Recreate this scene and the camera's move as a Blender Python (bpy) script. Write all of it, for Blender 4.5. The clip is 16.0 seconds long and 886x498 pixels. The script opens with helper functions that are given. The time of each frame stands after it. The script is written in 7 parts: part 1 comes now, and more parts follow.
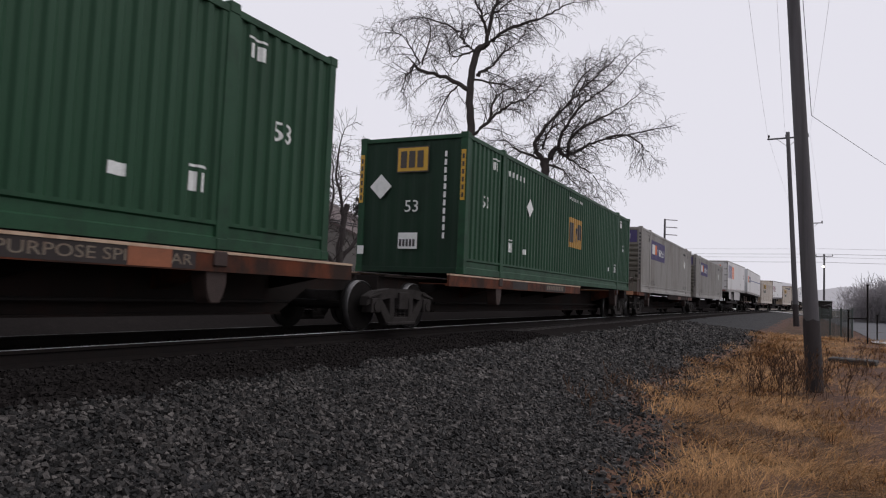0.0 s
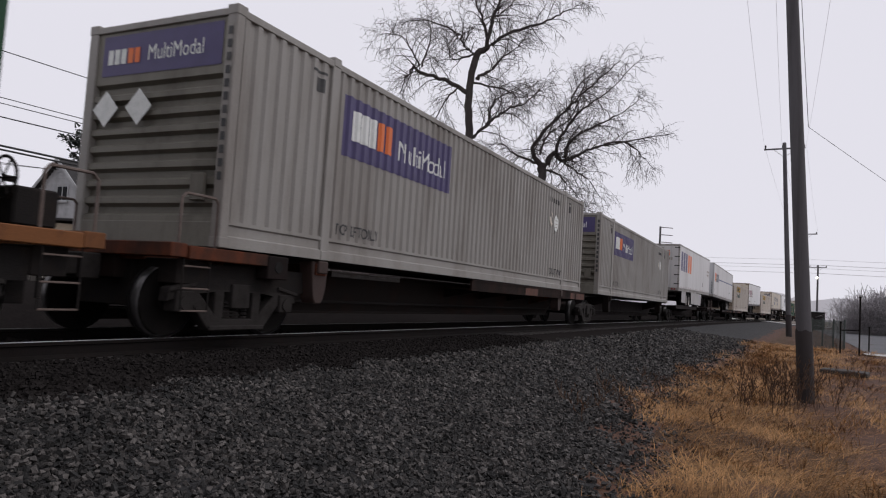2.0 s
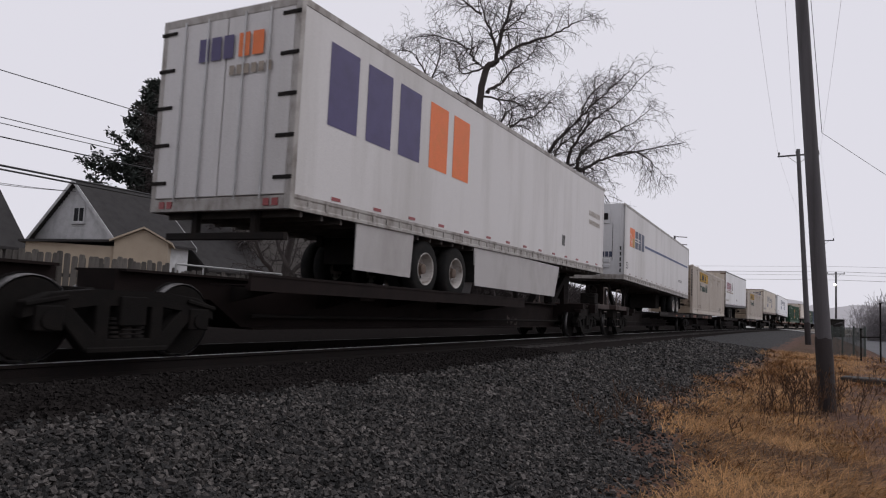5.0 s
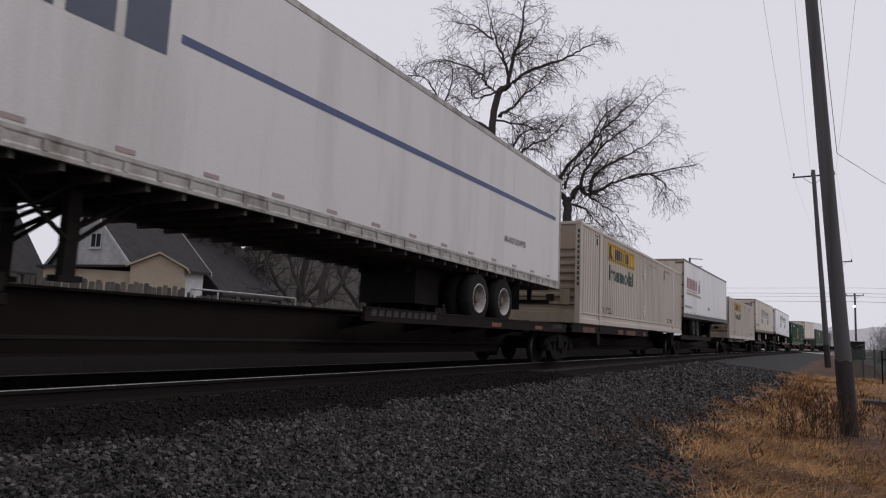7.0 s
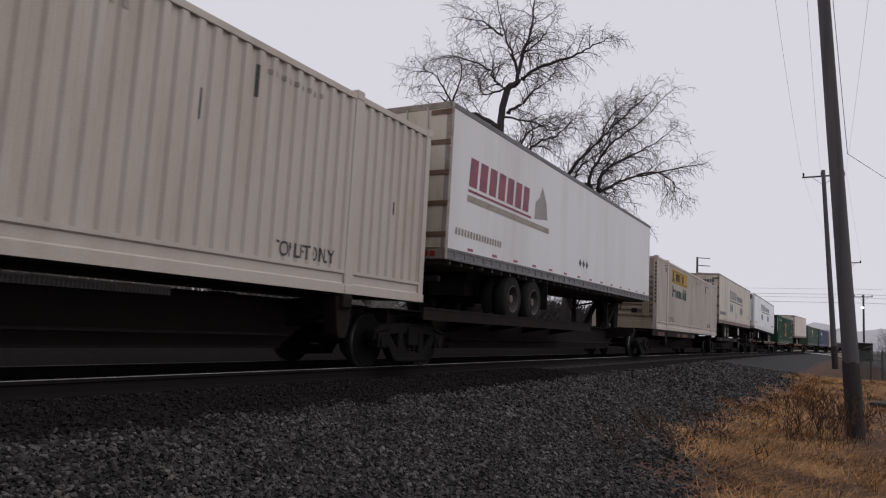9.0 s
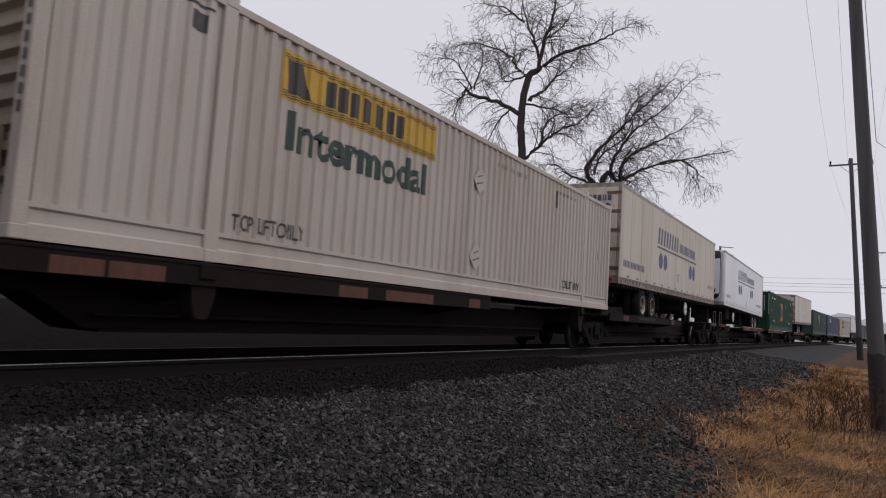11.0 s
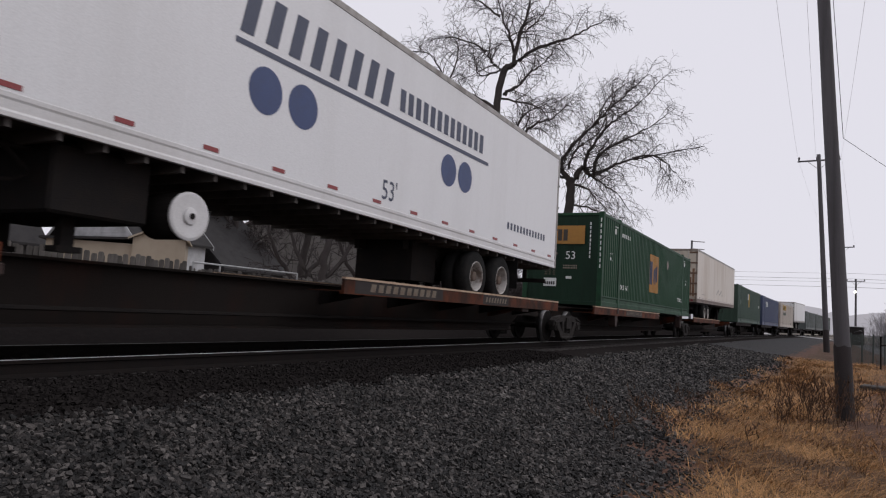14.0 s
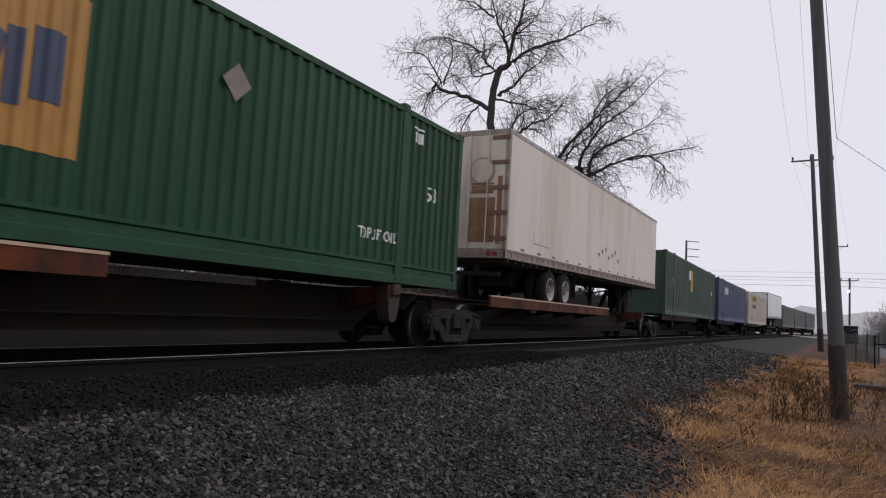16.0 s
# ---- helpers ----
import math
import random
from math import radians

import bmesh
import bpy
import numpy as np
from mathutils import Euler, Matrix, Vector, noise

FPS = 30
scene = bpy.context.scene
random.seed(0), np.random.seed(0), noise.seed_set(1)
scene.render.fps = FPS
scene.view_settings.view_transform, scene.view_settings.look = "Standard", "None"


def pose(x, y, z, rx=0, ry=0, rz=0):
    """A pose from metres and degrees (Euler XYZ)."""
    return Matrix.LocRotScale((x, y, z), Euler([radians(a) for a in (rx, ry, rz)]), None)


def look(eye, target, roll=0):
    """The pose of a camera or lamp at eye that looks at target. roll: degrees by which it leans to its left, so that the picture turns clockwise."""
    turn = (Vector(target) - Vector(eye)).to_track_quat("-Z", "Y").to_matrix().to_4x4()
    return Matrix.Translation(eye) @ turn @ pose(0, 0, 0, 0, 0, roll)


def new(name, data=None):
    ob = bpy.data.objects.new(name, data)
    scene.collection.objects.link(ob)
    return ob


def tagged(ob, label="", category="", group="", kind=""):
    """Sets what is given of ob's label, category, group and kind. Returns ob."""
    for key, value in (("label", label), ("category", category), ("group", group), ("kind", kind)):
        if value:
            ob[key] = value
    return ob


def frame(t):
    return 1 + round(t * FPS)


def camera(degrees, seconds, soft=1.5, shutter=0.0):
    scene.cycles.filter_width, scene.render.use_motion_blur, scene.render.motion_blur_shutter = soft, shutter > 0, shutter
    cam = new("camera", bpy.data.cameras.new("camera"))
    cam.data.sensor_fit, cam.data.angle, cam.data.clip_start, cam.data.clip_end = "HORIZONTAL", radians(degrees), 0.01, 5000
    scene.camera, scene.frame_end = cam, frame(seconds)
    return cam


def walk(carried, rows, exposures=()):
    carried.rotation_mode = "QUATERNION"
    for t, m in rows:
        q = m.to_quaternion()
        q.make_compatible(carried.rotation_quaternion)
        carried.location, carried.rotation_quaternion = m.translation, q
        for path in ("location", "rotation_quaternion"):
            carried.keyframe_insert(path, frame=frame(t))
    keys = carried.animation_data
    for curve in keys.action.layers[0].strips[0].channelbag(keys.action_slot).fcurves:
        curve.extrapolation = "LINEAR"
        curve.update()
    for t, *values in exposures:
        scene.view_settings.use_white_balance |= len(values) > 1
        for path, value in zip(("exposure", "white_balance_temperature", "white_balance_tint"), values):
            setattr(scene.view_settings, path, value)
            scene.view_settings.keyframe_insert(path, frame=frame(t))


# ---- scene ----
# A goods train of spine cars passes a hand-held camera beside a ballasted track.
# x to the right of the first bit of track, y along the track, z up; the rail tops lie at 0.90.
EYE = (0.0, 0.0, 1.59)
cam = camera(64.6, 16.0, soft=1.15, shutter=0.08)
walk(cam, [
    (0.0, pose(*EYE, 93.59, -2.29, 26.32)),
    (0.5, pose(*EYE, 94.11, -1.69, 25.67)),
    (1.0, pose(*EYE, 93.96, -2.05, 25.65)),
    (1.5, pose(*EYE, 93.85, -2.75, 25.66)),
    (2.0, pose(*EYE, 93.81, -3.59, 25.86)),
    (2.5, pose(*EYE, 94.40, -3.94, 25.00)),
    (3.0, pose(*EYE, 94.07, -3.08, 25.92)),
    (3.5, pose(*EYE, 94.46, -2.57, 26.33)),
    (6.0, pose(*EYE, 94.92, -2.73, 27.18)),
    (6.5, pose(*EYE, 95.19, -3.24, 26.68)),
    (7.0, pose(*EYE, 96.73, -2.37, 28.16)),
    (7.5, pose(*EYE, 96.80, -3.21, 27.99)),
    (8.0, pose(*EYE, 96.07, -3.50, 28.06)),
    (8.5, pose(*EYE, 96.44, -2.11, 28.86)),
    (9.0, pose(*EYE, 96.40, -3.10, 28.64)),
    (11.5, pose(*EYE, 95.24, -3.35, 30.52)),
    (12.0, pose(*EYE, 96.42, -3.13, 31.02)),
    (12.5, pose(*EYE, 95.57, -2.20, 32.23)),
    (13.0, pose(*EYE, 94.82, -3.46, 30.44)),
    (13.5, pose(*EYE, 95.00, -3.09, 28.88)),
    (14.0, pose(*EYE, 94.94, -3.43, 28.21)),
    (14.5, pose(*EYE, 94.94, -3.31, 28.39)),
    (15.0, pose(*EYE, 94.70, -4.05, 27.97)),
    (15.5, pose(*EYE, 94.69, -3.74, 28.43)),
    (16.0, pose(*EYE, 95.04, -3.17, 27.84)),
], exposures=[(0.0, -0.03), (3.5, -0.08), (6.0, -0.14), (9.0, -0.22), (11.5, -0.18), (13.5, -0.08), (16.0, -0.03)])

# ---- world and light: a flat, foggy winter overcast ----
world = bpy.data.worlds.new("overcast")
scene.world = world
world.use_nodes = True
wn = world.node_tree
wbg = wn.nodes["Background"]
sky = wn.nodes.new("ShaderNodeTexSky")
sky.sky_type, sky.sun_disc = "NISHITA", False
sky.sun_elevation, sky.sun_rotation = radians(48), radians(55)
mixsky = wn.nodes.new("ShaderNodeMix")
mixsky.data_type = "RGBA"
mixsky.inputs["Factor"].default_value = 0.985
mixsky.inputs["B"].default_value = (8.0, 7.85, 8.62, 1)
wn.links.new(sky.outputs["Color"], mixsky.inputs["A"])
wn.links.new(mixsky.outputs["Result"], wbg.inputs["Color"])
wbg.inputs["Strength"].default_value = 0.1

sun_data = bpy.data.lights.new("sun", "SUN")
sun_data.energy, sun_data.angle, sun_data.color = 0.88, radians(45), (1.0, 0.985, 0.985)
sun = new("sun", sun_data)
sun.matrix_world = look((34, 24, 46), (0, 0, 0))

# ---- materials ----
MATS = {}


def surface(name, color, rough=0.6, metal=0.0, dark=None, amount=0.5, scale=3.0, streak=1.0, bump=0.0, bump_scale=60.0, spec=0.5, rand=0.0, island=0.0, low=0.45, high=0.7):
    """A painted or raw surface: base colour, a second colour laid on by stains at one scale and grain at another."""
    if name in MATS:
        return MATS[name]
    m = bpy.data.materials.new(name)
    m.use_nodes = True
    nt, bs = m.node_tree, m.node_tree.nodes["Principled BSDF"]
    add = nt.nodes.new
    co = add("ShaderNodeTexCoord")
    mp = add("ShaderNodeMapping")
    mp.inputs["Scale"].default_value = (1, 1, streak)
    nt.links.new(co.outputs["Object"], mp.inputs["Vector"])
    big = add("ShaderNodeTexNoise")
    big.inputs["Scale"].default_value, big.inputs["Detail"].default_value, big.inputs["Roughness"].default_value = scale, 6, 0.62
    fine = add("ShaderNodeTexNoise")
    fine.inputs["Scale"].default_value, fine.inputs["Detail"].default_value = bump_scale, 4
    nt.links.new(mp.outputs["Vector"], big.inputs["Vector"])
    nt.links.new(co.outputs["Object"], fine.inputs["Vector"])
    ramp = add("ShaderNodeMapRange")
    ramp.inputs["From Min"].default_value, ramp.inputs["From Max"].default_value = low, high
    ramp.inputs["To Max"].default_value = amount
    nt.links.new(big.outputs["Fac"], ramp.inputs["Value"])
    mix = add("ShaderNodeMix")
    mix.data_type = "RGBA"
    mix.inputs["A"].default_value = (*color, 1)
    mix.inputs["B"].default_value = (*(dark or [c * 0.45 for c in color]), 1)
    nt.links.new(ramp.outputs["Result"], mix.inputs["Factor"])
    grain = add("ShaderNodeMix")
    grain.data_type, grain.blend_type = "RGBA", "MULTIPLY"
    grain.inputs["Factor"].default_value = 0.35
    gr = add("ShaderNodeMapRange")
    gr.inputs["From Min"].default_value, gr.inputs["From Max"].default_value, gr.inputs["To Min"].default_value = 0.3, 0.7, 0.55
    nt.links.new(fine.outputs["Fac"], gr.inputs["Value"])
    nt.links.new(mix.outputs["Result"], grain.inputs["A"])
    nt.links.new(gr.outputs["Result"], grain.inputs["B"])
    out = grain.outputs["Result"]
    for on, node, sock in ((rand, "ShaderNodeObjectInfo", "Random"), (island, "ShaderNodeNewGeometry", "Random Per Island")):
        if on:
            src = add(node)
            rr = add("ShaderNodeMapRange")
            rr.inputs["To Min"].default_value, rr.inputs["To Max"].default_value = (1 - on, 1 + on) if on < 1 else (0.15, 3.0)
            uneven = add("ShaderNodeMath")
            uneven.operation = "POWER"
            uneven.inputs[1].default_value = 1.0 if on < 1 else 2.2
            nt.links.new(src.outputs[sock], uneven.inputs[0])
            nt.links.new(uneven.outputs["Value"], rr.inputs["Value"])
            vm = add("ShaderNodeVectorMath")
            vm.operation = "SCALE"
            nt.links.new(out, vm.inputs[0])
            nt.links.new(rr.outputs["Result"], vm.inputs["Scale"])
            out = vm.outputs["Vector"]
    nt.links.new(out, bs.inputs["Base Color"])
    rg = add("ShaderNodeMapRange")
    rg.inputs["To Min"].default_value, rg.inputs["To Max"].default_value = max(0.05, rough - 0.12), min(1, rough + 0.15)
    nt.links.new(big.outputs["Fac"], rg.inputs["Value"])
    nt.links.new(rg.outputs["Result"], bs.inputs["Roughness"])
    bs.inputs["Metallic"].default_value = metal
    bs.inputs["Specular IOR Level"].default_value = spec
    if bump:
        bp = add("ShaderNodeBump")
        bp.inputs["Strength"].default_value, bp.inputs["Distance"].default_value = bump, 0.02
        nt.links.new(fine.outputs["Fac"], bp.inputs["Height"])
        nt.links.new(bp.outputs["Normal"], bs.inputs["Normal"])
    MATS[name] = m
    return m


def glow(name, color, strength):
    m = bpy.data.materials.new(name)
    m.use_nodes = True
    bs = m.node_tree.nodes["Principled BSDF"]
    bs.inputs["Base Color"].default_value = (*color, 1)
    bs.inputs["Emission Color"].default_value = (*color, 1)
    bs.inputs["Emission Strength"].default_value = strength
    return m


GREEN = surface("green_container_paint", (0.0115, 0.055, 0.024), 0.55, dark=(0.007, 0.031, 0.014), amount=0.6, scale=1.4, streak=0.25, bump=0.08, spec=0.25)
GREEN_TRIM = surface("green_trim_paint", (0.012, 0.057, 0.025), 0.55, dark=(0.01, 0.026, 0.015), amount=0.7, scale=2.5, bump=0.1, spec=0.25)
# _END paints: grime, plus the end walls' shade put in as darker colour
GREEN_END = surface("shaded_grimy_green_paint", (0.0085, 0.029, 0.0155), 0.6, dark=(0.0075, 0.017, 0.011), amount=0.75, scale=1.2, streak=0.3, bump=0.08, spec=0.2)
GREY = surface("warm_grey_container_paint", (0.275, 0.26, 0.24), 0.55, dark=(0.15, 0.128, 0.11), amount=0.7, scale=1.3, streak=0.25, bump=0.08)
GREY_END = surface("shaded_dirty_grey_paint", (0.17, 0.158, 0.13), 0.6, dark=(0.06, 0.05, 0.039), amount=0.9, scale=1.1, streak=0.3, bump=0.1)
CREAM = surface("cream_container_paint", (0.49, 0.43, 0.372), 0.5, dark=(0.31, 0.24, 0.185), amount=0.5, scale=1.2, streak=0.22, bump=0.06)
CREAM_END = surface("shaded_dusty_cream_paint", (0.34, 0.27, 0.2), 0.6, dark=(0.16, 0.105, 0.07), amount=0.85, scale=1.1, streak=0.3, bump=0.08)
WHITE = surface("white_trailer_skin", (0.69, 0.68, 0.68), 0.4, dark=(0.52, 0.5, 0.48), amount=0.6, scale=1.1, streak=0.12)
CLEAN = surface("clean_white_skin", (0.8, 0.8, 0.81), 0.35, dark=(0.68, 0.67, 0.67), amount=0.5, scale=1.1, streak=0.12)
WHITE_DULL = surface("dull_white_trailer_skin", (0.57, 0.505, 0.42), 0.5, dark=(0.42, 0.335, 0.25), amount=0.6, scale=1.2, streak=0.12)
WHITE_WORN = surface("worn_white_trailer_skin", (0.62, 0.6, 0.595), 0.45, dark=(0.42, 0.4, 0.38), amount=0.65, scale=1.1, streak=0.12)
# white skirt greyed: the shade low on the trailer is in its colour
SKIRT = surface("shaded_white_skirt", (0.42, 0.4, 0.395), 0.5, dark=(0.27, 0.25, 0.235), amount=0.6, scale=1.2, streak=0.5)
STAINED = surface("rust_stained_white_skin", (0.66, 0.595, 0.53), 0.55, dark=(0.42, 0.32, 0.235), amount=0.55, scale=1.1, streak=0.18, bump=0.04)
GUSSET = surface("dusty_grey_steel_plate", (0.045, 0.043, 0.042), 0.7, dark=(0.035, 0.032, 0.03), amount=0.7, scale=3)
ENDORANGE = surface("yellow_orange_sill_paint", (0.18, 0.07, 0.024), 0.65, spec=0.2, dark=(0.06, 0.026, 0.016), amount=0.8, scale=2.6, streak=0.6, bump=0.15)
WHITE_NOSE = surface("grey_white_nose", (0.6, 0.6, 0.61), 0.45, dark=(0.4, 0.4, 0.41), amount=0.6, scale=1.5, streak=0.2)
RUSTY_DOOR = surface("stained_trailer_door", (0.6, 0.53, 0.44), 0.6, dark=(0.22, 0.13, 0.07), amount=0.75, scale=1.3, streak=0.35)
RUSTRAIL = surface("rust_streaked_rail", (0.24, 0.19, 0.165), 0.6, metal=0.1, dark=(0.09, 0.055, 0.045), amount=0.85, scale=4, streak=0.5, bump=0.1)
DARKRAIL = surface("dull_grey_rail", (0.13, 0.125, 0.128), 0.6, dark=(0.07, 0.06, 0.058), amount=0.7, scale=4, streak=0.5)
ALU = surface("weathered_aluminium_rail", (0.36, 0.34, 0.32), 0.5, metal=0.3, dark=(0.12, 0.095, 0.08), amount=0.8, scale=5, streak=0.5, bump=0.1)
BLUE = surface("blue_container_paint", (0.04, 0.055, 0.12), 0.5, dark=(0.035, 0.045, 0.085), amount=0.5, scale=1.3, streak=0.3)
DARKBOX = surface("dark_grey_green_paint", (0.1, 0.115, 0.11), 0.6, dark=(0.06, 0.065, 0.06), amount=0.6, scale=1.3, streak=0.3)
ORANGE = surface("rusty_orange_car_paint", (0.125, 0.033, 0.013), 0.7, spec=0.15, dark=(0.026, 0.016, 0.0125), amount=0.95, low=0.38, high=0.6, scale=1.6, streak=0.6, bump=0.2)
DEEPRUST = surface("sooty_rust_red_paint", (0.0248, 0.01116, 0.00775), 0.75, dark=(0.00992, 0.00682, 0.00589), amount=0.9, scale=1.8, streak=0.6, bump=0.2, spec=0.1, low=0.4, high=0.62)
BROWN = surface("grimy_brown_car_paint", (0.0155, 0.0105, 0.0098), 0.8, dark=(0.0115, 0.0095, 0.009), amount=0.8, scale=2.4, bump=0.25, spec=0.1)
GRIME = surface("oily_black_steel", (0.021, 0.019, 0.0185), 0.8, dark=(0.034, 0.027, 0.023), amount=0.6, scale=4, bump=0.3, spec=0.05)
DARKTRUCK = surface("oily_cast_steel", (0.0105, 0.0095, 0.009), 0.85, dark=(0.016, 0.0135, 0.0125), amount=0.7, scale=6, bump=0.3, spec=0.06)
TRUCK = surface("sooty_cast_steel", (0.033, 0.0295, 0.028), 0.8, dark=(0.015, 0.0125, 0.0115), amount=0.7, scale=6, bump=0.3, spec=0.06)
# floor steel set pale: the glare over the under-floor dark is in its colour
UNDERSIDE = surface("glare_pale_floor_steel", (0.11, 0.1, 0.094), 0.85, dark=(0.05, 0.042, 0.038), amount=0.7, scale=3, spec=0.15)
# rim darkened in colour for the shade the wheels sit in
DARKRIM = surface("shaded_dark_rim", (0.05, 0.045, 0.042), 0.7, dark=(0.14, 0.12, 0.11), amount=0.6, scale=4)
TREAD = surface("polished_wheel_tread", (0.16, 0.155, 0.155), 0.42, metal=0.8, dark=(0.07, 0.065, 0.06), amount=0.5, scale=10)
DECKTOP = surface("worn_deck_edge", (0.5, 0.36, 0.25), 0.6, dark=(0.25, 0.14, 0.08), amount=0.7, scale=3, streak=0.5)
LETTER = surface("faded_white_lettering", (0.16, 0.13, 0.095), 0.7, dark=(0.13, 0.07, 0.045), amount=0.8, scale=7)
FAINT = surface("worn_lettering", (0.03, 0.026, 0.0235), 0.8, dark=(0.02, 0.016, 0.014), amount=0.8, scale=8)
LADDER = surface("rusty_pipe", (0.13, 0.095, 0.08), 0.6, dark=(0.05, 0.03, 0.025), amount=0.8, scale=7)
MARK_WHITE = surface("white_marking", (0.75, 0.76, 0.74), 0.55, dark=(0.45, 0.5, 0.45), amount=0.4, scale=8)
MARK_BLACK = surface("black_marking", (0.03, 0.03, 0.032), 0.55, dark=(0.12, 0.11, 0.1), amount=0.5, scale=8)
YELLOW = surface("yellow_logo_film", (0.42, 0.22, 0.022), 0.5, dark=(0.28, 0.14, 0.022), amount=0.5, scale=3)
OCHRE = surface("orange_yellow_logo_film", (0.4, 0.19, 0.028), 0.5, dark=(0.26, 0.115, 0.022), amount=0.5, scale=3)
LEMON = surface("lemon_logo_film", (0.55, 0.32, 0.02), 0.5, dark=(0.4, 0.22, 0.03), amount=0.4, scale=3)
PURPLE = surface("purple_logo_film", (0.052, 0.038, 0.135), 0.45, dark=(0.045, 0.034, 0.09), amount=0.5, scale=3)
LOGO_BLUE = surface("navy_logo_film", (0.035, 0.06, 0.17), 0.5, dark=(0.05, 0.06, 0.12), amount=0.4, scale=4)
LOGO_NAVY = surface("dark_navy_logo_film", (0.03, 0.042, 0.095), 0.5, dark=(0.045, 0.045, 0.07), amount=0.4, scale=4)
LOGO_DARK = surface("dark_brown_logo_film", (0.035, 0.028, 0.022), 0.5, dark=(0.06, 0.045, 0.03), amount=0.4, scale=4)
LOGO_SLATE = surface("slate_logo_film", (0.045, 0.055, 0.1), 0.5, dark=(0.09, 0.1, 0.14), amount=0.4, scale=4)
LOGO_RED = surface("crimson_logo_film", (0.24, 0.028, 0.06), 0.5, dark=(0.07, 0.045, 0.09), amount=0.8, scale=4)
LOGO_ORANGE = surface("orange_logo_film", (0.75, 0.16, 0.03), 0.5, dark=(0.6, 0.2, 0.06), amount=0.4, scale=4)
OLDORANGE = surface("sooty_orange_paint", (0.1, 0.028, 0.0125), 0.7, dark=(0.025, 0.014, 0.011), amount=0.8, scale=5, streak=0.4)
DIMORANGE = surface("dull_orange_reflector", (0.19, 0.05, 0.016), 0.6, dark=(0.07, 0.024, 0.014), amount=0.7, scale=8)
LOGO_GREEN = surface("dark_green_logo_film", (0.016, 0.042, 0.031), 0.5, dark=(0.03, 0.06, 0.045), amount=0.4, scale=4)
REFLECT = surface("red_reflector", (0.26, 0.03, 0.032), 0.35, dark=(0.22, 0.04, 0.04), amount=0.5, scale=9)
FADED_RED = surface("faded_red_reflector", (0.34, 0.25, 0.235), 0.5, dark=(0.24, 0.22, 0.215), amount=0.7, scale=9)
OLDMARK = surface("dull_brown_reflector", (0.15, 0.085, 0.065), 0.5, dark=(0.08, 0.05, 0.04), amount=0.6, scale=9)
OLDPLACARD = surface("brown_placard", (0.2, 0.17, 0.14), 0.6, dark=(0.11, 0.09, 0.075), amount=0.6, scale=6)
STRIP_GREY = surface("grimy_reflector", (0.3, 0.25, 0.2), 0.5, dark=(0.12, 0.1, 0.08), amount=0.6, scale=9)
TYRE = surface("black_tyre_rubber", (0.016, 0.016, 0.016), 0.88, dark=(0.035, 0.031, 0.028), amount=0.5, scale=7, bump=0.3, spec=0.08)
RUSTHUB = surface("rusty_hub", (0.09, 0.06, 0.045), 0.75, dark=(0.2, 0.15, 0.12), amount=0.6, scale=12)
HINGE = surface("rust_brown_hinge", (0.17, 0.1, 0.065), 0.75, dark=(0.07, 0.04, 0.03), amount=0.7, scale=9)
RIM = surface("white_steel_rim", (0.5, 0.475, 0.45), 0.55, dark=(0.1, 0.06, 0.04), amount=0.85, scale=3.5, low=0.48, high=0.64)
OLDRIM = surface("rusty_dark_rim", (0.09, 0.055, 0.035), 0.6, dark=(0.55, 0.5, 0.46), amount=0.9, scale=2.2, low=0.46, high=0.56)
BLACKPLASTIC = surface("black_grille_plastic", (0.018, 0.018, 0.02), 0.5, dark=(0.04, 0.04, 0.045), amount=0.4, scale=6)
RAILSTEEL = surface("dark_rail_steel", (0.014, 0.012, 0.0115), 0.85, dark=(0.022, 0.016, 0.014), amount=0.5, scale=5, bump=0.2, spec=0.05)
RAILTOP = surface("polished_rail_head", (0.8, 0.79, 0.8), 0.45, metal=1.0, dark=(0.45, 0.44, 0.44), amount=0.4, scale=3)
RAILDULL = surface("dull_rail_head", (0.05, 0.048, 0.047), 0.6, dark=(0.02, 0.018, 0.017), amount=0.6, scale=3)
GALV = surface("dirty_galvanised_grating", (0.2, 0.19, 0.185), 0.7, dark=(0.09, 0.08, 0.075), amount=0.6, scale=5)
RUSTBEAM = surface("grimy_rust_orange_beam", (0.018, 0.0145, 0.013), 0.85, dark=(0.045, 0.019, 0.0135), amount=0.7, scale=0.8, streak=0.5, bump=0.2, spec=0.1, low=0.5, high=0.75)
PANEL = surface("sooty_brown_panel", (0.022, 0.015, 0.0135), 0.8, dark=(0.014, 0.011, 0.01), amount=0.6, scale=3)
PEDESTAL = surface("rust_brown_casting", (0.034, 0.016, 0.012), 0.75, dark=(0.022, 0.014, 0.011), amount=0.8, scale=3, bump=0.3)
TIE = surface("creosoted_timber", (0.028, 0.023, 0.02), 0.85, dark=(0.045, 0.038, 0.033), amount=0.6, scale=5, bump=0.4, rand=0.3)
STONE = surface("grey_ballast_stone", (0.041, 0.0362, 0.0335), 0.72, dark=(0.009, 0.0078, 0.0072), amount=0.85, scale=2.4, bump=0.5, bump_scale=90, island=1.0, spec=0.4)
BALLAST = surface("packed_ballast", (0.022, 0.021, 0.022), 0.9, dark=(0.013, 0.012, 0.012), amount=0.8, scale=18, bump=1.0, bump_scale=26, spec=0.25)
# trackside ballast: brake dust, with the train's shade darkened into the colour
SOOT_SHADE = surface("shaded_brake_dust_ballast", (0.021, 0.0185, 0.018), 0.95, dark=(0.03, 0.026, 0.0245), amount=0.6, scale=9, bump=0.8, bump_scale=30, spec=0.0)
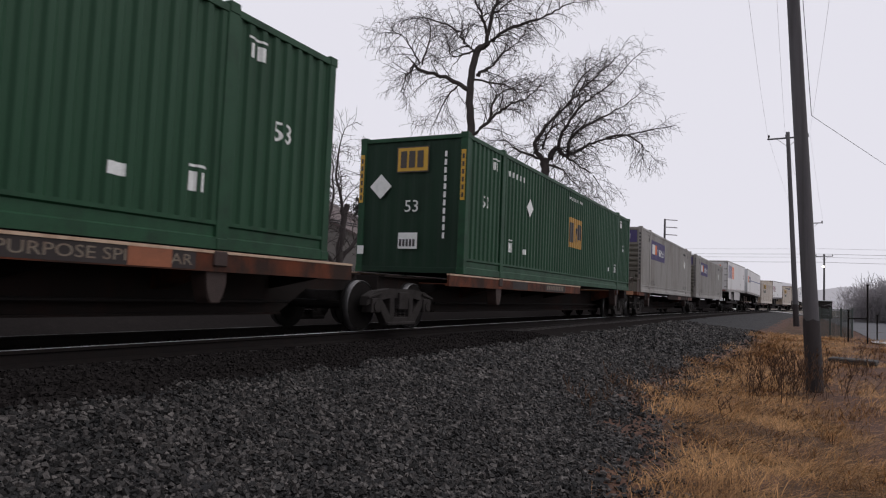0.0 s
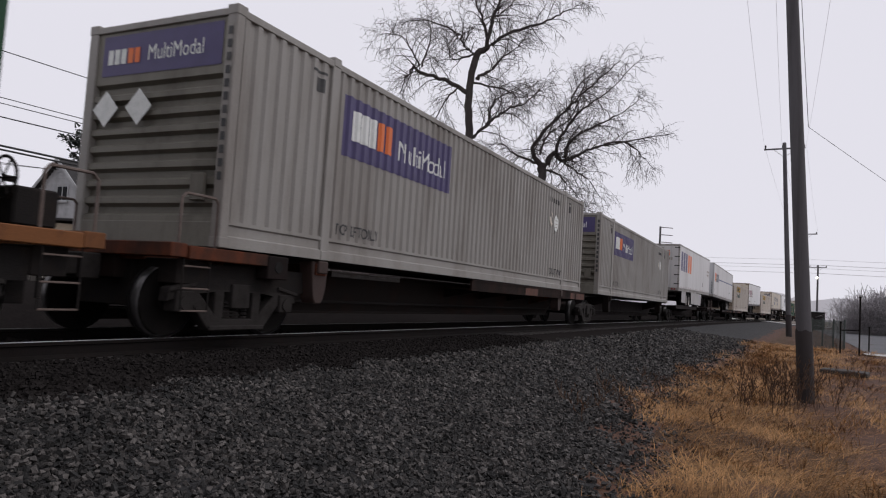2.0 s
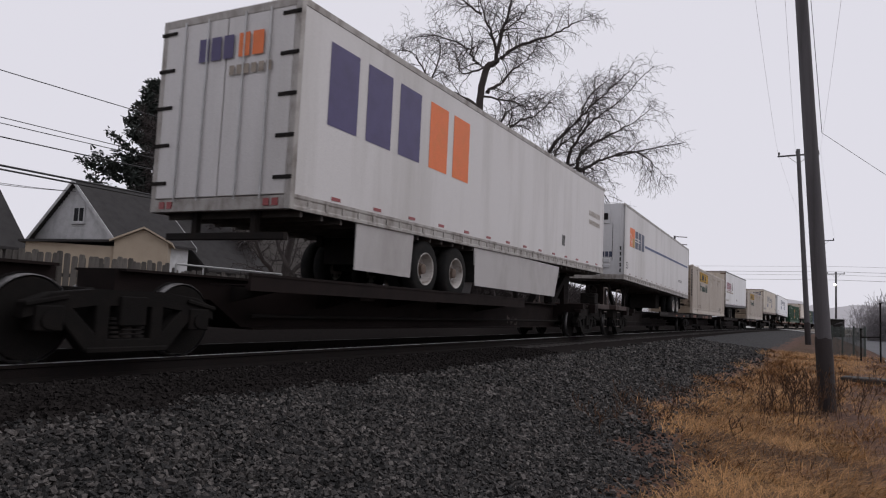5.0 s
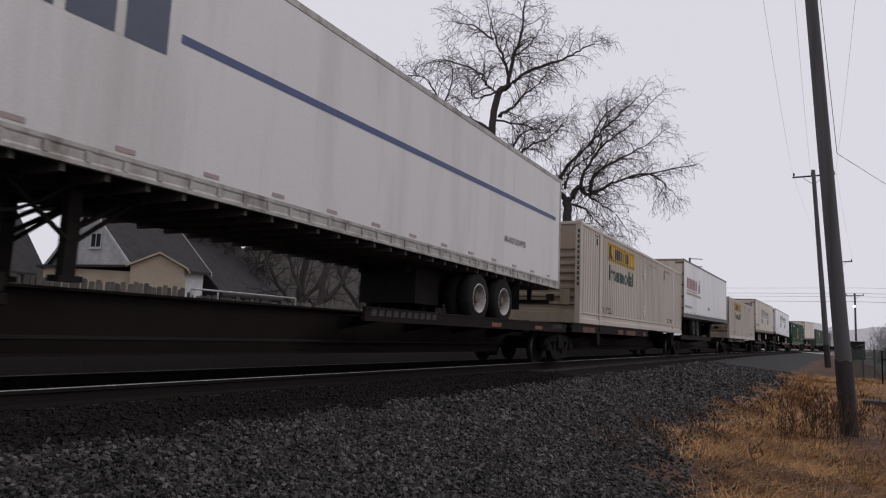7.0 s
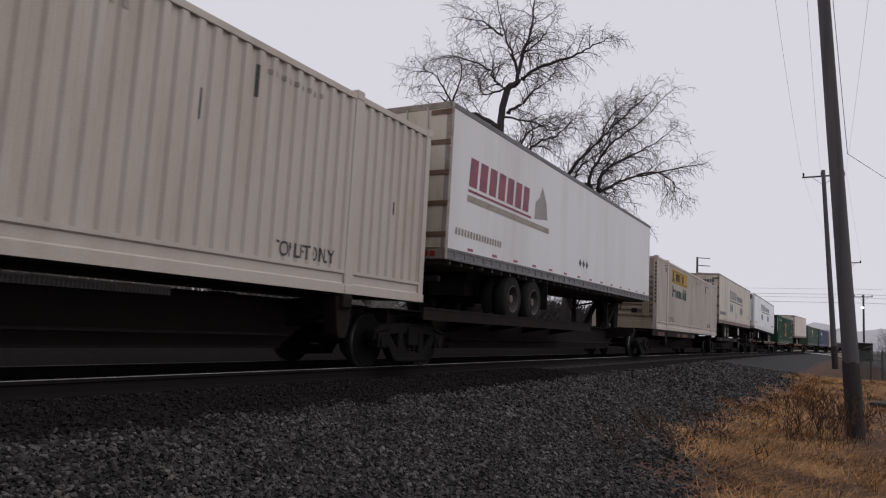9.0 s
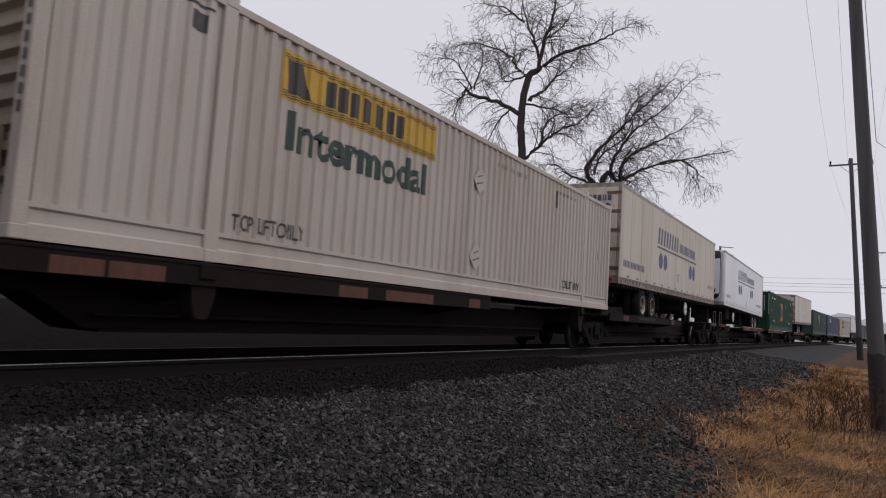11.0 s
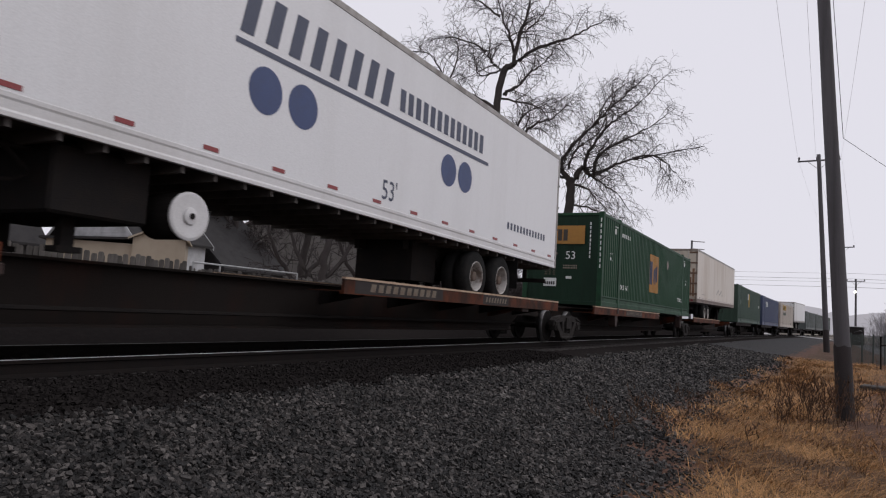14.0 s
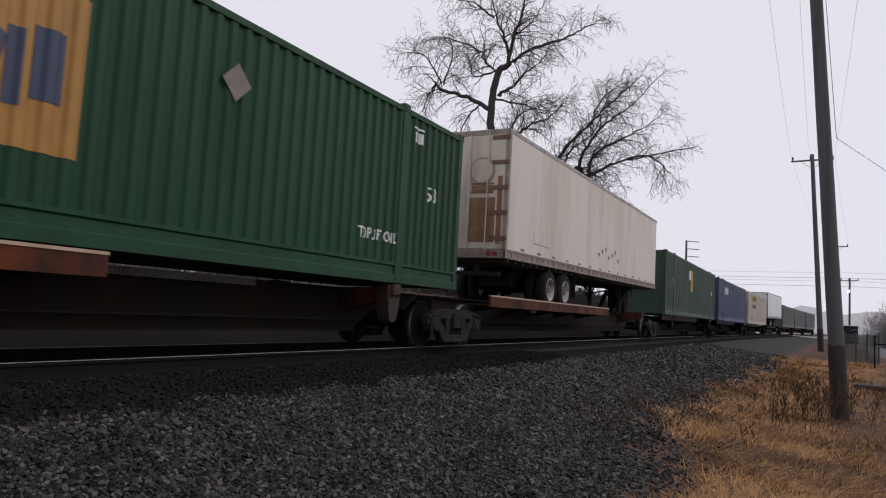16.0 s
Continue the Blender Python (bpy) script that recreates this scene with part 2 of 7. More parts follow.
SOIL = surface("brown_leafy_soil", (0.1, 0.05, 0.033), 0.95, dark=(0.034, 0.02, 0.015), amount=0.9, scale=5, bump=1.0, bump_scale=24, spec=0.2)
STRAW = surface("matted_dry_grass", (0.07, 0.036, 0.018), 0.9, dark=(0.045, 0.024, 0.014), amount=0.8, scale=2.0, bump=0.8, bump_scale=34, spec=0.2)
BLADE = surface("dry_grass_blade", (0.375, 0.203, 0.083), 0.8, dark=(0.12, 0.055, 0.025), amount=0.8, scale=1.1, island=0.75, spec=0.25)
WEED = surface("dead_weed_stalk", (0.075, 0.042, 0.026), 0.9, dark=(0.13, 0.07, 0.035), amount=0.5, scale=2, island=0.4, spec=0.2)
FIELD = surface("far_winter_ground", (0.17, 0.14, 0.11), 0.95, dark=(0.11, 0.1, 0.085), amount=0.7, scale=0.15, bump=0.3, bump_scale=4)
ASPHALT = surface("damp_asphalt", (0.1, 0.1, 0.108), 0.75, dark=(0.07, 0.07, 0.075), amount=0.6, scale=0.6, bump=0.2, bump_scale=50, spec=0.2)
CONCRETE = surface("pale_concrete", (0.5, 0.49, 0.48), 0.8, dark=(0.34, 0.33, 0.32), amount=0.5, scale=1.0, bump=0.2)
POLEWOOD = surface("weathered_pole_wood", (0.095, 0.09, 0.096), 0.9, dark=(0.05, 0.046, 0.048), amount=0.7, scale=7, streak=0.06, bump=0.5)
POLEBUTT = surface("dark_pole_butt", (0.034, 0.027, 0.027), 0.9, dark=(0.018, 0.014, 0.014), amount=0.7, scale=7, streak=0.1, bump=0.5)
BARK = surface("grey_brown_bark", (0.045, 0.036, 0.034), 0.9, dark=(0.09, 0.075, 0.068), amount=0.5, scale=8, streak=0.4, bump=0.5)
TWIG = surface("thin_dark_twig", (0.075, 0.062, 0.06), 0.9, dark=(0.12, 0.1, 0.097), amount=0.4, scale=1.5)
REDTWIG = surface("reddish_twig", (0.042, 0.031, 0.03), 0.9, dark=(0.035, 0.03, 0.03), amount=0.5, scale=1.5)
# twig tone set pale: the distance haze is mixed into the colour
HAZETWIG = surface("haze_grey_twig", (0.3, 0.28, 0.29), 0.95, dark=(0.24, 0.22, 0.23), amount=0.5, scale=0.5)
NEEDLE = surface("dark_fir_needles", (0.026, 0.034, 0.028), 0.85, dark=(0.05, 0.052, 0.045), amount=0.6, scale=1.0, island=0.4)
CLAPBOARD = surface("white_clapboard", (0.5, 0.5, 0.51), 0.65, dark=(0.3, 0.3, 0.3), amount=0.6, scale=2, bump=0.1)
SHINGLE = surface("brown_grey_shingle", (0.026, 0.0235, 0.024), 0.9, dark=(0.015, 0.0135, 0.014), amount=0.7, scale=2, bump=0.6, bump_scale=18)
BEIGE = surface("beige_siding", (0.4, 0.33, 0.25), 0.7, dark=(0.28, 0.22, 0.17), amount=0.4, scale=2, bump=0.1)
PALESIDING = surface("pale_grey_siding", (0.2, 0.185, 0.172), 0.8, dark=(0.16, 0.15, 0.14), amount=0.5, scale=2)
FADEDROOF = surface("faded_brown_roof", (0.13, 0.1, 0.095), 0.9, dark=(0.08, 0.065, 0.062), amount=0.6, scale=2, bump=0.4, bump_scale=18)
PALEROOF = surface("pale_grey_roof", (0.4, 0.4, 0.42), 0.8, dark=(0.28, 0.28, 0.29), amount=0.5, scale=1.5, bump=0.2)
BRICKWALL = surface("dark_brown_wall", (0.035, 0.03, 0.029), 0.85, dark=(0.02, 0.017, 0.017), amount=0.6, scale=2)
BOARD = surface("weathered_grey_board", (0.125, 0.112, 0.102), 0.9, dark=(0.05, 0.045, 0.042), amount=0.7, scale=6, streak=0.2, bump=0.4, rand=0.35)
PIPE = surface("galvanised_pipe", (0.5, 0.5, 0.5), 0.45, metal=0.6, dark=(0.3, 0.28, 0.27), amount=0.5, scale=6)
WIRE = surface("black_cable", (0.02, 0.02, 0.022), 0.6)
FADEWIRE = surface("grey_wire", (0.6, 0.59, 0.61), 0.6)
GLASS_DARK = surface("dark_window_glass", (0.03, 0.032, 0.036), 0.12, spec=0.8)
CHAIN = surface("green_grey_mesh", (0.07, 0.085, 0.078), 0.8, dark=(0.04, 0.05, 0.046), amount=0.6, scale=4)
LAMP_ON = glow("lit_street_lamp", (1.0, 0.95, 0.8), 4.0)
# grey emission carries the fog haze of the far woods
FOGTREES = glow("fog_glow_treeline", (0.4, 0.39, 0.42), 0.55)

# ---- mesh helpers ----


def box(bm, x0, x1, y0, y1, z0, z1):
    v = [bm.verts.new((x, y, z)) for x in (x0, x1) for y in (y0, y1) for z in (z0, z1)]
    for f in ((0, 1, 3, 2), (4, 6, 7, 5), (0, 4, 5, 1), (2, 3, 7, 6), (0, 2, 6, 4), (1, 5, 7, 3)):
        bm.faces.new([v[i] for i in f])
    return v


def prism(bm, pts, axis, a, b):
    """A flat outline pushed from a to b along an axis: 'x' takes (y, z), 'y' takes (x, z), 'z' takes (x, y)."""
    def at(p, w):
        return {"x": (w, p[0], p[1]), "y": (p[0], w, p[1]), "z": (p[0], p[1], w)}[axis]
    lo = [bm.verts.new(at(p, a)) for p in pts]
    hi = [bm.verts.new(at(p, b)) for p in pts]
    n = len(pts)
    bm.faces.new(lo[::-1])
    bm.faces.new(hi)
    for i in range(n):
        bm.faces.new((lo[i], lo[(i + 1) % n], hi[(i + 1) % n], hi[i]))


def cyl(bm, c, axis, r, depth, seg=14, r2=None):
    """A cylinder or cone centred on c along an axis name or a direction."""
    d = {"x": Vector((1, 0, 0)), "y": Vector((0, 1, 0)), "z": Vector((0, 0, 1))}[axis] if isinstance(axis, str) else Vector(axis).normalized()
    m = Matrix.Translation(c) @ d.to_track_quat("Z", "Y").to_matrix().to_4x4()
    bmesh.ops.create_cone(bm, cap_ends=True, segments=seg, radius1=r, radius2=r if r2 is None else r2, depth=depth, matrix=m)


def rod(bm, a, b, r, seg=6):
    a, b = Vector(a), Vector(b)
    cyl(bm, (a + b) / 2, b - a, r, (b - a).length, seg)


def lathe(bm, profile, c, axis, seg=20, caps=True):
    """Turns (radius, along) pairs round an axis through c."""
    rings = []
    for r, w in profile:
        ring = []
        for k in range(seg):
            a = 2 * math.pi * k / seg
            p = {"x": (w, r * math.cos(a), r * math.sin(a)), "y": (r * math.cos(a), w, r * math.sin(a)), "z": (r * math.cos(a), r * math.sin(a), w)}[axis]
            ring.append(bm.verts.new(Vector(c) + Vector(p)))
        rings.append(ring)
    for p, q in zip(rings, rings[1:]):
        for k in range(seg):
            bm.faces.new((p[k], p[(k + 1) % seg], q[(k + 1) % seg], q[k]))
    if caps:
        for ring in (rings[0], rings[-1]):
            bm.faces.new(ring)


TILT = [0.0]


def part(name, bm, material, parent=None, label="", smooth=False, bevel=0.0):
    """Links a bmesh as one mesh object under a thing or a part."""
    if bevel:
        bmesh.ops.bevel(bm, geom=bm.edges[:], offset=bevel, segments=1, affect="EDGES", clamp_overlap=True)
    bmesh.ops.recalc_face_normals(bm, faces=bm.faces[:])
    if TILT[0]:
        for v in bm.verts:
            v.co.z += TILT[0] * (v.co.y - 8.0)
    me = bpy.data.meshes.new(name)
    bm.to_mesh(me)
    bm.free()
    me.materials.append(material)
    if smooth:
        me.polygons.foreach_set("use_smooth", [True] * len(me.polygons))
    ob = new(name, me)
    if parent is not None:
        ob.parent = parent
    if name in ("serial_marking", "small_print", "sign_lines", "marking", "lettering") or label:
        tagged(ob, label, kind="stuff" if name in ("serial_marking", "small_print", "sign_lines", "marking") or name == "lettering" else "")
    return ob


def mesh_part(name, verts, faces, material, parent=None, label="", smooth=False):
    me = bpy.data.meshes.new(name)
    me.from_pydata(verts, [], faces)
    me.materials.append(material)
    if smooth:
        me.polygons.foreach_set("use_smooth", [True] * len(me.polygons))
    ob = new(name, me)
    if parent is not None:
        ob.parent = parent
    if label:
        tagged(ob, label)
    return ob


def one(name, material, parent, *boxes, label="", bevel=0.0):
    bm = bmesh.new()
    for b in boxes:
        box(bm, *b)
    return part(name, bm, material, parent, label, bevel=bevel)


def lettering(body, width, height, weight=0.0):
    """Flat letters of the built-in font as (bmesh), filling width x height from the origin."""
    cu = bpy.data.curves.new("letters", "FONT")
    cu.body, cu.resolution_u, cu.offset = body, 3, weight
    ob = bpy.data.objects.new("letters", cu)
    me = bpy.data.meshes.new_from_object(ob)
    bm = bmesh.new()
    bm.from_mesh(me)
    bpy.data.objects.remove(ob)
    bpy.data.curves.remove(cu)
    bpy.data.meshes.remove(me)
    xs, ys = [v.co.x for v in bm.verts], [v.co.y for v in bm.verts]
    for v in bm.verts:
        v.co.x = (v.co.x - min(xs)) / (max(xs) - min(xs)) * width
        v.co.y = (v.co.y - min(ys)) / (max(ys) - min(ys)) * height
    return bm


def flat(shapes):
    """Flat shapes (lists of corners) in one bmesh."""
    bm = bmesh.new()
    for pts in shapes:
        bm.faces.new([bm.verts.new((a, b, 0)) for a, b in pts])
    return bm


def bars(n, width, height, gap=0.25, lean=0.0):
    """A row of n plain bars that stands for writing or a logo."""
    step = width / n
    return flat([[(i * step, 0), ((i + 1 - gap) * step, 0), ((i + 1 - gap) * step + lean, height), (i * step + lean, height)] for i in range(n)])


def disc(r, seg=28, squash=1.0):
    return flat([[(r * math.cos(2 * math.pi * k / seg), r * squash * math.sin(2 * math.pi * k / seg)) for k in range(seg)]])


def rect(w, h):
    return flat([[(0, 0), (w, 0), (w, h), (0, h)]])


def diamond(r):
    return flat([[(0, -r), (r, 0), (0, r), (-r, 0)]])


# ---- the track: straight past the camera, then a long curve to the right ----
HALF = 1.295
LINE = -7.22
BEND, TURN, CURVE = 28.0, 122.0, 2780.0
RAIL_Z = 0.90
BED_Z = RAIL_Z + 1.09


def centre_x(y):
    """The centre line: straight, then a long bend to the right and back."""
    d = min(max(y - BEND, 0), 2 * TURN)
    if d <= TURN:
        return LINE + d * d / CURVE
    return LINE + 2 * TURN * TURN / CURVE - (2 * TURN - d) ** 2 / CURVE


def track(s):
    """Place and heading on the centre line, s metres along it."""
    return centre_x(s), s, math.atan(centre_x(s + 0.5) - centre_x(s - 0.5))


def gone(t):
    """Metres that the train has run after t seconds."""
    return 12.798 * t - 0.0306 * t * t + 0.00142 * t ** 3


def train_pose(s, length):
    x0, y0, _ = track(s)
    x1, y1, _ = track(s + length)
    return pose(x0, y0, BED_Z, 0, 0, math.degrees(-math.atan2(x1 - x0, y1 - y0)))


def smooth(a, b, x):
    k = min(1, max(0, (x - a) / (b - a)))
    return k * k * (3 - 2 * k)


def ground_z(x, y):
    u = x - centre_x(y)
    lift = 0.37 * smooth(14, 46, y)
    if abs(u) < 1.85:
        z = RAIL_Z - 0.178
    elif u > 0:
        z = RAIL_Z - 0.178 - (RAIL_Z - 0.178 - 0.12 - lift) * min(1, (u - 1.85) / 3.5) if u < 5.35 else 0.12 + lift - 0.12 * smooth(5.35, 7.2, u)
    else:
        # far side: added bank, raised to hide the bright fence below the cars
        z = RAIL_Z - 0.178 - 0.15 * smooth(1.85, 2.8, -u) + 0.85 * smooth(2.8, 5.6, -u)
    return z


def steps(*runs):
    out = []
    for a, b, n in runs:
        out += [a + (b - a) * i / n for i in range(n)]
    return out + [runs[-1][1]]


def grass_edge(y):
    """Where the ballast gives way to grass, as an offset from the track."""
    return 5.5 + 0.17 * max(0.0, 11.0 - max(y, 3.0)) + 0.045 * max(0.0, min(y, 45.0) - 16.0) + 0.3 * noise.noise((y * 0.35, 3, 1))


def build_ground():
    us = steps((-1500, -60, 10), (-60, -5, 14), (-5, -1.85, 6), (-1.85, 1.85, 8), (1.85, 5.35, 16), (5.35, 12, 26), (12, 60, 16), (60, 1500, 10))
    ys = steps((-1200, -30, 8), (-30, 0, 75), (0, 30, 90), (30, 60, 75), (60, 140, 55), (140, 400, 30), (400, 1600, 10))
    verts = []
    for y in ys:
        for u in us:
            x = centre_x(y) + u
            z = ground_z(x, y)
            if grass_edge(y) + 0.1 < u < 20 and -5 < y < 60:
                z += 0.05 * noise.noise((x * 0.8, y * 0.8, 0)) + 0.03 * noise.noise((x * 3, y * 3, 5))
            elif 1.8 < u <= 5.2 and y < 60:
                z += 0.02 * noise.noise((x * 2, y * 2, 9))
            verts.append((x, y, z))
    n = len(us)
    faces = [(j * n + i, j * n + i + 1, (j + 1) * n + i + 1, (j + 1) * n + i) for j in range(len(ys) - 1) for i in range(n - 1)]
    ob = mesh_part("ground", verts, faces, BALLAST, smooth=True)
    for m in (SOOT_SHADE, STRAW, SOIL, FIELD):
        ob.data.materials.append(m)
    for k, p in enumerate(ob.data.polygons):
        c = p.center
        u = c.x - centre_x(c.y)
        edge = grass_edge(c.y)
        if c.y > 140 or c.y < -40 or u < -9 or u > 40:
            p.material_index = 4
        elif abs(u) < 2.3 + 0.2 * noise.noise((c.y * 1.7, 8, 2)):
            p.material_index = 1
        elif u < 0:
            # far bank painted black too, for the dark seen under the train
            p.material_index = 1
        elif u < edge - 0.6 + 0.4 * noise.noise((c.y * 0.9, 5, 4)) + 0.25 * noise.noise((c.y * 3.1, c.x * 3.1, 4)):
            p.material_index = 0
        elif u < edge:
            p.material_index = 3
        elif u < edge + 1.75 + 0.03 * c.y + 0.6 * noise.noise((c.y * 0.5, c.x * 0.7, 1)) - 2.0 * smooth(24, 34, c.y) and noise.noise((c.x * 1.6, c.y * 1.1, 12)) > -0.32:
            p.material_index = 2
        else:
            p.material_index = 3
    tagged(ob, "ballast bank with dry grass and bare soil beside it", "ground", kind="structure")


build_ground()


def sweep(profile, s0, s1, step, offset, z):
    verts, faces = [], []
    n, k = len(profile), 0
    s = s0
    while s <= s1:
        x, y, a = track(s)
        for u, w in profile:
            r = offset + u
            verts.append((x + r * math.cos(a), y - r * math.sin(a), z + w))
        if k:
            b = (k - 1) * n
            faces += [(b + i, b + (i + 1) % n, b + n + (i + 1) % n, b + n + i) for i in range(n)]
        k += 1
        s += step
    return verts, faces


def build_track():
    railway = tagged(new("track"), "single railway track of dark rails on timber ties", "track", kind="structure")
    foot = [(-0.07, -0.17), (0.07, -0.17), (0.065, -0.155), (0.012, -0.13), (0.012, -0.045), (0.036, -0.035), (0.037, -0.003), (-0.037, -0.003), (-0.036, -0.035), (-0.012, -0.045), (-0.012, -0.13), (-0.065, -0.155)]
    head = [(-0.018, -0.006), (0.018, -0.006), (0.018, -0.002), (0.014, 0.001), (-0.014, 0.001), (-0.018, -0.002)]
    for side in (0.753, -0.753):
        rail = mesh_part("rail", *sweep(foot, -60, 260, 2.0, side, RAIL_Z), RAILSTEEL, railway)
        mesh_part("rail_head", *sweep(head, -60, 260, 2.0, side, RAIL_Z + 0.001), RAILTOP if side > 0 else RAILDULL, rail, "bright polished running surface" if side > 0 else "")
    bm = bmesh.new()
    box(bm, -1.3, 1.3, -0.115, 0.115, -0.18, 0)
    first = part("tie", bm, TIE, railway, bevel=0.012)
    for k in range(220):
        x, y, a = track(-12 + 0.52 * k)
        ob = first if k == 0 else new("tie", first.data)
        ob.parent = railway
        ob.matrix_basis = pose(x + random.uniform(-0.03, 0.03), y, RAIL_Z - 0.172, 0, 0, -math.degrees(a) + random.uniform(-0.6, 0.6))


build_track()

# ---- the train ----
ROLLING = []          # every load and platform with its place in the train
SPINS = []            # wheels with their place in the train
PITCH, DEPTH = 0.232, 0.034


def ribs(y0, y1):
    """Corners (y, depth) of a trapezoid corrugation."""
    n = max(1, round((y1 - y0) / PITCH))
    p = (y1 - y0) / n
    out = []
    for i in range(n):
        out += [(y0 + i * p, 0.0), (y0 + (i + 0.34) * p, 0.0), (y0 + (i + 0.5) * p, -DEPTH), (y0 + (i + 0.84) * p, -DEPTH)]
    return out + [(y1, 0.0)]


SIDE_RIBS = ribs(0.16, 15.99)


def rib_depth(y):
    for (a, da), (b, db) in zip(SIDE_RIBS, SIDE_RIBS[1:]):
        if a <= y <= b:
            return da + (db - da) * (y - a) / (b - a)
    return 0.0


def on_side(bm, y, z, material, parent, name="marking", label="", ribbed=True, out=0.005, x=HALF - 0.012):
    """Lays flat shapes on the side that faces the camera, following its ribs."""
    for v in bm.verts:
        v.co = Vector((0, y + v.co.x, z + v.co.y))
    if ribbed:
        ya, yb = min(v.co.y for v in bm.verts), max(v.co.y for v in bm.verts)
        for cut, _ in SIDE_RIBS:
            if ya < cut < yb:
                bmesh.ops.bisect_plane(bm, geom=bm.verts[:] + bm.edges[:] + bm.faces[:], plane_co=(0, cut, 0), plane_no=(0, 1, 0))
    for v in bm.verts:
        v.co.x = x + out + (rib_depth(v.co.y) if ribbed else 0)
    return part(name, bm, material, parent, label)


def on_end(bm, lx, z, material, parent, name="marking", label="", y=-0.005):
    """Lays flat shapes on the end that faces the camera."""
    for v in bm.verts:
        v.co = Vector((lx + v.co.x, y, z + v.co.y))
    return part(name, bm, material, parent, label)


def sheet(profile, z0, z1, side):
    verts, faces = [], []
    for y, d in profile:
        x = side * (HALF - 0.012 + d)
        verts += [(x, y, z0), (x, y, z1)]
    for i in range(len(profile) - 1):
        faces.append((2 * i, 2 * i + 2, 2 * i + 3, 2 * i + 1))
    return verts, faces


def container(paint, trim, end_paint, label, louvred, length=16.15):
    """A 53-foot domestic container standing on the platform, its near end at y = 0."""
    top = 2.90
    thing = tagged(new("shipping_container"), label, "container", group="containers on the train")
    for side in (1, -1):
        mesh_part("side_wall", *sheet(SIDE_RIBS, 0.3, 2.8, side), paint, thing)
        s = side
        bm = bmesh.new()
        prism(bm, [(s * u, z) for u, z in ((HALF - 0.09, 0.0), (HALF, 0.0), (HALF, 0.13), (HALF - 0.03, 0.15), (HALF - 0.03, 0.26), (HALF - 0.004, 0.28), (HALF - 0.004, 0.325), (HALF - 0.09, 0.325))], "y", 0.14, length - 0.14)
        part("bottom_rail", bm, trim, thing)
        one("top_rail", trim, thing, (*sorted((s * (HALF - 0.07), s * HALF)), 0.14, length - 0.14, 2.79, 2.885), bevel=0.008)
        for y in (0.0, length - 0.15):
            one("corner_post", trim, thing, (*sorted((s * (HALF - 0.16), s * HALF)), y, y + 0.15, 0.0, top - 0.012), bevel=0.012)
            for z in (0.0, top - 0.1):
                one("corner_casting", trim, thing, (*sorted((s * (HALF - 0.165), s * (HALF + 0.006))), y - 0.006, y + 0.172, z - 0.004, z + 0.124), bevel=0.01)
        for y in (1.98, length - 1.98 - 0.2):
            one("lifting_post", trim, thing, (*sorted((s * (HALF - 0.1), s * (HALF + 0.004))), y, y + 0.2, 0.0, top - 0.02), bevel=0.01)
            for z in (-0.01, top - 0.095):
                one("lifting_casting", trim, thing, (*sorted((s * (HALF - 0.17), s * (HALF + 0.012))), y + 0.01, y + 0.19, z, z + 0.14), bevel=0.012)
    roof = bmesh.new()
    prof = ribs(0.15, length - 0.15)
    for (a, da), (b, db) in zip(prof, prof[1:]):
        q = [roof.verts.new(p) for p in ((-HALF + 0.06, a, top - 0.03 + da * 0.4), (HALF - 0.06, a, top - 0.03 + da * 0.4), (HALF - 0.06, b, top - 0.03 + db * 0.4), (-HALF + 0.06, b, top - 0.03 + db * 0.4))]
        roof.faces.new(q)
    part("roof_sheet", roof, paint, thing)
    one("floor", UNDERSIDE, thing, (-HALF + 0.1, HALF - 0.1, 0.1, length - 0.1, 0.02, 0.14))
    for y, d in ((0.035, 1), (length - 0.035, -1)):
        bm = bmesh.new()
        if louvred:
            z = 0.3
            while z < 2.05:
                pts = [(y, z), (y, z + 0.07), (y + 0.07 * d, z + 0.105), (y + 0.07 * d, z + 0.185), (y, z + 0.225)]
                for p, q in zip(pts, pts[1:]):
                    bm.faces.new([bm.verts.new(v) for v in ((-1.14, *p), (1.14, *p), (1.14, *q), (-1.14, *q))])
                z += 0.225
            bm.faces.new([bm.verts.new(v) for v in ((-1.14, y, z), (1.14, y, z), (1.14, y, 2.82), (-1.14, y, 2.82))])
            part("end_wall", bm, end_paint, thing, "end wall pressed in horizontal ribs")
        else:
            xs = [-1.14 + 2.28 * i / 28 for i in range(29)]
            for i, (a, b) in enumerate(zip(xs, xs[1:])):
                da, db = (0.02 * d if i % 4 in (1, 2) else 0), (0.02 * d if (i + 1) % 4 in (1, 2) else 0)
                bm.faces.new([bm.verts.new(v) for v in ((a, y + da, 0.1), (b, y + db, 0.1), (b, y + db, 2.82), (a, y + da, 2.82))])
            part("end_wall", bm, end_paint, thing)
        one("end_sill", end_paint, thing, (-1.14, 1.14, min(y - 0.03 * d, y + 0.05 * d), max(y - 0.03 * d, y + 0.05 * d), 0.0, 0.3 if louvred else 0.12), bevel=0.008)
        one("end_header", trim, thing, (-1.14, 1.14, min(y - 0.03 * d, y + 0.05 * d), max(y - 0.03 * d, y + 0.05 * d), 2.8, 2.89), bevel=0.008)
    return thing


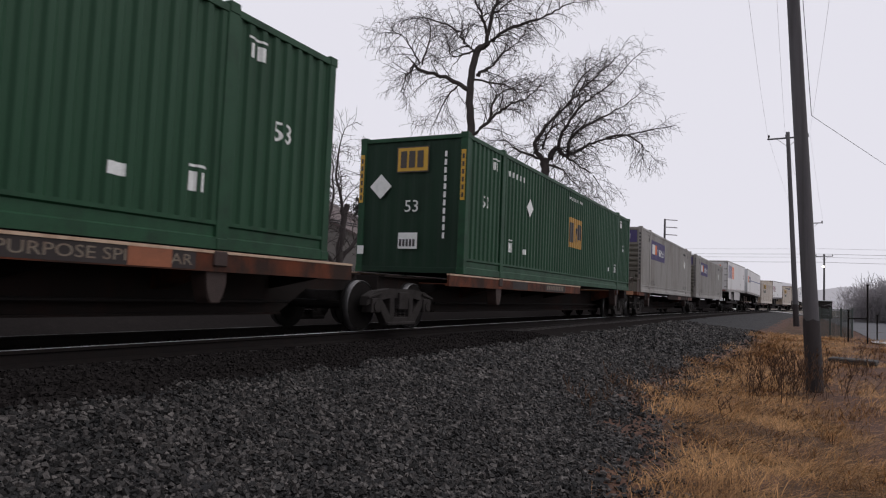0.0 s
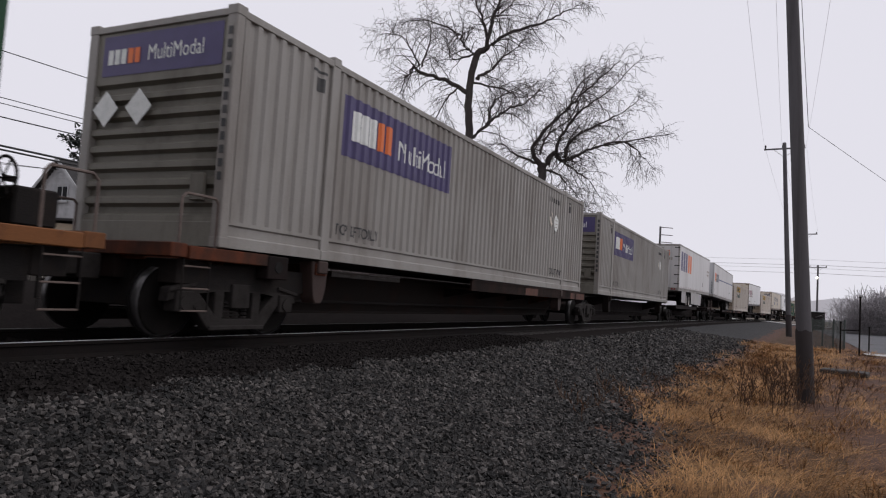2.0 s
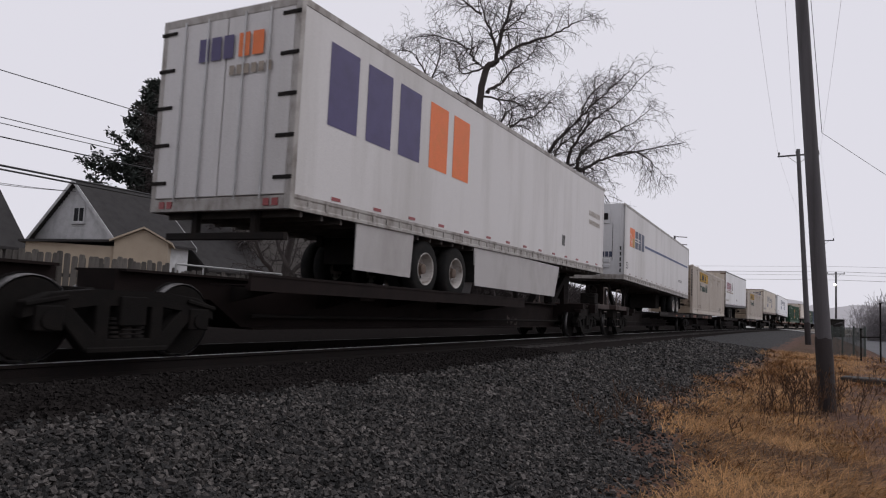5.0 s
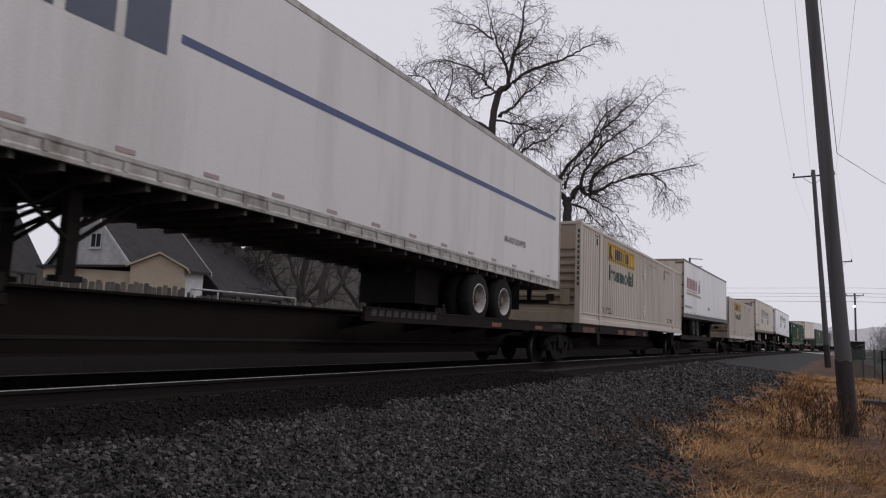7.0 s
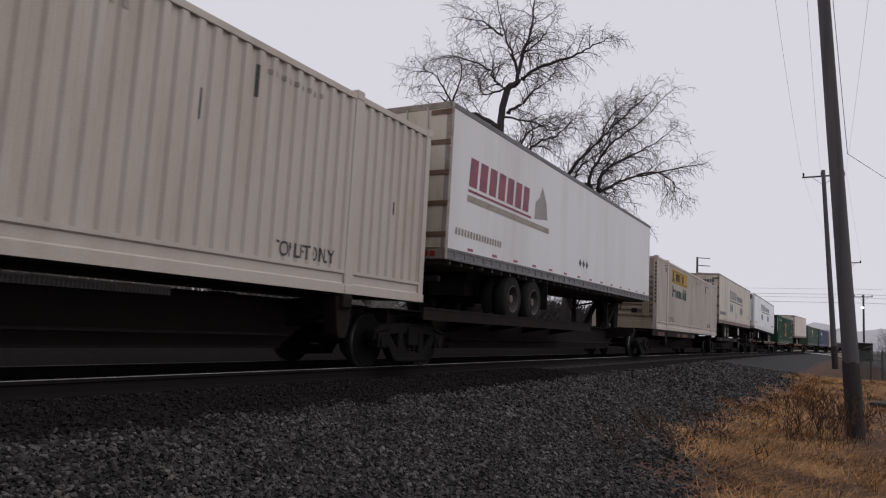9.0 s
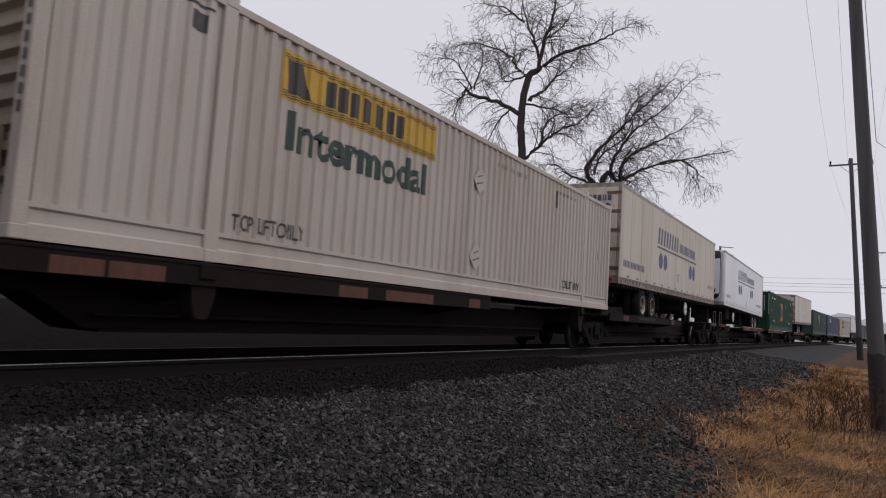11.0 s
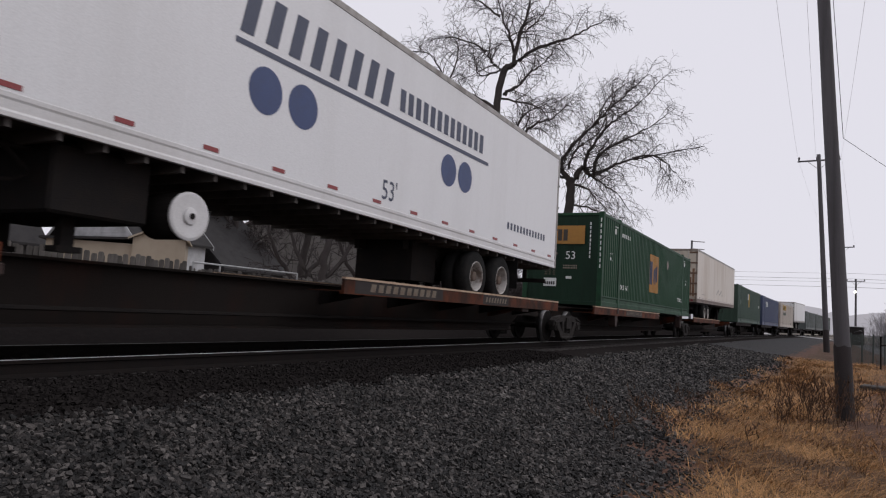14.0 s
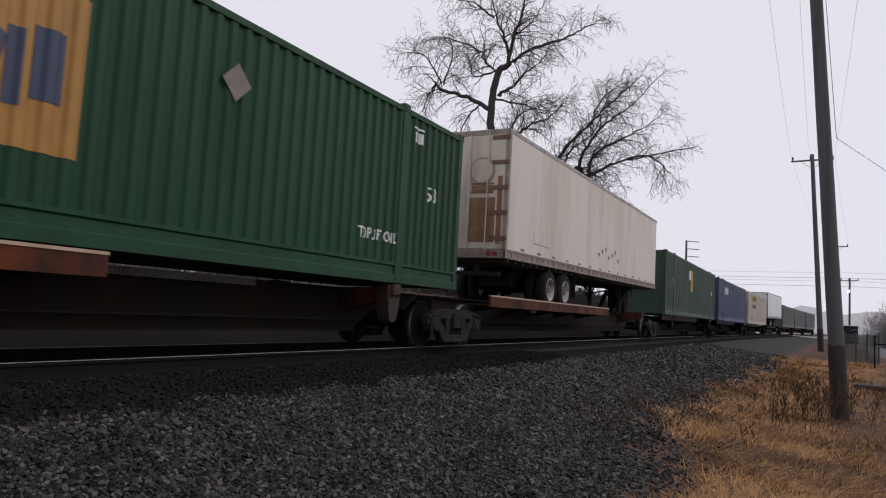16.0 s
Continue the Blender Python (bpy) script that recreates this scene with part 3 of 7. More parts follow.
def wheel(parent, x, y, z, outer, rim=RIM, plate=None):
    """A road wheel: tyre, dished rim, hub and nuts."""
    bm = bmesh.new()
    w = 0.13
    lathe(bm, [(0.28, -w), (0.44, -w), (0.495, -w * 0.75), (0.505, 0), (0.495, w * 0.75), (0.44, w), (0.28, w)], (x, y, z), "x", 24, caps=False)
    tyre = part("tyre", bm, TYRE, parent, smooth=True)
    bm = bmesh.new()
    f = outer * w
    lathe(bm, [(0.298, f * 0.97), (0.287, f * 1.06), (0.272, f * 1.0), (0.258, f * 0.4), (0.245, f * -0.35)], (x, y, z), "x", 24, caps=False)
    part("rim", bm, rim, tyre, "pale steel rim")
    bm = bmesh.new()
    lathe(bm, [(0.245, f * -0.35), (0.21, f * -0.5), (0.06, f * -0.35)], (x, y, z), "x", 24, caps=False)
    part("wheel_disc", bm, plate or rim, tyre, "dished wheel disc")
    bm = bmesh.new()
    lathe(bm, [(0.13, f * -0.36), (0.125, f * 0.0), (0.1, f * 0.05), (0.09, f * 0.7), (0.05, f * 0.76)], (x, y, z), "x", 18)
    part("hub", bm, RUSTHUB, tyre, "rusty dark hub")
    for k in range(5):
        a = 2 * math.pi * (k + 0.3) / 5
        bm = bmesh.new()
        cyl(bm, (x + f * -0.38, y + 0.185 * math.cos(a), z + 0.185 * math.sin(a)), "x", 0.03, 0.03, 10)
        part("rim_hole", bm, TYRE, tyre)
    return tyre


def trailer(skin, label, nose_near, wheels_at, door=None, nose=None, seams=0, tilt=0.012, skirt=None, tank=None, tank_long=2.2, length=16.15, rail_ribs=True, markers=REFLECT, rim=RIM, b=0.9, t=3.78, rail_mat=None, plate=None):
    """A 53-foot road trailer on the platform; its nose or its doors stand at y = 0."""
    thing = tagged(new("semi_trailer"), label, "trailer", group="trailers on the train")
    TILT[0] = -tilt if nose_near else tilt
    rail_mat = rail_mat or ALU
    for s in (1, -1):
        bm = bmesh.new()
        box(bm, *sorted((s * (HALF - 0.03), s * (HALF - 0.008))), 0.05, length - 0.05, b + 0.2, t - 0.1)
        side = part("side_wall", bm, skin, thing)
        if seams:
            bm = bmesh.new()
            for i in range(1, seams):
                y = length * i / seams
                box(bm, *sorted((s * (HALF - 0.009), s * (HALF - 0.003))), y - 0.012, y + 0.012, b + 0.2, t - 0.1)
            part("panel_seam", bm, skin, side)
        bm = bmesh.new()
        prism(bm, [(s * u, z) for u, z in ((HALF - 0.06, b), (HALF, b), (HALF, b + 0.05), (HALF - 0.008, b + 0.06), (HALF - 0.008, b + 0.15), (HALF, b + 0.16), (HALF, b + 0.21), (HALF - 0.06, b + 0.21))], "y", 0.0, length)
        rail = part("bottom_rail", bm, rail_mat, thing, "dented bottom rail", bevel=0.006)
        if rail_ribs and s > 0:
            bm = bmesh.new()
            for i in range(1, 40):
                y = length * i / 40
                box(bm, HALF - 0.01, HALF + 0.004, y - 0.03, y + 0.03, b + 0.055, b + 0.155)
            tagged(part("rail_rivet_strip", bm, rail_mat, rail), kind="stuff")
        one("top_rail", rail_mat if rail_mat is DARKRAIL else ALU, thing, (*sorted((s * (HALF - 0.06), s * HALF)), 0.0, length, t - 0.11, t), bevel=0.01)
    for i in range(14):
        y = 0.9 + i * 1.1
        if y < length - 0.4:
            one("reflector", markers, thing, (HALF - 0.012, HALF - 0.002, y, y + 0.22, b + 0.24, b + 0.29))
    one("roof", skin, thing, (-HALF + 0.03, HALF - 0.03, 0.03, length - 0.03, t - 0.03, t - 0.005))
    bm = bmesh.new()
    box(bm, -HALF + 0.06, HALF - 0.06, 0.05, length - 0.05, b + 0.06, b + 0.14)
    for i in range(34):
        y = 0.3 + i * 0.46
        box(bm, -HALF + 0.06, HALF - 0.06, y, y + 0.05, b - 0.07, b + 0.06)
    part("floor_frame", bm, UNDERSIDE, thing)
    ny, ry = (0.0, length) if nose_near else (length, 0.0)
    nd = 1 if nose_near else -1
    bm = bmesh.new()
    prism(bm, [(-HALF, ny + 0.22 * nd), (-HALF + 0.06, ny + 0.08 * nd), (-HALF + 0.2, ny + 0.01 * nd), (HALF - 0.2, ny + 0.01 * nd), (HALF - 0.06, ny + 0.08 * nd), (HALF, ny + 0.22 * nd), (HALF - 0.03, ny + 0.24 * nd), (-HALF + 0.03, ny + 0.24 * nd)], "z", b + 0.18, t - 0.02)
    front = part("nose_wall", bm, nose or skin, thing)
    one("nose_sill", GRIME if nose is None else ALU, thing, (-HALF + 0.02, HALF - 0.02, *sorted((ny, ny + 0.2 * nd)), b, b + 0.19), bevel=0.01)
    # rear frame, doors and their hardware
    rd = nd
    frame_mat = ALU if door is None else surface("rusty_door_frame", (0.3, 0.26, 0.22), 0.6, dark=(0.12, 0.07, 0.045), amount=0.8, scale=3)
    for s in (1, -1):
        one("door_post", frame_mat, thing, (*sorted((s * (HALF - 0.1), s * (HALF + 0.003))), *sorted((ry, ry - 0.1 * rd)), b, t), bevel=0.01)
        bm = bmesh.new()
        box(bm, *sorted((s * 0.01, s * (HALF - 0.1))), *sorted((ry + 0.004 * rd, ry - 0.04 * rd)), b + 0.2, t - 0.13)
        leaf = part("door", bm, door or skin, thing, bevel=0.008)
        for k in range(5):
            z = b + 0.4 + k * 0.56
            one("hinge", HINGE if door else GRIME, leaf, (*sorted((s * (HALF - (0.42 if door else 0.3)), s * (HALF + 0.008))), *sorted((ry + 0.02 * rd, ry + 0.002 * rd)), z, z + (0.09 if door else 0.05)))
        for x in (0.35, 0.8):
            bm = bmesh.new()
            rod(bm, (s * x, ry + 0.03 * rd, b + 0.15), (s * x, ry + 0.03 * rd, t - 0.1), 0.015)
            part("lock_rod", bm, PIPE, leaf)
    one("door_header", frame_mat, thing, (-HALF + 0.1, HALF - 0.1, *sorted((ry, ry - 0.1 * rd)), t - 0.13, t), bevel=0.01)
    one("door_sill", frame_mat, thing, (-HALF + 0.1, HALF - 0.1, *sorted((ry, ry - 0.12 * rd)), b, b + 0.19), bevel=0.01)
    for x in (-1.05, -0.9, 0.9, 1.05):
        one("tail_lamp", REFLECT, thing, (x - 0.05, x + 0.05, *sorted((ry, ry + 0.012 * rd)), b + 0.05, b + 0.15))
    TILT[0] = 0.0
    # rear guard
    gy = ry - 0.15 * rd
    bm = bmesh.new()
    box(bm, -1.1, 1.1, *sorted((gy, gy - 0.1 * rd)), 0.42, 0.52)
    for x in (-0.55, 0.55):
        box(bm, x - 0.05, x + 0.05, *sorted((gy, gy - 0.1 * rd)), 0.5, b)
    part("rear_guard", bm, GRIME, thing, bevel=0.008)
    # bogie: sliding frame, axles and wheels
    bm = bmesh.new()
    for s in (1, -1):
        box(bm, *sorted((s * 0.42, s * 0.54)), wheels_at - 0.9, wheels_at + 2.2, 0.62, b)
        for dy in (0.0, 1.24):
            prism(bm, [(wheels_at + dy - 0.5, 0.66), (wheels_at + dy + 0.3, 0.66), (wheels_at + dy + 0.12, 0.27), (wheels_at + dy - 0.12, 0.27)], "x", s * 0.44, s * 0.52)
    for dy in (0.0, 1.24):
        cyl(bm, (0, wheels_at + dy, 0.292), "x", 0.07, 2.2, 10)
    if nose_near:
        for s in (1, -1):
            box(bm, *sorted((s * 0.42, s * 0.54)), wheels_at - 1.7, wheels_at - 0.9, b - 0.24, b)
        # made-up solid block that keeps the space before the wheels dark
        box(bm, -0.62, 0.62, wheels_at - 1.5, wheels_at - 0.6, 0.1, b - 0.02)
    # block added between the wheels to shut out the bright background
    box(bm, -0.43, 0.43, wheels_at - 0.8, wheels_at + 2.1, 0.3, b - 0.01)
    part("bogie_frame", bm, GRIME, thing)
    for dy in (0.0, 1.24):
        for s in (1, -1):
            wheel(thing, s * (HALF - 0.2), wheels_at + dy, 0.292, s, rim, plate)
            wheel(thing, s * (HALF - 0.5), wheels_at + dy, 0.292, s, rim, plate)
    for s in (1, -1):
        y = wheels_at + 2.0
        one("mud_flap", TYRE, thing, (*sorted((s * 0.68, s * (HALF - 0.03))), y, y + 0.015, 0.16, 0.8))
    # landing gear
    ly = ny + 3.2 * nd
    for s in (1, -1):
        bm = bmesh.new()
        if skirt:
            prism(bm, [(ly - 0.62, b - 0.01), (ly + 0.55, b - 0.01), (ly + 0.1, 0.3), (ly - 0.1, 0.3)], "x", *sorted((s * 0.63, s * 0.65)))
            part("gear_gusset", bm, GUSSET, thing, "grey triangular steel plate")
        else:
            for d in (-0.75, 0.75):
                rod(bm, (s * 0.6, ly, 0.32), (s * 0.6, ly + d, b), 0.028)
            rod(bm, (s * 0.6, ly - 0.75, b - 0.02), (s * 0.6, ly + 0.75, b - 0.02), 0.03)
            part("gear_brace", bm, GRIME, thing)
    if not skirt:
        bm = bmesh.new()
        hose = [(0.7 + 0.1 * math.sin(k * 0.9), ly - 1.3 * nd + 0.14 * k * nd, b - 0.02 - 0.34 * math.sin(math.pi * k / 8)) for k in range(9)]
        for p, q in zip(hose, hose[1:]):
            rod(bm, p, q, 0.02, 5)
        part("air_hose", bm, GRIME, thing, "black air hose hanging in a loop")
    bm = bmesh.new()
    for s in (1, -1):
        box(bm, *sorted((s * 0.5, s * 0.62)), ly - 0.07, ly + 0.07, 0.0, b)
        box(bm, *sorted((s * 0.46, s * 0.66)), ly - 0.13, ly + 0.13, -0.06, 0.0)
        rod(bm, (s * 0.55, ly, 0.45), (s * 0.55, ly + 0.7 * nd, b), 0.03)
    rod(bm, (-0.56, ly, 0.6), (0.56, ly, 0.82), 0.03)
    part("landing_gear", bm, GRIME, thing)
    if skirt:
        a, c = skirt
        bm = bmesh.new()
        prism(bm, [(a + 0.1, 0.1), (c - 0.35, 0.06), (c, b - 0.02), (a, b + 0.02)], "x", HALF - 0.05, HALF - 0.03)
        part("side_skirt", bm, SKIRT, thing, "smooth grey-white side skirt")
        bm = bmesh.new()
        prism(bm, [(1.6, 0.12), (wheels_at - 0.62, 0.1), (wheels_at - 0.55, b - 0.02), (1.6, b + 0.02)], "x", HALF - 0.05, HALF - 0.03)
        part("side_skirt", bm, SKIRT, thing, "smooth grey-white side skirt")
        bm = bmesh.new()
        prism(bm, [(a + 0.1, 0.1), (c - 0.35, 0.06), (c, b - 0.02), (a, b + 0.02)], "x", -HALF + 0.03, -HALF + 0.05)
        part("side_skirt", bm, SKIRT, thing)
    if tank:
        bm = bmesh.new()
        cyl(bm, (1.1 - tank_long / 2, tank, 0.45), "x", 0.26, tank_long, 22)
        roller = part("air_tank", bm, GRIME, thing, "dark cylinder slung across under the floor", smooth=False)
        bm = bmesh.new()
        lathe(bm, [(0.27, 1.09), (0.27, 1.12), (0.24, 1.13), (0.1, 1.125), (0.09, 1.15), (0.04, 1.16)], (0, tank, 0.45), "x", 24)
        part("end_cap", bm, WHITE, roller, "round white end cap with a dark hub")
        bm = bmesh.new()
        cyl(bm, (1.16, tank, 0.45), "x", 0.035, 0.02, 10)
        part("hub", bm, GRIME, roller)
    return thing


def rail_wheelset(parent, y):
    bm = bmesh.new()
    cyl(bm, (0, 0, 0), "x", 0.075, 1.7, 10)
    for s in (1, -1):
        lathe(bm, [(0.09, s * 0.66), (0.3, s * 0.7), (0.39, s * 0.68), (0.44, s * 0.675), (0.44, s * 0.7)], (0, 0, 0), "x", 28)
        lathe(bm, [(0.39, s * 0.815), (0.3, s * 0.77), (0.12, s * 0.81), (0.1, s * 0.85)], (0, 0, 0), "x", 28)
    axle = part("wheelset", bm, DARKTRUCK, parent, "dark steel wheels on one axle", smooth=False)
    axle.matrix_basis = pose(0, y, -1.09 + 0.425)
    for s in (1, -1):
        bm = bmesh.new()
        lathe(bm, [(0.395, s * 0.702), (0.424, s * 0.703), (0.42, s * 0.808), (0.41, s * 0.818)], (0, 0, 0), "x", 28, caps=False)
        tread = part("wheel_tread", bm, TREAD, parent, "bright worn wheel tread", smooth=True)
        tread.matrix_basis = pose(0, y, -1.09 + 0.425)
    return axle


def railway_truck(parent, y, place, steel):
    """A two-axle freight truck: cast side frames with springs, bolster and wheelsets."""
    bm = bmesh.new()
    box(bm, -1.12, 1.12, y - 0.16, y + 0.16, -0.72, -0.42)
    cyl(bm, (0, y, -0.4), "z", 0.28, 0.12, 18)
    truck = part("truck_bolster", bm, steel, parent, bevel=0.01)
    for s in (1, -1):
        x0, x1 = sorted((s * 0.93, s * 1.08))
        bm = bmesh.new()
        prism(bm, [(y - 1.14, -0.66), (y - 1.12, -0.5), (y - 0.88, -0.41), (y - 0.4, -0.36), (y + 0.4, -0.36), (y + 0.88, -0.41), (y + 1.12, -0.5), (y + 1.14, -0.66), (y + 0.98, -0.6), (y + 0.8, -0.57), (y + 0.4, -0.52), (y - 0.4, -0.52), (y - 0.8, -0.57), (y - 0.98, -0.6)], "x", x0, x1)
        for d in (1, -1):
            prism(bm, [(y + d * 0.88, -0.55), (y + d * 0.68, -0.53), (y + d * 0.36, -0.83), (y + d * 0.36, -0.97), (y + d * 0.5, -0.97)][::d], "x", x0, x1)
            prism(bm, [(y + d * 0.41, -0.5), (y + d * 0.25, -0.5), (y + d * 0.25, -0.95), (y + d * 0.4, -0.95)][::d], "x", x0, x1)
            box(bm, x0 - 0.02, x1 + 0.03, y + d * 0.9 - 0.14, y + d * 0.9 + 0.14, -0.77, -0.53)
            prism(bm, [(y + d * 1.14, -0.5), (y + d * 0.72, -0.42), (y + d * 0.72, -0.47), (y + d * 1.14, -0.55)][::d], "x", x1 if s > 0 else x0 - 0.03, x1 + 0.03 if s > 0 else x0)
        box(bm, x0 - 0.02, x1 + 0.02, y - 0.49, y + 0.49, -0.99, -0.93)
        box(bm, x0, x1, y - 0.36, y + 0.36, -0.96, -0.85)
        frame_ = part("side_frame", bm, steel, truck, "cast side frame with two triangular openings", bevel=0.012)
        for k in (-0.15, 0.0, 0.15):
            bm = bmesh.new()
            for j in range(5):
                cyl(bm, (s * 1.0, y + k, -0.83 + j * 0.045), "z", 0.065, 0.026, 10)
            part("spring", bm, GRIME, truck)
        for d in (1, -1):
            bm = bmesh.new()
            cyl(bm, (s * 1.1, y + d * 0.9, -0.665), "x", 0.085, 0.06, 12)
            part("bearing_cap", bm, steel, truck)
    for d in (1, -1):
        SPINS.append((rail_wheelset(truck, y + d * 0.9), place + y + d * 0.9))
    return truck


def platform(paint, label, deck, front, trucks, place, load, ends=(), sign="", strip=False, deck_paint=None, low=0.0, folded=False):
    """One platform of a spine car under a load whose near end is y = 0. front, the centre of its near joint."""
    car = tagged(new("spine_car"), label, "rail car", group="spine car platforms")
    y0, y1 = front
    bm = bmesh.new()
    prism(bm, [(y0 + 0.35, -0.42), (y0 + 1.8, -0.42), (y0 + 2.4, -0.78), (y1 - 2.4, -0.78), (y1 - 1.8, -0.42), (y1 - 0.35, -0.42), (y1 - 0.35, -0.12), (y0 + 0.35, -0.12)], "x", -0.33, 0.33)
    spine = part("spine_beam", bm, paint if paint is BROWN else RUSTBEAM, car)
    bm = bmesh.new()
    box(bm, -0.45, 0.45, y0 + 0.4, y1 - 0.4, -0.14, -0.11)
    box(bm, -0.45, 0.45, y0 + 2.5, y1 - 2.5, -0.81, -0.78)
    part("spine_flange", bm, paint if paint is BROWN else RUSTBEAM, spine)
    for y in (2.08, 14.07):
        for s in (1, -1):
            bm = bmesh.new()
            prism(bm, [(s * 0.3, -0.1), (s * 1.27, -0.06), (s * 1.27, -0.22), (s * 0.3, -0.5)][::s], "y", y - 0.13, y + 0.13)
            arm = part("cross_arm", bm, paint, car)
            bm = bmesh.new()
            if folded:
                box(bm, *sorted((s * 1.02, s * 1.225)), y - 0.2, y + 0.2, -0.34, -0.23)
            else:
                prism(bm, [(y - 0.2, -0.03), (y + 0.2, -0.03), (y + 0.15, -0.42), (y + 0.12, -0.56), (y + 0.07, -0.63), (y - 0.07, -0.63), (y - 0.12, -0.56), (y - 0.15, -0.42)], "x", *sorted((s * 1.02, s * 1.25)))
                box(bm, *sorted((s * 1.2, s * 1.31)), y - 0.11, y + 0.11, -0.2, -0.02)
            part("container_pedestal", bm, BROWN if paint is BROWN else PEDESTAL, arm, bevel=0.015)
    if deck:
        deck_paint = deck_paint or paint
        a, c = (-0.6, 8.85) if deck == "near" else (load - (9.2 if paint is ORANGE and sign == "bars" else 8.7), load if paint is ORANGE and sign == "bars" else load + 0.65)
        for s in (1, -1):
            bm = bmesh.new()
            prism(bm, [(s * u, z) for u, z in ((0.62, -0.213), (1.235, -0.213), (1.235, -0.045 - low), (1.285, -0.045 - low), (1.285, -0.26 - low * 0.5), (1.2, -0.26), (1.2, -0.228), (0.62, -0.228))], "y", a, c)
            floor_ = part("wheel_deck", bm, deck_paint, car)
            bm = bmesh.new()
            box(bm, *sorted((s * 1.228, s * 1.296)), a, c, -0.05 - low, -0.018 - low)
            part("deck_edge", bm, DECKTOP if deck_paint is ORANGE else deck_paint, floor_, "worn pale edge" if deck_paint is ORANGE else "")
            if deck_paint is DEEPRUST and s > 0:
                for y, w in ((10.9, 1.0), (15.1, 0.45), (15.75, 0.95)):
                    one("paint_patch", OLDORANGE, floor_, (1.285, 1.2885, y, y + w, -0.25, -0.07), label="remnant of old orange paint")
            if paint is BROWN and s > 0 and deck == "far":
                for y in (12.02, 14.5):
                    one("reflector", DIMORANGE, floor_, (1.285, 1.2885, y, y + 0.48, -0.25, -0.17), label="dull orange reflector")
            if paint is BROWN and s > 0 and deck == "near" and (strip or sign):
                for y, w in ((0.97, 0.52), (1.53, 0.62), (4.9, 0.65), (6.0, 1.35), (8.6, 0.42)) if strip else ((1.35, 0.55), (7.7, 0.45)):
                    y = a + y if deck == "near" else c - y - w
                    one("paint_patch", OLDORANGE, floor_, (1.285, 1.2885, y, y + w, -0.255, -0.1), label="remnant of old orange paint")
            for k in range(5):
                y = a + 0.7 + k * (c - a - 1.4) / 4
                bm = bmesh.new()
                prism(bm, [(s * 0.3, -0.229), (s * 1.2, -0.229), (s * 1.2, -0.26), (s * 0.3, -0.44)][::s], "y", y - 0.03, y + 0.03)
                part("deck_bracket", bm, GRIME, floor_)
        if sign:
            ink = LETTER if paint is ORANGE else FAINT
            worded = sign == "ALL PURPOSE SPINE CAR"
            lay = dict(ribbed=False, x=1.285)
            if worded:
                spots = [(3.25, 2.47)] if deck == "near" else [(9.6, 3.22), (13.36, 0.34)]
                start, wide = (3.32, 2.33) if deck == "near" else (11.0, 2.65)
            elif deck == "near":
                spots, start, wide = [(2.9, 1.05), (5.4, 1.85)], (5.5 if paint is ORANGE else 2.5), (1.55 if paint is ORANGE else 2.2)
            else:
                spots, start, wide = [(7.2, 2.7), (11.6, 1.3)], 7.6, 2.1
            if paint is ORANGE:
                for y, w in spots:
                    on_side(rect(w, 0.2), y, -0.245, PANEL, car, "dark_panel", "sooty brown painted panel", out=0.002, **lay)
            bm = lettering(sign, wide, 0.12, 0.004) if worded else bars(10, wide, 0.12, 0.35, 0.03)
            on_side(bm, start, -0.205, ink, car, "lettering", out=0.004, **lay)
            if deck == "far" and paint is not ORANGE:
                on_side(bars(4, 0.7, 0.1, 0.35, 0.05), a + 8.3, -0.2, ink, car, "lettering", out=0.004, **lay)
            if not worded and deck == "far" and paint is ORANGE:
                on_side(bars(8, 1.1, 0.1, 0.5, 0.04), 11.72, -0.2, ink, car, "lettering", out=0.004, **lay)
            if worded and deck == "far":
                on_side(rect(0.56, 0.2), 12.8, -0.245, surface("fresh_orange_patch", (0.26, 0.08, 0.03), 0.6, dark=(0.16, 0.055, 0.025), amount=0.6, scale=3), car, "paint_patch", out=0.006, **lay)
    if strip and deck:
        y = 9.45 if deck == "near" else 3.5
        grate = one("walkway_strip", GALV, car, (0.36, 0.47, y, y + 2.3, -0.12, -0.1))
        for k in range(46):
            one("grating_tooth", GALV, grate, (0.452, 0.47, y + 0.05 * k, y + 0.05 * k + 0.034, -0.2, -0.12))
    # hose and cable run
    bm = bmesh.new()
    rod(bm, (0.5, y0 + 2.4, -0.62), (0.5, y1 - 2.4, -0.62), 0.025)
    part("brake_pipe", bm, GRIME, car)
    for y in trucks:
        railway_truck(car, y, place, TRUCK if paint is ORANGE else DARKTRUCK)
    for d, y in ends:
        # end sill of a car with coupler, handrails and steps
        sill = PEDESTAL if paint is BROWN else ENDORANGE if d < 0 else ORANGE
        bm = bmesh.new()
        box(bm, -1.27, 1.27, y - 0.12, y + 0.12, -0.16, 0.0)
        box(bm, -0.6, 0.6, *sorted((y, y + 1.4 * d)), -0.2, -0.06)
        part("end_sill", bm, sill, car, "rust-brown end sill" if paint is BROWN else "rust-stained orange end sill", bevel=0.01)
        for x in (1.12, -1.29):
            one("end_stringer", sill, car, (x, x + 0.17, *sorted((y + 0.13 * d, y + 1.45 * d)), -0.17, -0.02), bevel=0.01)
            socket = one("stringer_socket", BROWN, car, (x - 0.02, x + 0.18, *sorted((y + 1.45 * d, y + 1.85 * d)), -0.33, -0.03), bevel=0.012)
            bm = bmesh.new()
            cyl(bm, (x + (0.182 if x > 0 else -0.022), y + 1.65 * d, -0.17), "x", 0.075, 0.012, 12)
            part("socket_hole", bm, TYRE, socket)
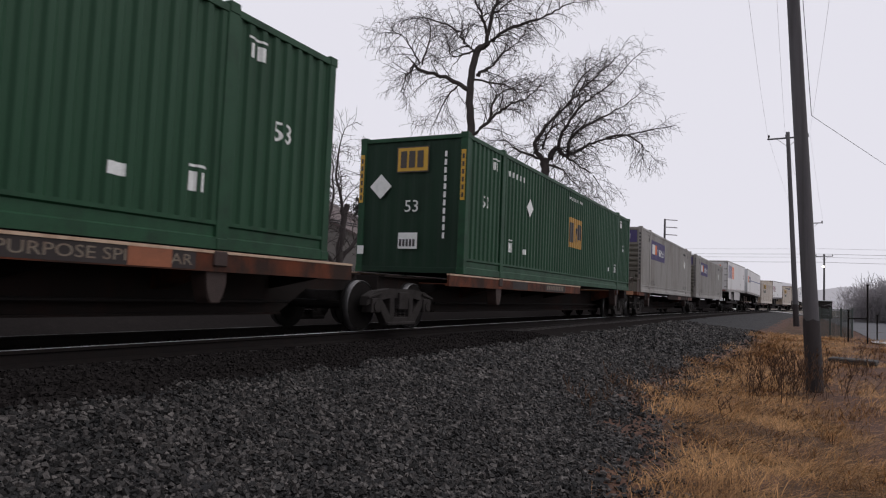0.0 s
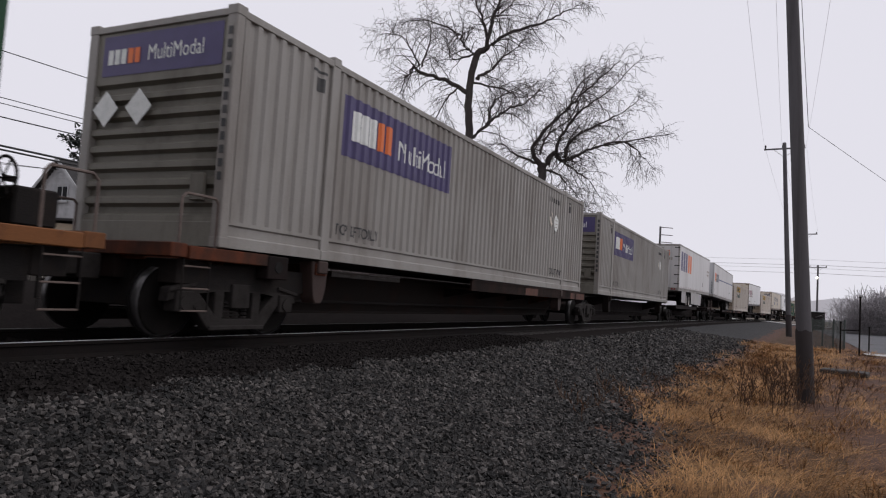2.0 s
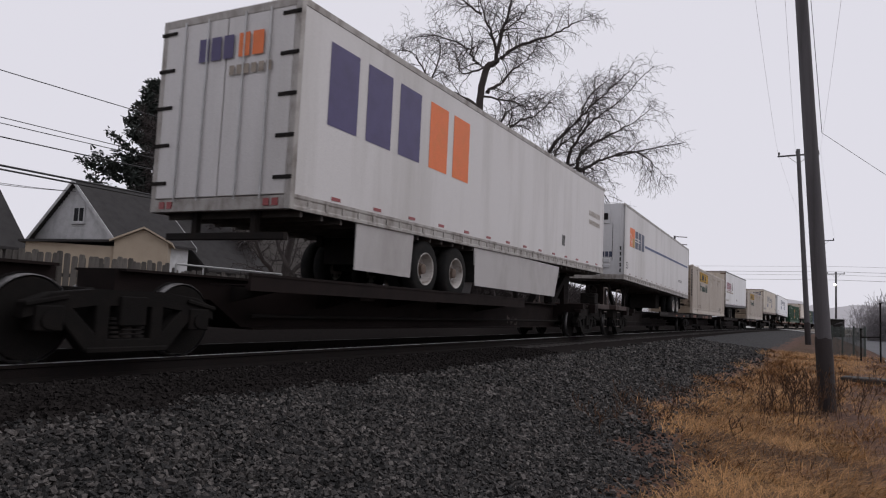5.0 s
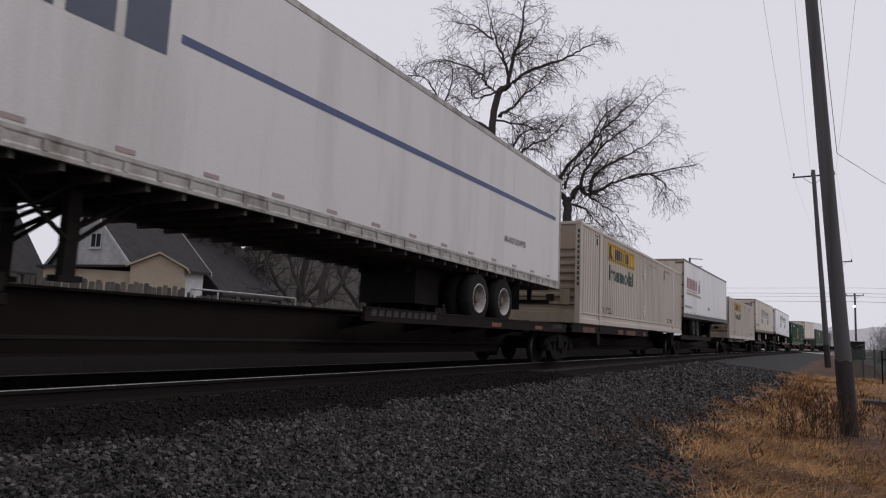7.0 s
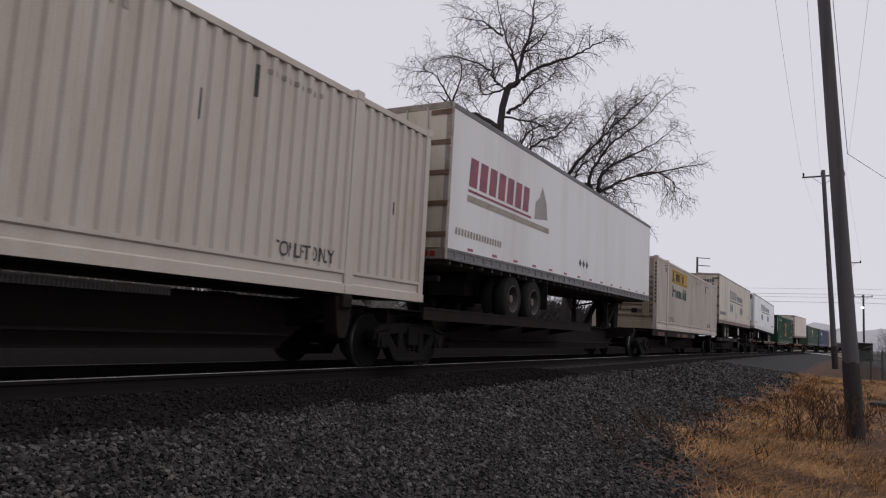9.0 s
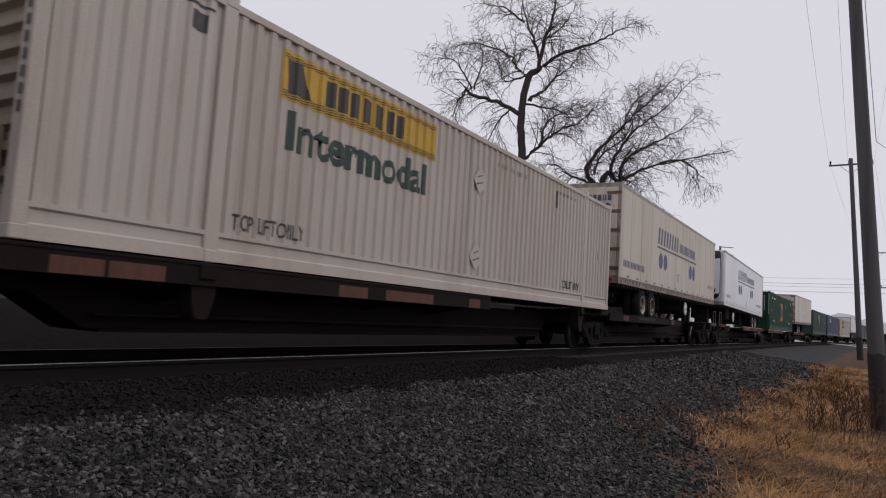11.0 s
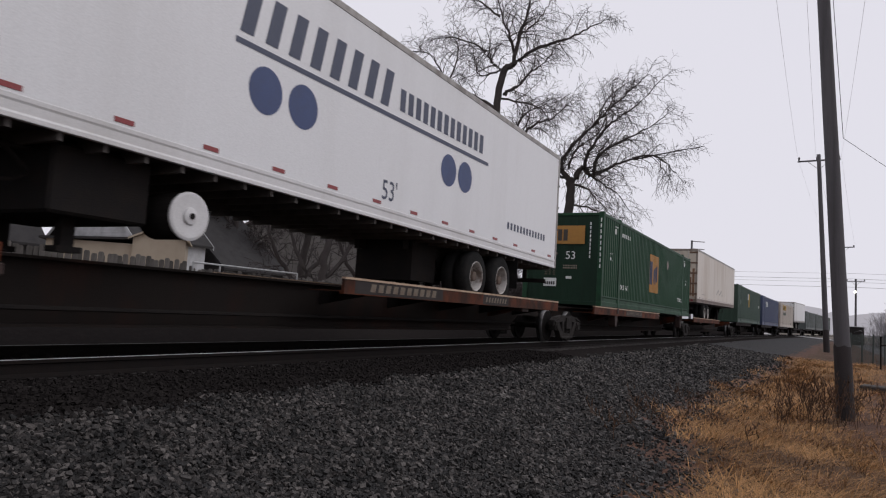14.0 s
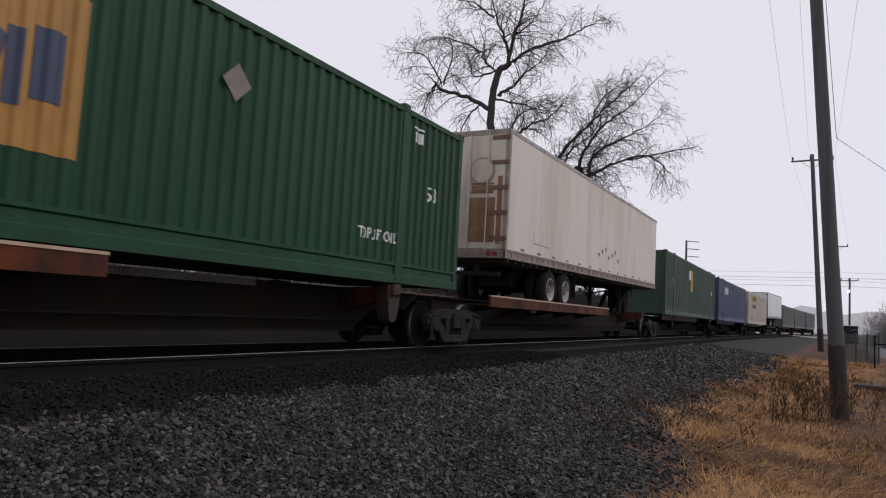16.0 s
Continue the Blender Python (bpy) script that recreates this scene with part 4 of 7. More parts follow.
        if d < 0:
            one("brake_box", GRIME, car, (0.45, 0.95, *sorted((y - 0.18, y - 0.62)), 0.0, 0.36), label="black hand brake housing", bevel=0.02)
            bm = bmesh.new()
            c = Vector((0.82, y - 0.66, 0.42))
            ring = [c + Vector((0.2 * math.cos(a), 0, 0.2 * math.sin(a))) for a in [6.2832 * k / 18 for k in range(18)]]
            for p, q in zip(ring, ring[1:] + ring[:1]):
                rod(bm, p, q, 0.016, 5)
            for k in range(0, 18, 3):
                rod(bm, c, ring[k], 0.011, 4)
            rod(bm, c, c + Vector((0, 0.1, 0)), 0.03, 8)
            part("brake_wheel", bm, GRIME, car, "black spoked hand brake wheel")
        bm = bmesh.new()
        box(bm, -0.1, 0.1, *sorted((y, y - 0.75 * d)), -0.42, -0.2)
        box(bm, -0.17, 0.17, *sorted((y - 0.7 * d, y - 0.95 * d)), -0.46, -0.16)
        part("coupler", bm, TRUCK, car, bevel=0.015)
        bm = bmesh.new()
        box(bm, -0.44, 0.44, *sorted((y + 0.1 * d, y + 2.6 * d)), -0.74, -0.19)
        box(bm, -1.1, 1.1, *sorted((y + 0.14 * d, y + 0.5 * d)), -0.45, -0.17)
        part("draft_sill", bm, GRIME, car, "grimy black draft sill", bevel=0.01)
        for x in (0.95, -1.08):
            one("side_skid", GRIME, car, (x, x + 0.13, *sorted((y + 0.5 * d, y + 2.9 * d)), -0.5, -0.2))
        for s in (1, -1):
            bm = bmesh.new()
            x = s * 1.24
            pts = [(x, y, -0.03), (x, y, 0.5), (x, y + 0.06 * d, 0.56), (x, y + 0.5 * d, 0.56), (x, y + 0.55 * d, 0.5), (x, y + 0.55 * d, -0.03)]
            for p, q in zip(pts, pts[1:]):
                rod(bm, p, q, 0.017)
            part("handrail", bm, LADDER, car, "bent rusty pipe handrail")
            bm = bmesh.new()
            rod(bm, (x, y + 0.1 * d, -0.75), (x, y + 0.1 * d, -0.1), 0.011)
            ladder = part("side_ladder", bm, GRIME, car)
            bm = bmesh.new()
            rod(bm, (x, y + 0.5 * d, -0.75), (x, y + 0.5 * d, -0.1), 0.011)
            part("ladder_stile", bm, GRIME, ladder)
            for z in (-0.25, -0.5, -0.75):
                bm = bmesh.new()
                rod(bm, (x, y + 0.1 * d, z), (x, y + 0.5 * d, z), 0.011)
                part("ladder_rung", bm, LADDER, ladder)
    return car


def hitch(car, y, d, paint):
    """The folding stand that carries a trailer's kingpin."""
    bm = bmesh.new()
    for s in (1, -1):
        prism(bm, [(y - 0.34, 0.86), (y + 0.34, 0.86), (y + 0.27, 0.5), (y + 0.2, -0.12), (y - 0.2, -0.12), (y - 0.27, 0.5)], "x", *sorted((s * 0.2, s * 0.34)))
    box(bm, -0.46, 0.46, y - 0.45, y + 0.45, 0.86, 0.93)
    box(bm, -0.3, 0.3, y - 0.1, y + 0.1, 0.1, 0.8)
    part("trailer_hitch", bm, paint, car, "grimy folding trailer stand", bevel=0.01)
    for s in (1, -1):
        bm = bmesh.new()
        pts = [(y + 0.1 * d, 0.84), (y + 0.42 * d, 0.84), (y + 1.75 * d, -0.1), (y + 1.4 * d, -0.1)]
        prism(bm, pts if d > 0 else pts[::-1], "x", *sorted((s * 0.3, s * 0.42)))
        part("hitch_strut", bm, GRIME, car, "heavy black diagonal strut", bevel=0.01)


def rolling(thing, place, length=16.15):
    ROLLING.append((thing, place, length))
    return thing


def logo_row(c, n, width, height, y, z, material, label="", gap=0.2, lean=0.0, ribbed=False, out=0.004, end=None):
    """A row of plain blocks in a logo's colours, each a part of its own."""
    step = width / n
    for i in range(n):
        bm = flat([[(0, 0), ((1 - gap) * step, 0), ((1 - gap) * step + lean, height), (lean, height)]])
        if end is not None:
            on_end(bm, y + i * step, z, material, c, "logo_block", label, y=end)
        else:
            on_side(bm, y + i * step, z, material, c, "logo_block", label, ribbed=ribbed, out=out, x=HALF - (0.012 if ribbed else 0.008))


def placard(c, y, z, r=0.25, end=None):
    if end is None:
        return on_side(diamond(r), y, z, MARK_WHITE, c, "placard", "white diamond placard", ribbed=False, x=HALF - 0.004)
    return on_end(diamond(r), end, z, MARK_WHITE, c, "placard", "white diamond placard", y=-0.012)


def green_marks(c, big):
    """White figures, a yellow sign and placards on a green container."""
    w = 0.36
    for y in (0.92, 14.9):
        on_side(lettering("53", w, 0.26, 0.003), y, 1.47, MARK_WHITE, c, "number")
    for y in (1.45, 14.35):
        on_side(flat([[(0, 0.25), (0.34, 0.25), (0.34, 0.28), (0, 0.28)], [(0.04, 0.02), (0.12, 0.02), (0.12, 0.2), (0.04, 0.2)], [(0.18, 0.02), (0.3, 0.02), (0.3, 0.2), (0.18, 0.2)]]), y, 2.37, MARK_WHITE, c, "marking")
    on_side(bars(10, 1.2, 0.13, 0.6), 2.45, 2.4, MARK_WHITE, c, "serial_marking")
    if big:
        on_side(rect(1.7, 1.5), 6.74, 0.77, OCHRE, c, "sign", "orange-yellow sign with dark blue blocks")
        for shape in [[(0.12, 0.3), (0.48, 0.3), (0.48, 1.22), (0.12, 1.22)], [(0.66, 0.28), (0.82, 0.28), (0.98, 0.9), (0.86, 0.98)], [(0.98, 0.35), (1.12, 0.35), (1.12, 1.02), (0.98, 1.02)], [(1.2, 0.45), (1.5, 0.45), (1.5, 1.1), (1.2, 1.1)]]:
            on_side(flat([shape]), 6.74, 0.77, LOGO_NAVY, c, "sign_block", out=0.01)
        for y in (2.27, 12.93):
            on_side(lettering("TOP LIFT ONLY", 1.13, 0.17, 0.012), y, 0.62, MARK_WHITE, c, "lettering")
        on_side(diamond(0.23), 10.29, 2.1, OLDPLACARD, c, "placard", "weathered diamond placard", ribbed=False, x=HALF - 0.004)
    else:
        on_side(rect(1.46, 0.9), 7.48, 1.13, YELLOW, c, "sign", "yellow sign with dark blocks")
        for shape in [[(0.1, 0.15), (0.46, 0.15), (0.46, 0.75), (0.1, 0.75)], [(0.6, 0.18), (0.74, 0.18), (0.86, 0.6), (0.74, 0.66)], [(0.86, 0.2), (0.96, 0.2), (0.96, 0.7), (0.86, 0.7)], [(1.02, 0.28), (1.3, 0.28), (1.3, 0.76), (1.02, 0.76)]]:
            on_side(flat([shape]), 7.48, 1.13, LOGO_DARK, c, "sign_block", out=0.01)
        on_side(lettering("WARNING  HIGH CUBE", 1.5, 0.09, 0.006), 7.4, 2.55, MARK_WHITE, c, "lettering", "white lettering")
        for y in (2.5, 13.55):
            on_side(flat([[(0, 0), (0.1, 0), (0.1, 0.22), (0, 0.22)], [(0.16, 0), (0.22, 0), (0.22, 0.22), (0.16, 0.22)], [(0, 0.27), (0.24, 0.27), (0.24, 0.3), (0, 0.3)]]), y, 0.62, MARK_WHITE, c, "marking")
        for y in (3.55, 12.5):
            on_side(rect(0.22, 0.13), y, 0.63, MARK_WHITE, c, "patch")
        placard(c, 3.91, 1.83, 0.24)


def green_end(c, big):
    if big:
        on_end(rect(1.42, 0.58), -0.71, 1.9, OCHRE, c, "sign", "orange-yellow sign with dark blocks")
        logo_row(c, 3, 0.55, 0.36, -0.35, 2.0, LOGO_DARK, "", gap=0.25, end=-0.012)
        on_end(lettering("53", 0.3, 0.25, 0.002), 0.12, 1.42, MARK_WHITE, c, "number")
        on_end(diamond(0.2), -0.34, 1.6, OLDPLACARD, c, "placard", "weathered diamond placard", y=-0.012)
        on_end(flat([[(i * 0.13, k * 0.062), (i * 0.13 + 0.08, k * 0.062), (i * 0.13 + 0.08, k * 0.062 + 0.022), (i * 0.13, k * 0.062 + 0.022)] for i in range(3) for k in range(6)]), -0.55, 0.92, LETTER, c, "small_print")
        on_end(rect(0.42, 0.26), -0.58, 0.55, MARK_WHITE, c, "label_plate")
        on_end(bars(5, 0.36, 0.1, 0.3), -0.55, 0.6, MARK_BLACK, c, "small_print", y=-0.01)
        for z in (1.12, 1.19):
            on_end(bars(9, 0.46, 0.045, 0.4), 0.05, z, STRIP_GREY, c, "small_print")
        on_end(rect(0.18, 0.08), 0.15, 0.8, MARK_WHITE, c, "patch")
        for k in range(9):
            on_end(rect(0.036, 0.09), 0.87, 2.5 - k * 0.13, MARK_WHITE, c, "serial_mark")
            on_end(rect(0.036, 0.12), 1.2, 2.6 - k * 0.18, MARK_WHITE, c, "serial_mark")
    else:
        on_end(rect(0.77, 0.55), -0.355, 2.125, LOGO_DARK, c, "sign_border", y=-0.002)
        on_end(rect(0.72, 0.5), -0.33, 2.15, LEMON, c, "sign", "yellow sign with dark blocks")
        logo_row(c, 3, 0.6, 0.36, -0.26, 2.22, LOGO_DARK, "", gap=0.25, end=-0.012)
        on_end(lettering("53", 0.32, 0.25, 0.002), -0.12, 1.28, MARK_WHITE, c, "number")
        placard(c, 0, 1.84, 0.27, end=-0.73)
        on_end(rect(0.46, 0.34), -0.25, 0.5, MARK_WHITE, c, "label_plate")
        on_end(bars(5, 0.4, 0.15, 0.3), -0.22, 0.55, MARK_BLACK, c, "small_print", y=-0.01)
        for k in range(11):
            on_end(rect(0.055, 0.12), 0.785, 2.42 - k * 0.17, MARK_WHITE, c, "serial_mark")
        for s in (-1.27, 1.17):
            on_end(rect(0.1, 1.05), s, 1.5, LEMON, c, "reflective_strip", y=-0.016)
            for k in range(6):
                on_end(rect(0.05, 0.1), s + 0.025, 1.56 + k * 0.16, LOGO_DARK, c, "small_print", y=-0.02)
        on_end(rect(0.16, 0.18), -1.26, 0.38, MARK_WHITE, c, "patch", y=-0.016)


def parcel_marks(c):
    """The purple signs of the grey containers."""
    on_side(rect(3.7, 0.92), 2.37, 1.59, PURPLE, c, "sign", "dark purple sign on the ribs")
    logo_row(c, 3, 0.72, 0.46, 2.62, 1.86, MARK_WHITE, "", gap=0.2, lean=0.0, ribbed=True, out=0.01)
    logo_row(c, 2, 0.5, 0.46, 3.36, 1.86, LOGO_ORANGE, "", gap=0.2, lean=0.0, ribbed=True, out=0.01)
    on_side(lettering("MultiModal", 1.75, 0.34), 4.05, 1.84, MARK_WHITE, c, "lettering", out=0.01)
    for y in (2.35, 12.75):
        on_side(lettering("TOP LIFT ONLY", 1.18, 0.17, 0.012), y, 0.4, MARK_BLACK, c, "lettering")
    for y in (1.55, 14.4):
        on_side(flat([[(0, 0.26), (0.36, 0.26), (0.36, 0.3), (0, 0.3)], [(0.08, 0), (0.28, 0), (0.28, 0.2), (0.08, 0.2)]]), y, 2.35, MARK_BLACK, c, "marking")
    torn = [(0.2, 0.03), (0.17, 0.13), (0.05, 0.2), (-0.08, 0.24), (-0.19, 0.12), (-0.21, -0.02), (-0.12, -0.2), (0.02, -0.24), (0.15, -0.14)]
    on_side(flat([torn]), 13.2, 1.86, MARK_WHITE, c, "placard", "torn white placard", ribbed=False, x=HALF - 0.004)
    for z in (0.07, -0.03, -0.12):
        on_side(rect(0.2, 0.02), 13.1, 1.86 + z, STRIP_GREY, c, "small_print", ribbed=False, x=HALF - 0.001)
    on_side(bars(10, 1.1, 0.13, 0.55), 12.5, 2.42, MARK_BLACK, c, "serial_marking")
    on_side(flat([[(-0.16, 0.05), (-0.1, -0.12), (0.02, -0.22), (0.14, -0.12), (0.04, -0.1), (-0.03, 0.02)], [(-0.03, 0.2), (0.06, 0.1), (0.12, 0.0), (0.1, 0.14)]]), 12.72, 1.95, WHITE_DULL, c, "placard", "peeled remains of a white placard", ribbed=False, x=HALF - 0.004)
    on_end(rect(2.1, 0.54), -1.03, 2.21, PURPLE, c, "sign", "dark purple sign", y=0.028)
    logo_row(c, 3, 0.36, 0.2, -0.92, 2.36, MARK_WHITE, "", gap=0.2, end=0.02)
    logo_row(c, 2, 0.24, 0.2, -0.55, 2.36, LOGO_ORANGE, "", gap=0.2, end=0.02)
    on_end(lettering("MultiModal", 0.95, 0.2), -0.18, 2.37, MARK_WHITE, c, "lettering", y=0.02)
    placard(c, 0, 1.76, 0.24, end=-0.85)
    placard(c, 0, 1.76, 0.24, end=-0.24)
    for k in range(12):
        on_end(rect(0.07, 0.1), 1.18, 2.55 - k * 0.16, MARK_BLACK, c, "serial_mark", y=-0.008)
    one("document_box", GREY_END, c, (0.78, 1.0, -0.03, 0.03, 0.55, 0.88), bevel=0.01)


def intermodal_marks(c):
    """Yellow sign with dark bars and the word Intermodal on a cream container."""
    on_side(rect(3.6, 0.6), 2.93, 2.07, LEMON, c, "sign", "yellow sign with dark bars")
    for k in (0, 1, 2, 16, 17):
        on_side(rect(3.56, 0.012), 2.95, 2.1 + k * 0.03, LOGO_DARK, c, "sign_line", out=0.008)
    logo_row(c, 7, 1.9, 0.34, 3.75, 2.2, LOGO_DARK, "", gap=0.3, lean=0.0, ribbed=True, out=0.01)
    for shape in [[(0.1, 0.1), (0.5, 0.1), (0.35, 0.5), (0.05, 0.5)]]:
            on_side(flat([shape]), 2.95, 2.07, LOGO_DARK, c, "sign_block", out=0.01)
    on_side(lettering("Intermodal", 3.2, 0.5, 0.032), 3.1, 1.46, LOGO_GREEN, c, "lettering", "dark green lettering")
    for y in (2.37, 12.55):
        on_side(lettering("TOP LIFT ONLY", 1.16, 0.19, 0.014), y, 0.38, MARK_BLACK, c, "lettering")
    on_side(rect(0.05, 2.46), 7.72, 0.32, GREY, c, "side_seam", ribbed=False, x=HALF - 0.02)
    for z in (2.08, 0.68):
        on_side(diamond(0.27), 8.14, z, CREAM, c, "placard_holder", "empty diamond placard holder", ribbed=False, x=HALF - 0.004)
        on_side(flat([[(-0.12, 0.03), (0.1, 0.1), (0.1, 0.12), (-0.12, 0.05)], [(-0.14, -0.1), (0.12, -0.03), (0.12, -0.01), (-0.14, -0.08)]]), 8.14, z, MARK_BLACK, c, "placard_slot", ribbed=False, x=HALF - 0.002)
    on_side(bars(10, 1.4, 0.09, 0.5), 8.9, 2.5, STRIP_GREY, c, "serial_marking")
    on_side(bars(9, 1.1, 0.07, 0.5), 12.2, 2.55, STRIP_GREY, c, "serial_marking")
    on_side(flat([[(0, 0.26), (0.36, 0.26), (0.36, 0.29), (0, 0.29)], [(0.08, 0), (0.28, 0), (0.28, 0.2), (0.08, 0.2)]]), 1.5, 2.4, MARK_BLACK, c, "marking")
    for y, z, h in ((11.2, 1.7, 0.35), (12.0, 2.2, 0.4), (15.1, 1.3, 0.2)):
        on_side(rect(0.04, h), y, z, MARK_BLACK, c, "scrape")
    on_end(rect(1.0, 0.26), -0.43, 2.44, LEMON, c, "sign", "yellow sign with dark bars", y=0.028)
    logo_row(c, 7, 0.7, 0.14, -0.25, 2.5, LOGO_DARK, "", gap=0.3, end=0.02)
    on_end(lettering("Intermodal", 0.85, 0.14, 0.01), -0.38, 2.24, LOGO_GREEN, c, "lettering", y=0.025)
    for z in (1.8, 0.62):
        on_end(diamond(0.22), -0.87, z, CREAM_END, c, "placard_holder", "empty diamond placard holder", y=-0.03)
    for k in range(11):
        on_end(rect(0.06, 0.1), 1.2, 2.55 - k * 0.15, MARK_BLACK, c, "serial_mark", y=-0.008)
    one("document_box", CREAM_END, c, (0.72, 1.0, -0.03, 0.03, 0.5, 0.95), bevel=0.01)
    one("vent_cover", GRIME, c, (0.3, 0.52, 0.0, 0.04, 0.62, 0.8))


def shippers_marks(c, y0, up=0.0):
    """Slate logo bars, an underline, and two pairs of blue discs on a white trailer."""
    lay = dict(ribbed=False, x=HALF - 0.008, out=0.004)
    for k in range(8):
        h = 0.58
        on_side(flat([[(0, 0), (0.22, 0), (0.34, h), (0.12, h)]]), y0 + k * 0.42, 2.52 + up, LOGO_SLATE, c, "logo_block", **lay)
    logo_row(c, 13, 3.2, 0.36, y0 + 3.5, 2.56 + up, LOGO_SLATE, "", gap=0.35, lean=0.0, ribbed=False, out=0.004)
    on_side(rect(6.95, 0.07), y0 - 0.05, 2.37 + up, LOGO_SLATE, c, "logo_underline", **lay)
    for y in (0.5, 1.2, 5.7 - 3 * up, 6.36 - 3 * up):
        on_side(disc(0.29), y0 + y, 1.95 + up, LOGO_BLUE, c, "logo_disc", "round blue disc", **lay)
    on_side(lettering("53'", 0.42, 0.32, 0.004), y0 + 3.15, 1.38 - up, LOGO_SLATE, c, "number", **lay)


def build_train():
    # places of the loads along the train, metres of track from the camera at the start
    def deckcar(paint, label, deck, front, trucks, place, ends=(), sign="", nose=None, deck_paint=None):
        car = platform(paint, label, deck, (front[0] - place, front[1] - place), [t - place for t in trucks], place, 16.15, [(d, y - place) for d, y in ends], sign, nose is None and place < 215, deck_paint, 0.055 if paint is BROWN and nose is not None else 0.0, nose is not None)
        if nose is not None:
            hitch(car, *nose, BROWN)
        return rolling(car, place)

    orange = "rust-stained orange spine car platform with a wheel deck"
    brown = "grimy dark brown spine car platform"

    # green containers at the front
    c = container(GREEN, GREEN_TRIM, GREEN_END, "dark green ribbed 53 foot container with white figures", False)
    green_marks(c, False)
    rolling(c, -7.94)
    deckcar(ORANGE, orange, "far", (-9.0, 10.8), [-9.0, 10.8], -7.94, sign="ALL PURPOSE SPINE CAR")
    c = container(GREEN, GREEN_TRIM, GREEN_END, "dark green ribbed container with a yellow sign and a white placard", False)
    green_marks(c, False)
    green_end(c, False)
    rolling(c, 12.85)
    deckcar(ORANGE, orange, "near", (10.8, 30.0), [28.2], 12.85, ends=[(-1, 30.05)], sign="bars")

    # two grey containers
    for place, front, trucks, ends in ((31.65, (30.7, 49.7), [32.3, 49.7], [(1, 31.1)]), (50.23, (49.7, 68.4), [68.4], [])):
        c = container(GREY, GREY, GREY_END, "warm grey ribbed container with a dark purple sign", True)
        parcel_marks(c)
        rolling(c, place)
        if place < 40:
            deckcar(ORANGE, orange, "far", front, trucks, place, ends, deck_paint=DEEPRUST)
        else:
            deckcar(BROWN, brown, None, front, trucks, place, ends)

    # parcel trailer, doors first, with side skirts
    place = 70.5
    c = trailer(WHITE_WORN, "white parcel trailer with side skirts and purple and orange logo blocks", False, 3.9, skirt=(5.85, 11.5), rim=RIM)
    lay = dict(ribbed=False, x=HALF - 0.008, out=0.004)
    logo_row(c, 3, 2.9, 1.2, 0.7, 2.1, PURPLE, "dark purple logo blocks", gap=0.25, lean=0.0, ribbed=False, out=0.004)
    logo_row(c, 2, 1.9, 1.2, 3.7, 2.1, LOGO_ORANGE, "orange logo blocks", gap=0.25, lean=0.0, ribbed=False, out=0.004)
    on_side(bars(9, 1.3, 0.16, 0.35), 14.3, 2.72, STRIP_GREY, c, "small_print", **lay)
    on_side(bars(12, 1.3, 0.14, 0.35), 14.3, 2.45, STRIP_GREY, c, "small_print", **lay)
    on_side(bars(3, 0.3, 0.3, 0.3), 11.6, 1.5, MARK_BLACK, c, "small_print", **lay)
    logo_row(c, 2, 0.5, 0.34, 0.25, 2.95, LOGO_ORANGE, "orange logo blocks", gap=0.2, end=-0.03)
    logo_row(c, 3, 0.7, 0.34, -0.5, 2.95, PURPLE, "dark purple logo blocks", gap=0.2, end=-0.03)
    on_end(bars(6, 0.8, 0.14, 0.3), 0.1, 2.7, STRIP_GREY, c, "small_print", y=-0.03)
    rolling(c, place)
    car = deckcar(BROWN, brown, "near", (68.4, 87.4), [85.6], place, [(-1, 87.6)], nose=(15.2, -1))
    tag = surface("faded_spray_paint", (0.07, 0.05, 0.042), 0.8, dark=(0.025, 0.018, 0.016), amount=0.8, scale=6)
    for y, z, w, h in ((10.1, -0.6, 0.2, 0.05), (10.12, -0.7, 0.05, 0.2), (10.36, -0.68, 0.16, 0.04), (10.4, -0.74, 0.04, 0.16), (10.52, -0.66, 0.04, 0.14), (10.64, -0.75, 0.2, 0.04), (10.66, -0.62, 0.18, 0.04), (10.82, -0.72, 0.04, 0.12)):
        on_side(rect(w, h), y, z, tag, car, "graffiti_stroke", ribbed=False, x=0.33, out=0.004)

    # white trailer with an orange square and a blue stripe, nose first
    place = 89.75
    c = trailer(WHITE_WORN, "white trailer with an orange square and a thin blue stripe", True, 11.5, markers=FADED_RED, nose=WHITE_NOSE, plate=DARKRIM)
    on_side(rect(0.86, 0.74), 0.9, 2.33, LOGO_ORANGE, c, "logo_square", "orange square with pale arcs", **lay)
    for r in (0.25, 0.45):
        on_side(flat([[(r * math.cos(a), r * math.sin(a)), ((r + 0.03) * math.cos(a), (r + 0.03) * math.sin(a)), ((r + 0.03) * math.cos(a + 0.2), (r + 0.03) * math.sin(a + 0.2)), (r * math.cos(a + 0.2), r * math.sin(a + 0.2))] for a in [0.2 * i for i in range(8)]]), 0.92, 2.35, WHITE, c, "logo_arc", ribbed=False, x=HALF - 0.008, out=0.008)
    logo_row(c, 3, 1.85, 0.7, 1.84, 2.33, LOGO_SLATE, "dark slate logo blocks", gap=0.18, lean=0.0, ribbed=False, out=0.004)
    for z in (2.6, 2.7):
        on_side(rect(1.05, 0.035), 1.74, z, WHITE_WORN, c, "logo_cut", ribbed=False, x=HALF - 0.008, out=0.008)
    on_side(rect(0.4, 0.36), 1.36, 2.33, YELLOW, c, "logo_square", "yellow corner of the square", ribbed=False, x=HALF - 0.008, out=0.006)
    on_side(rect(12.0, 0.1), 3.75, 2.53, LOGO_BLUE, c, "stripe", "thin blue stripe", **lay)
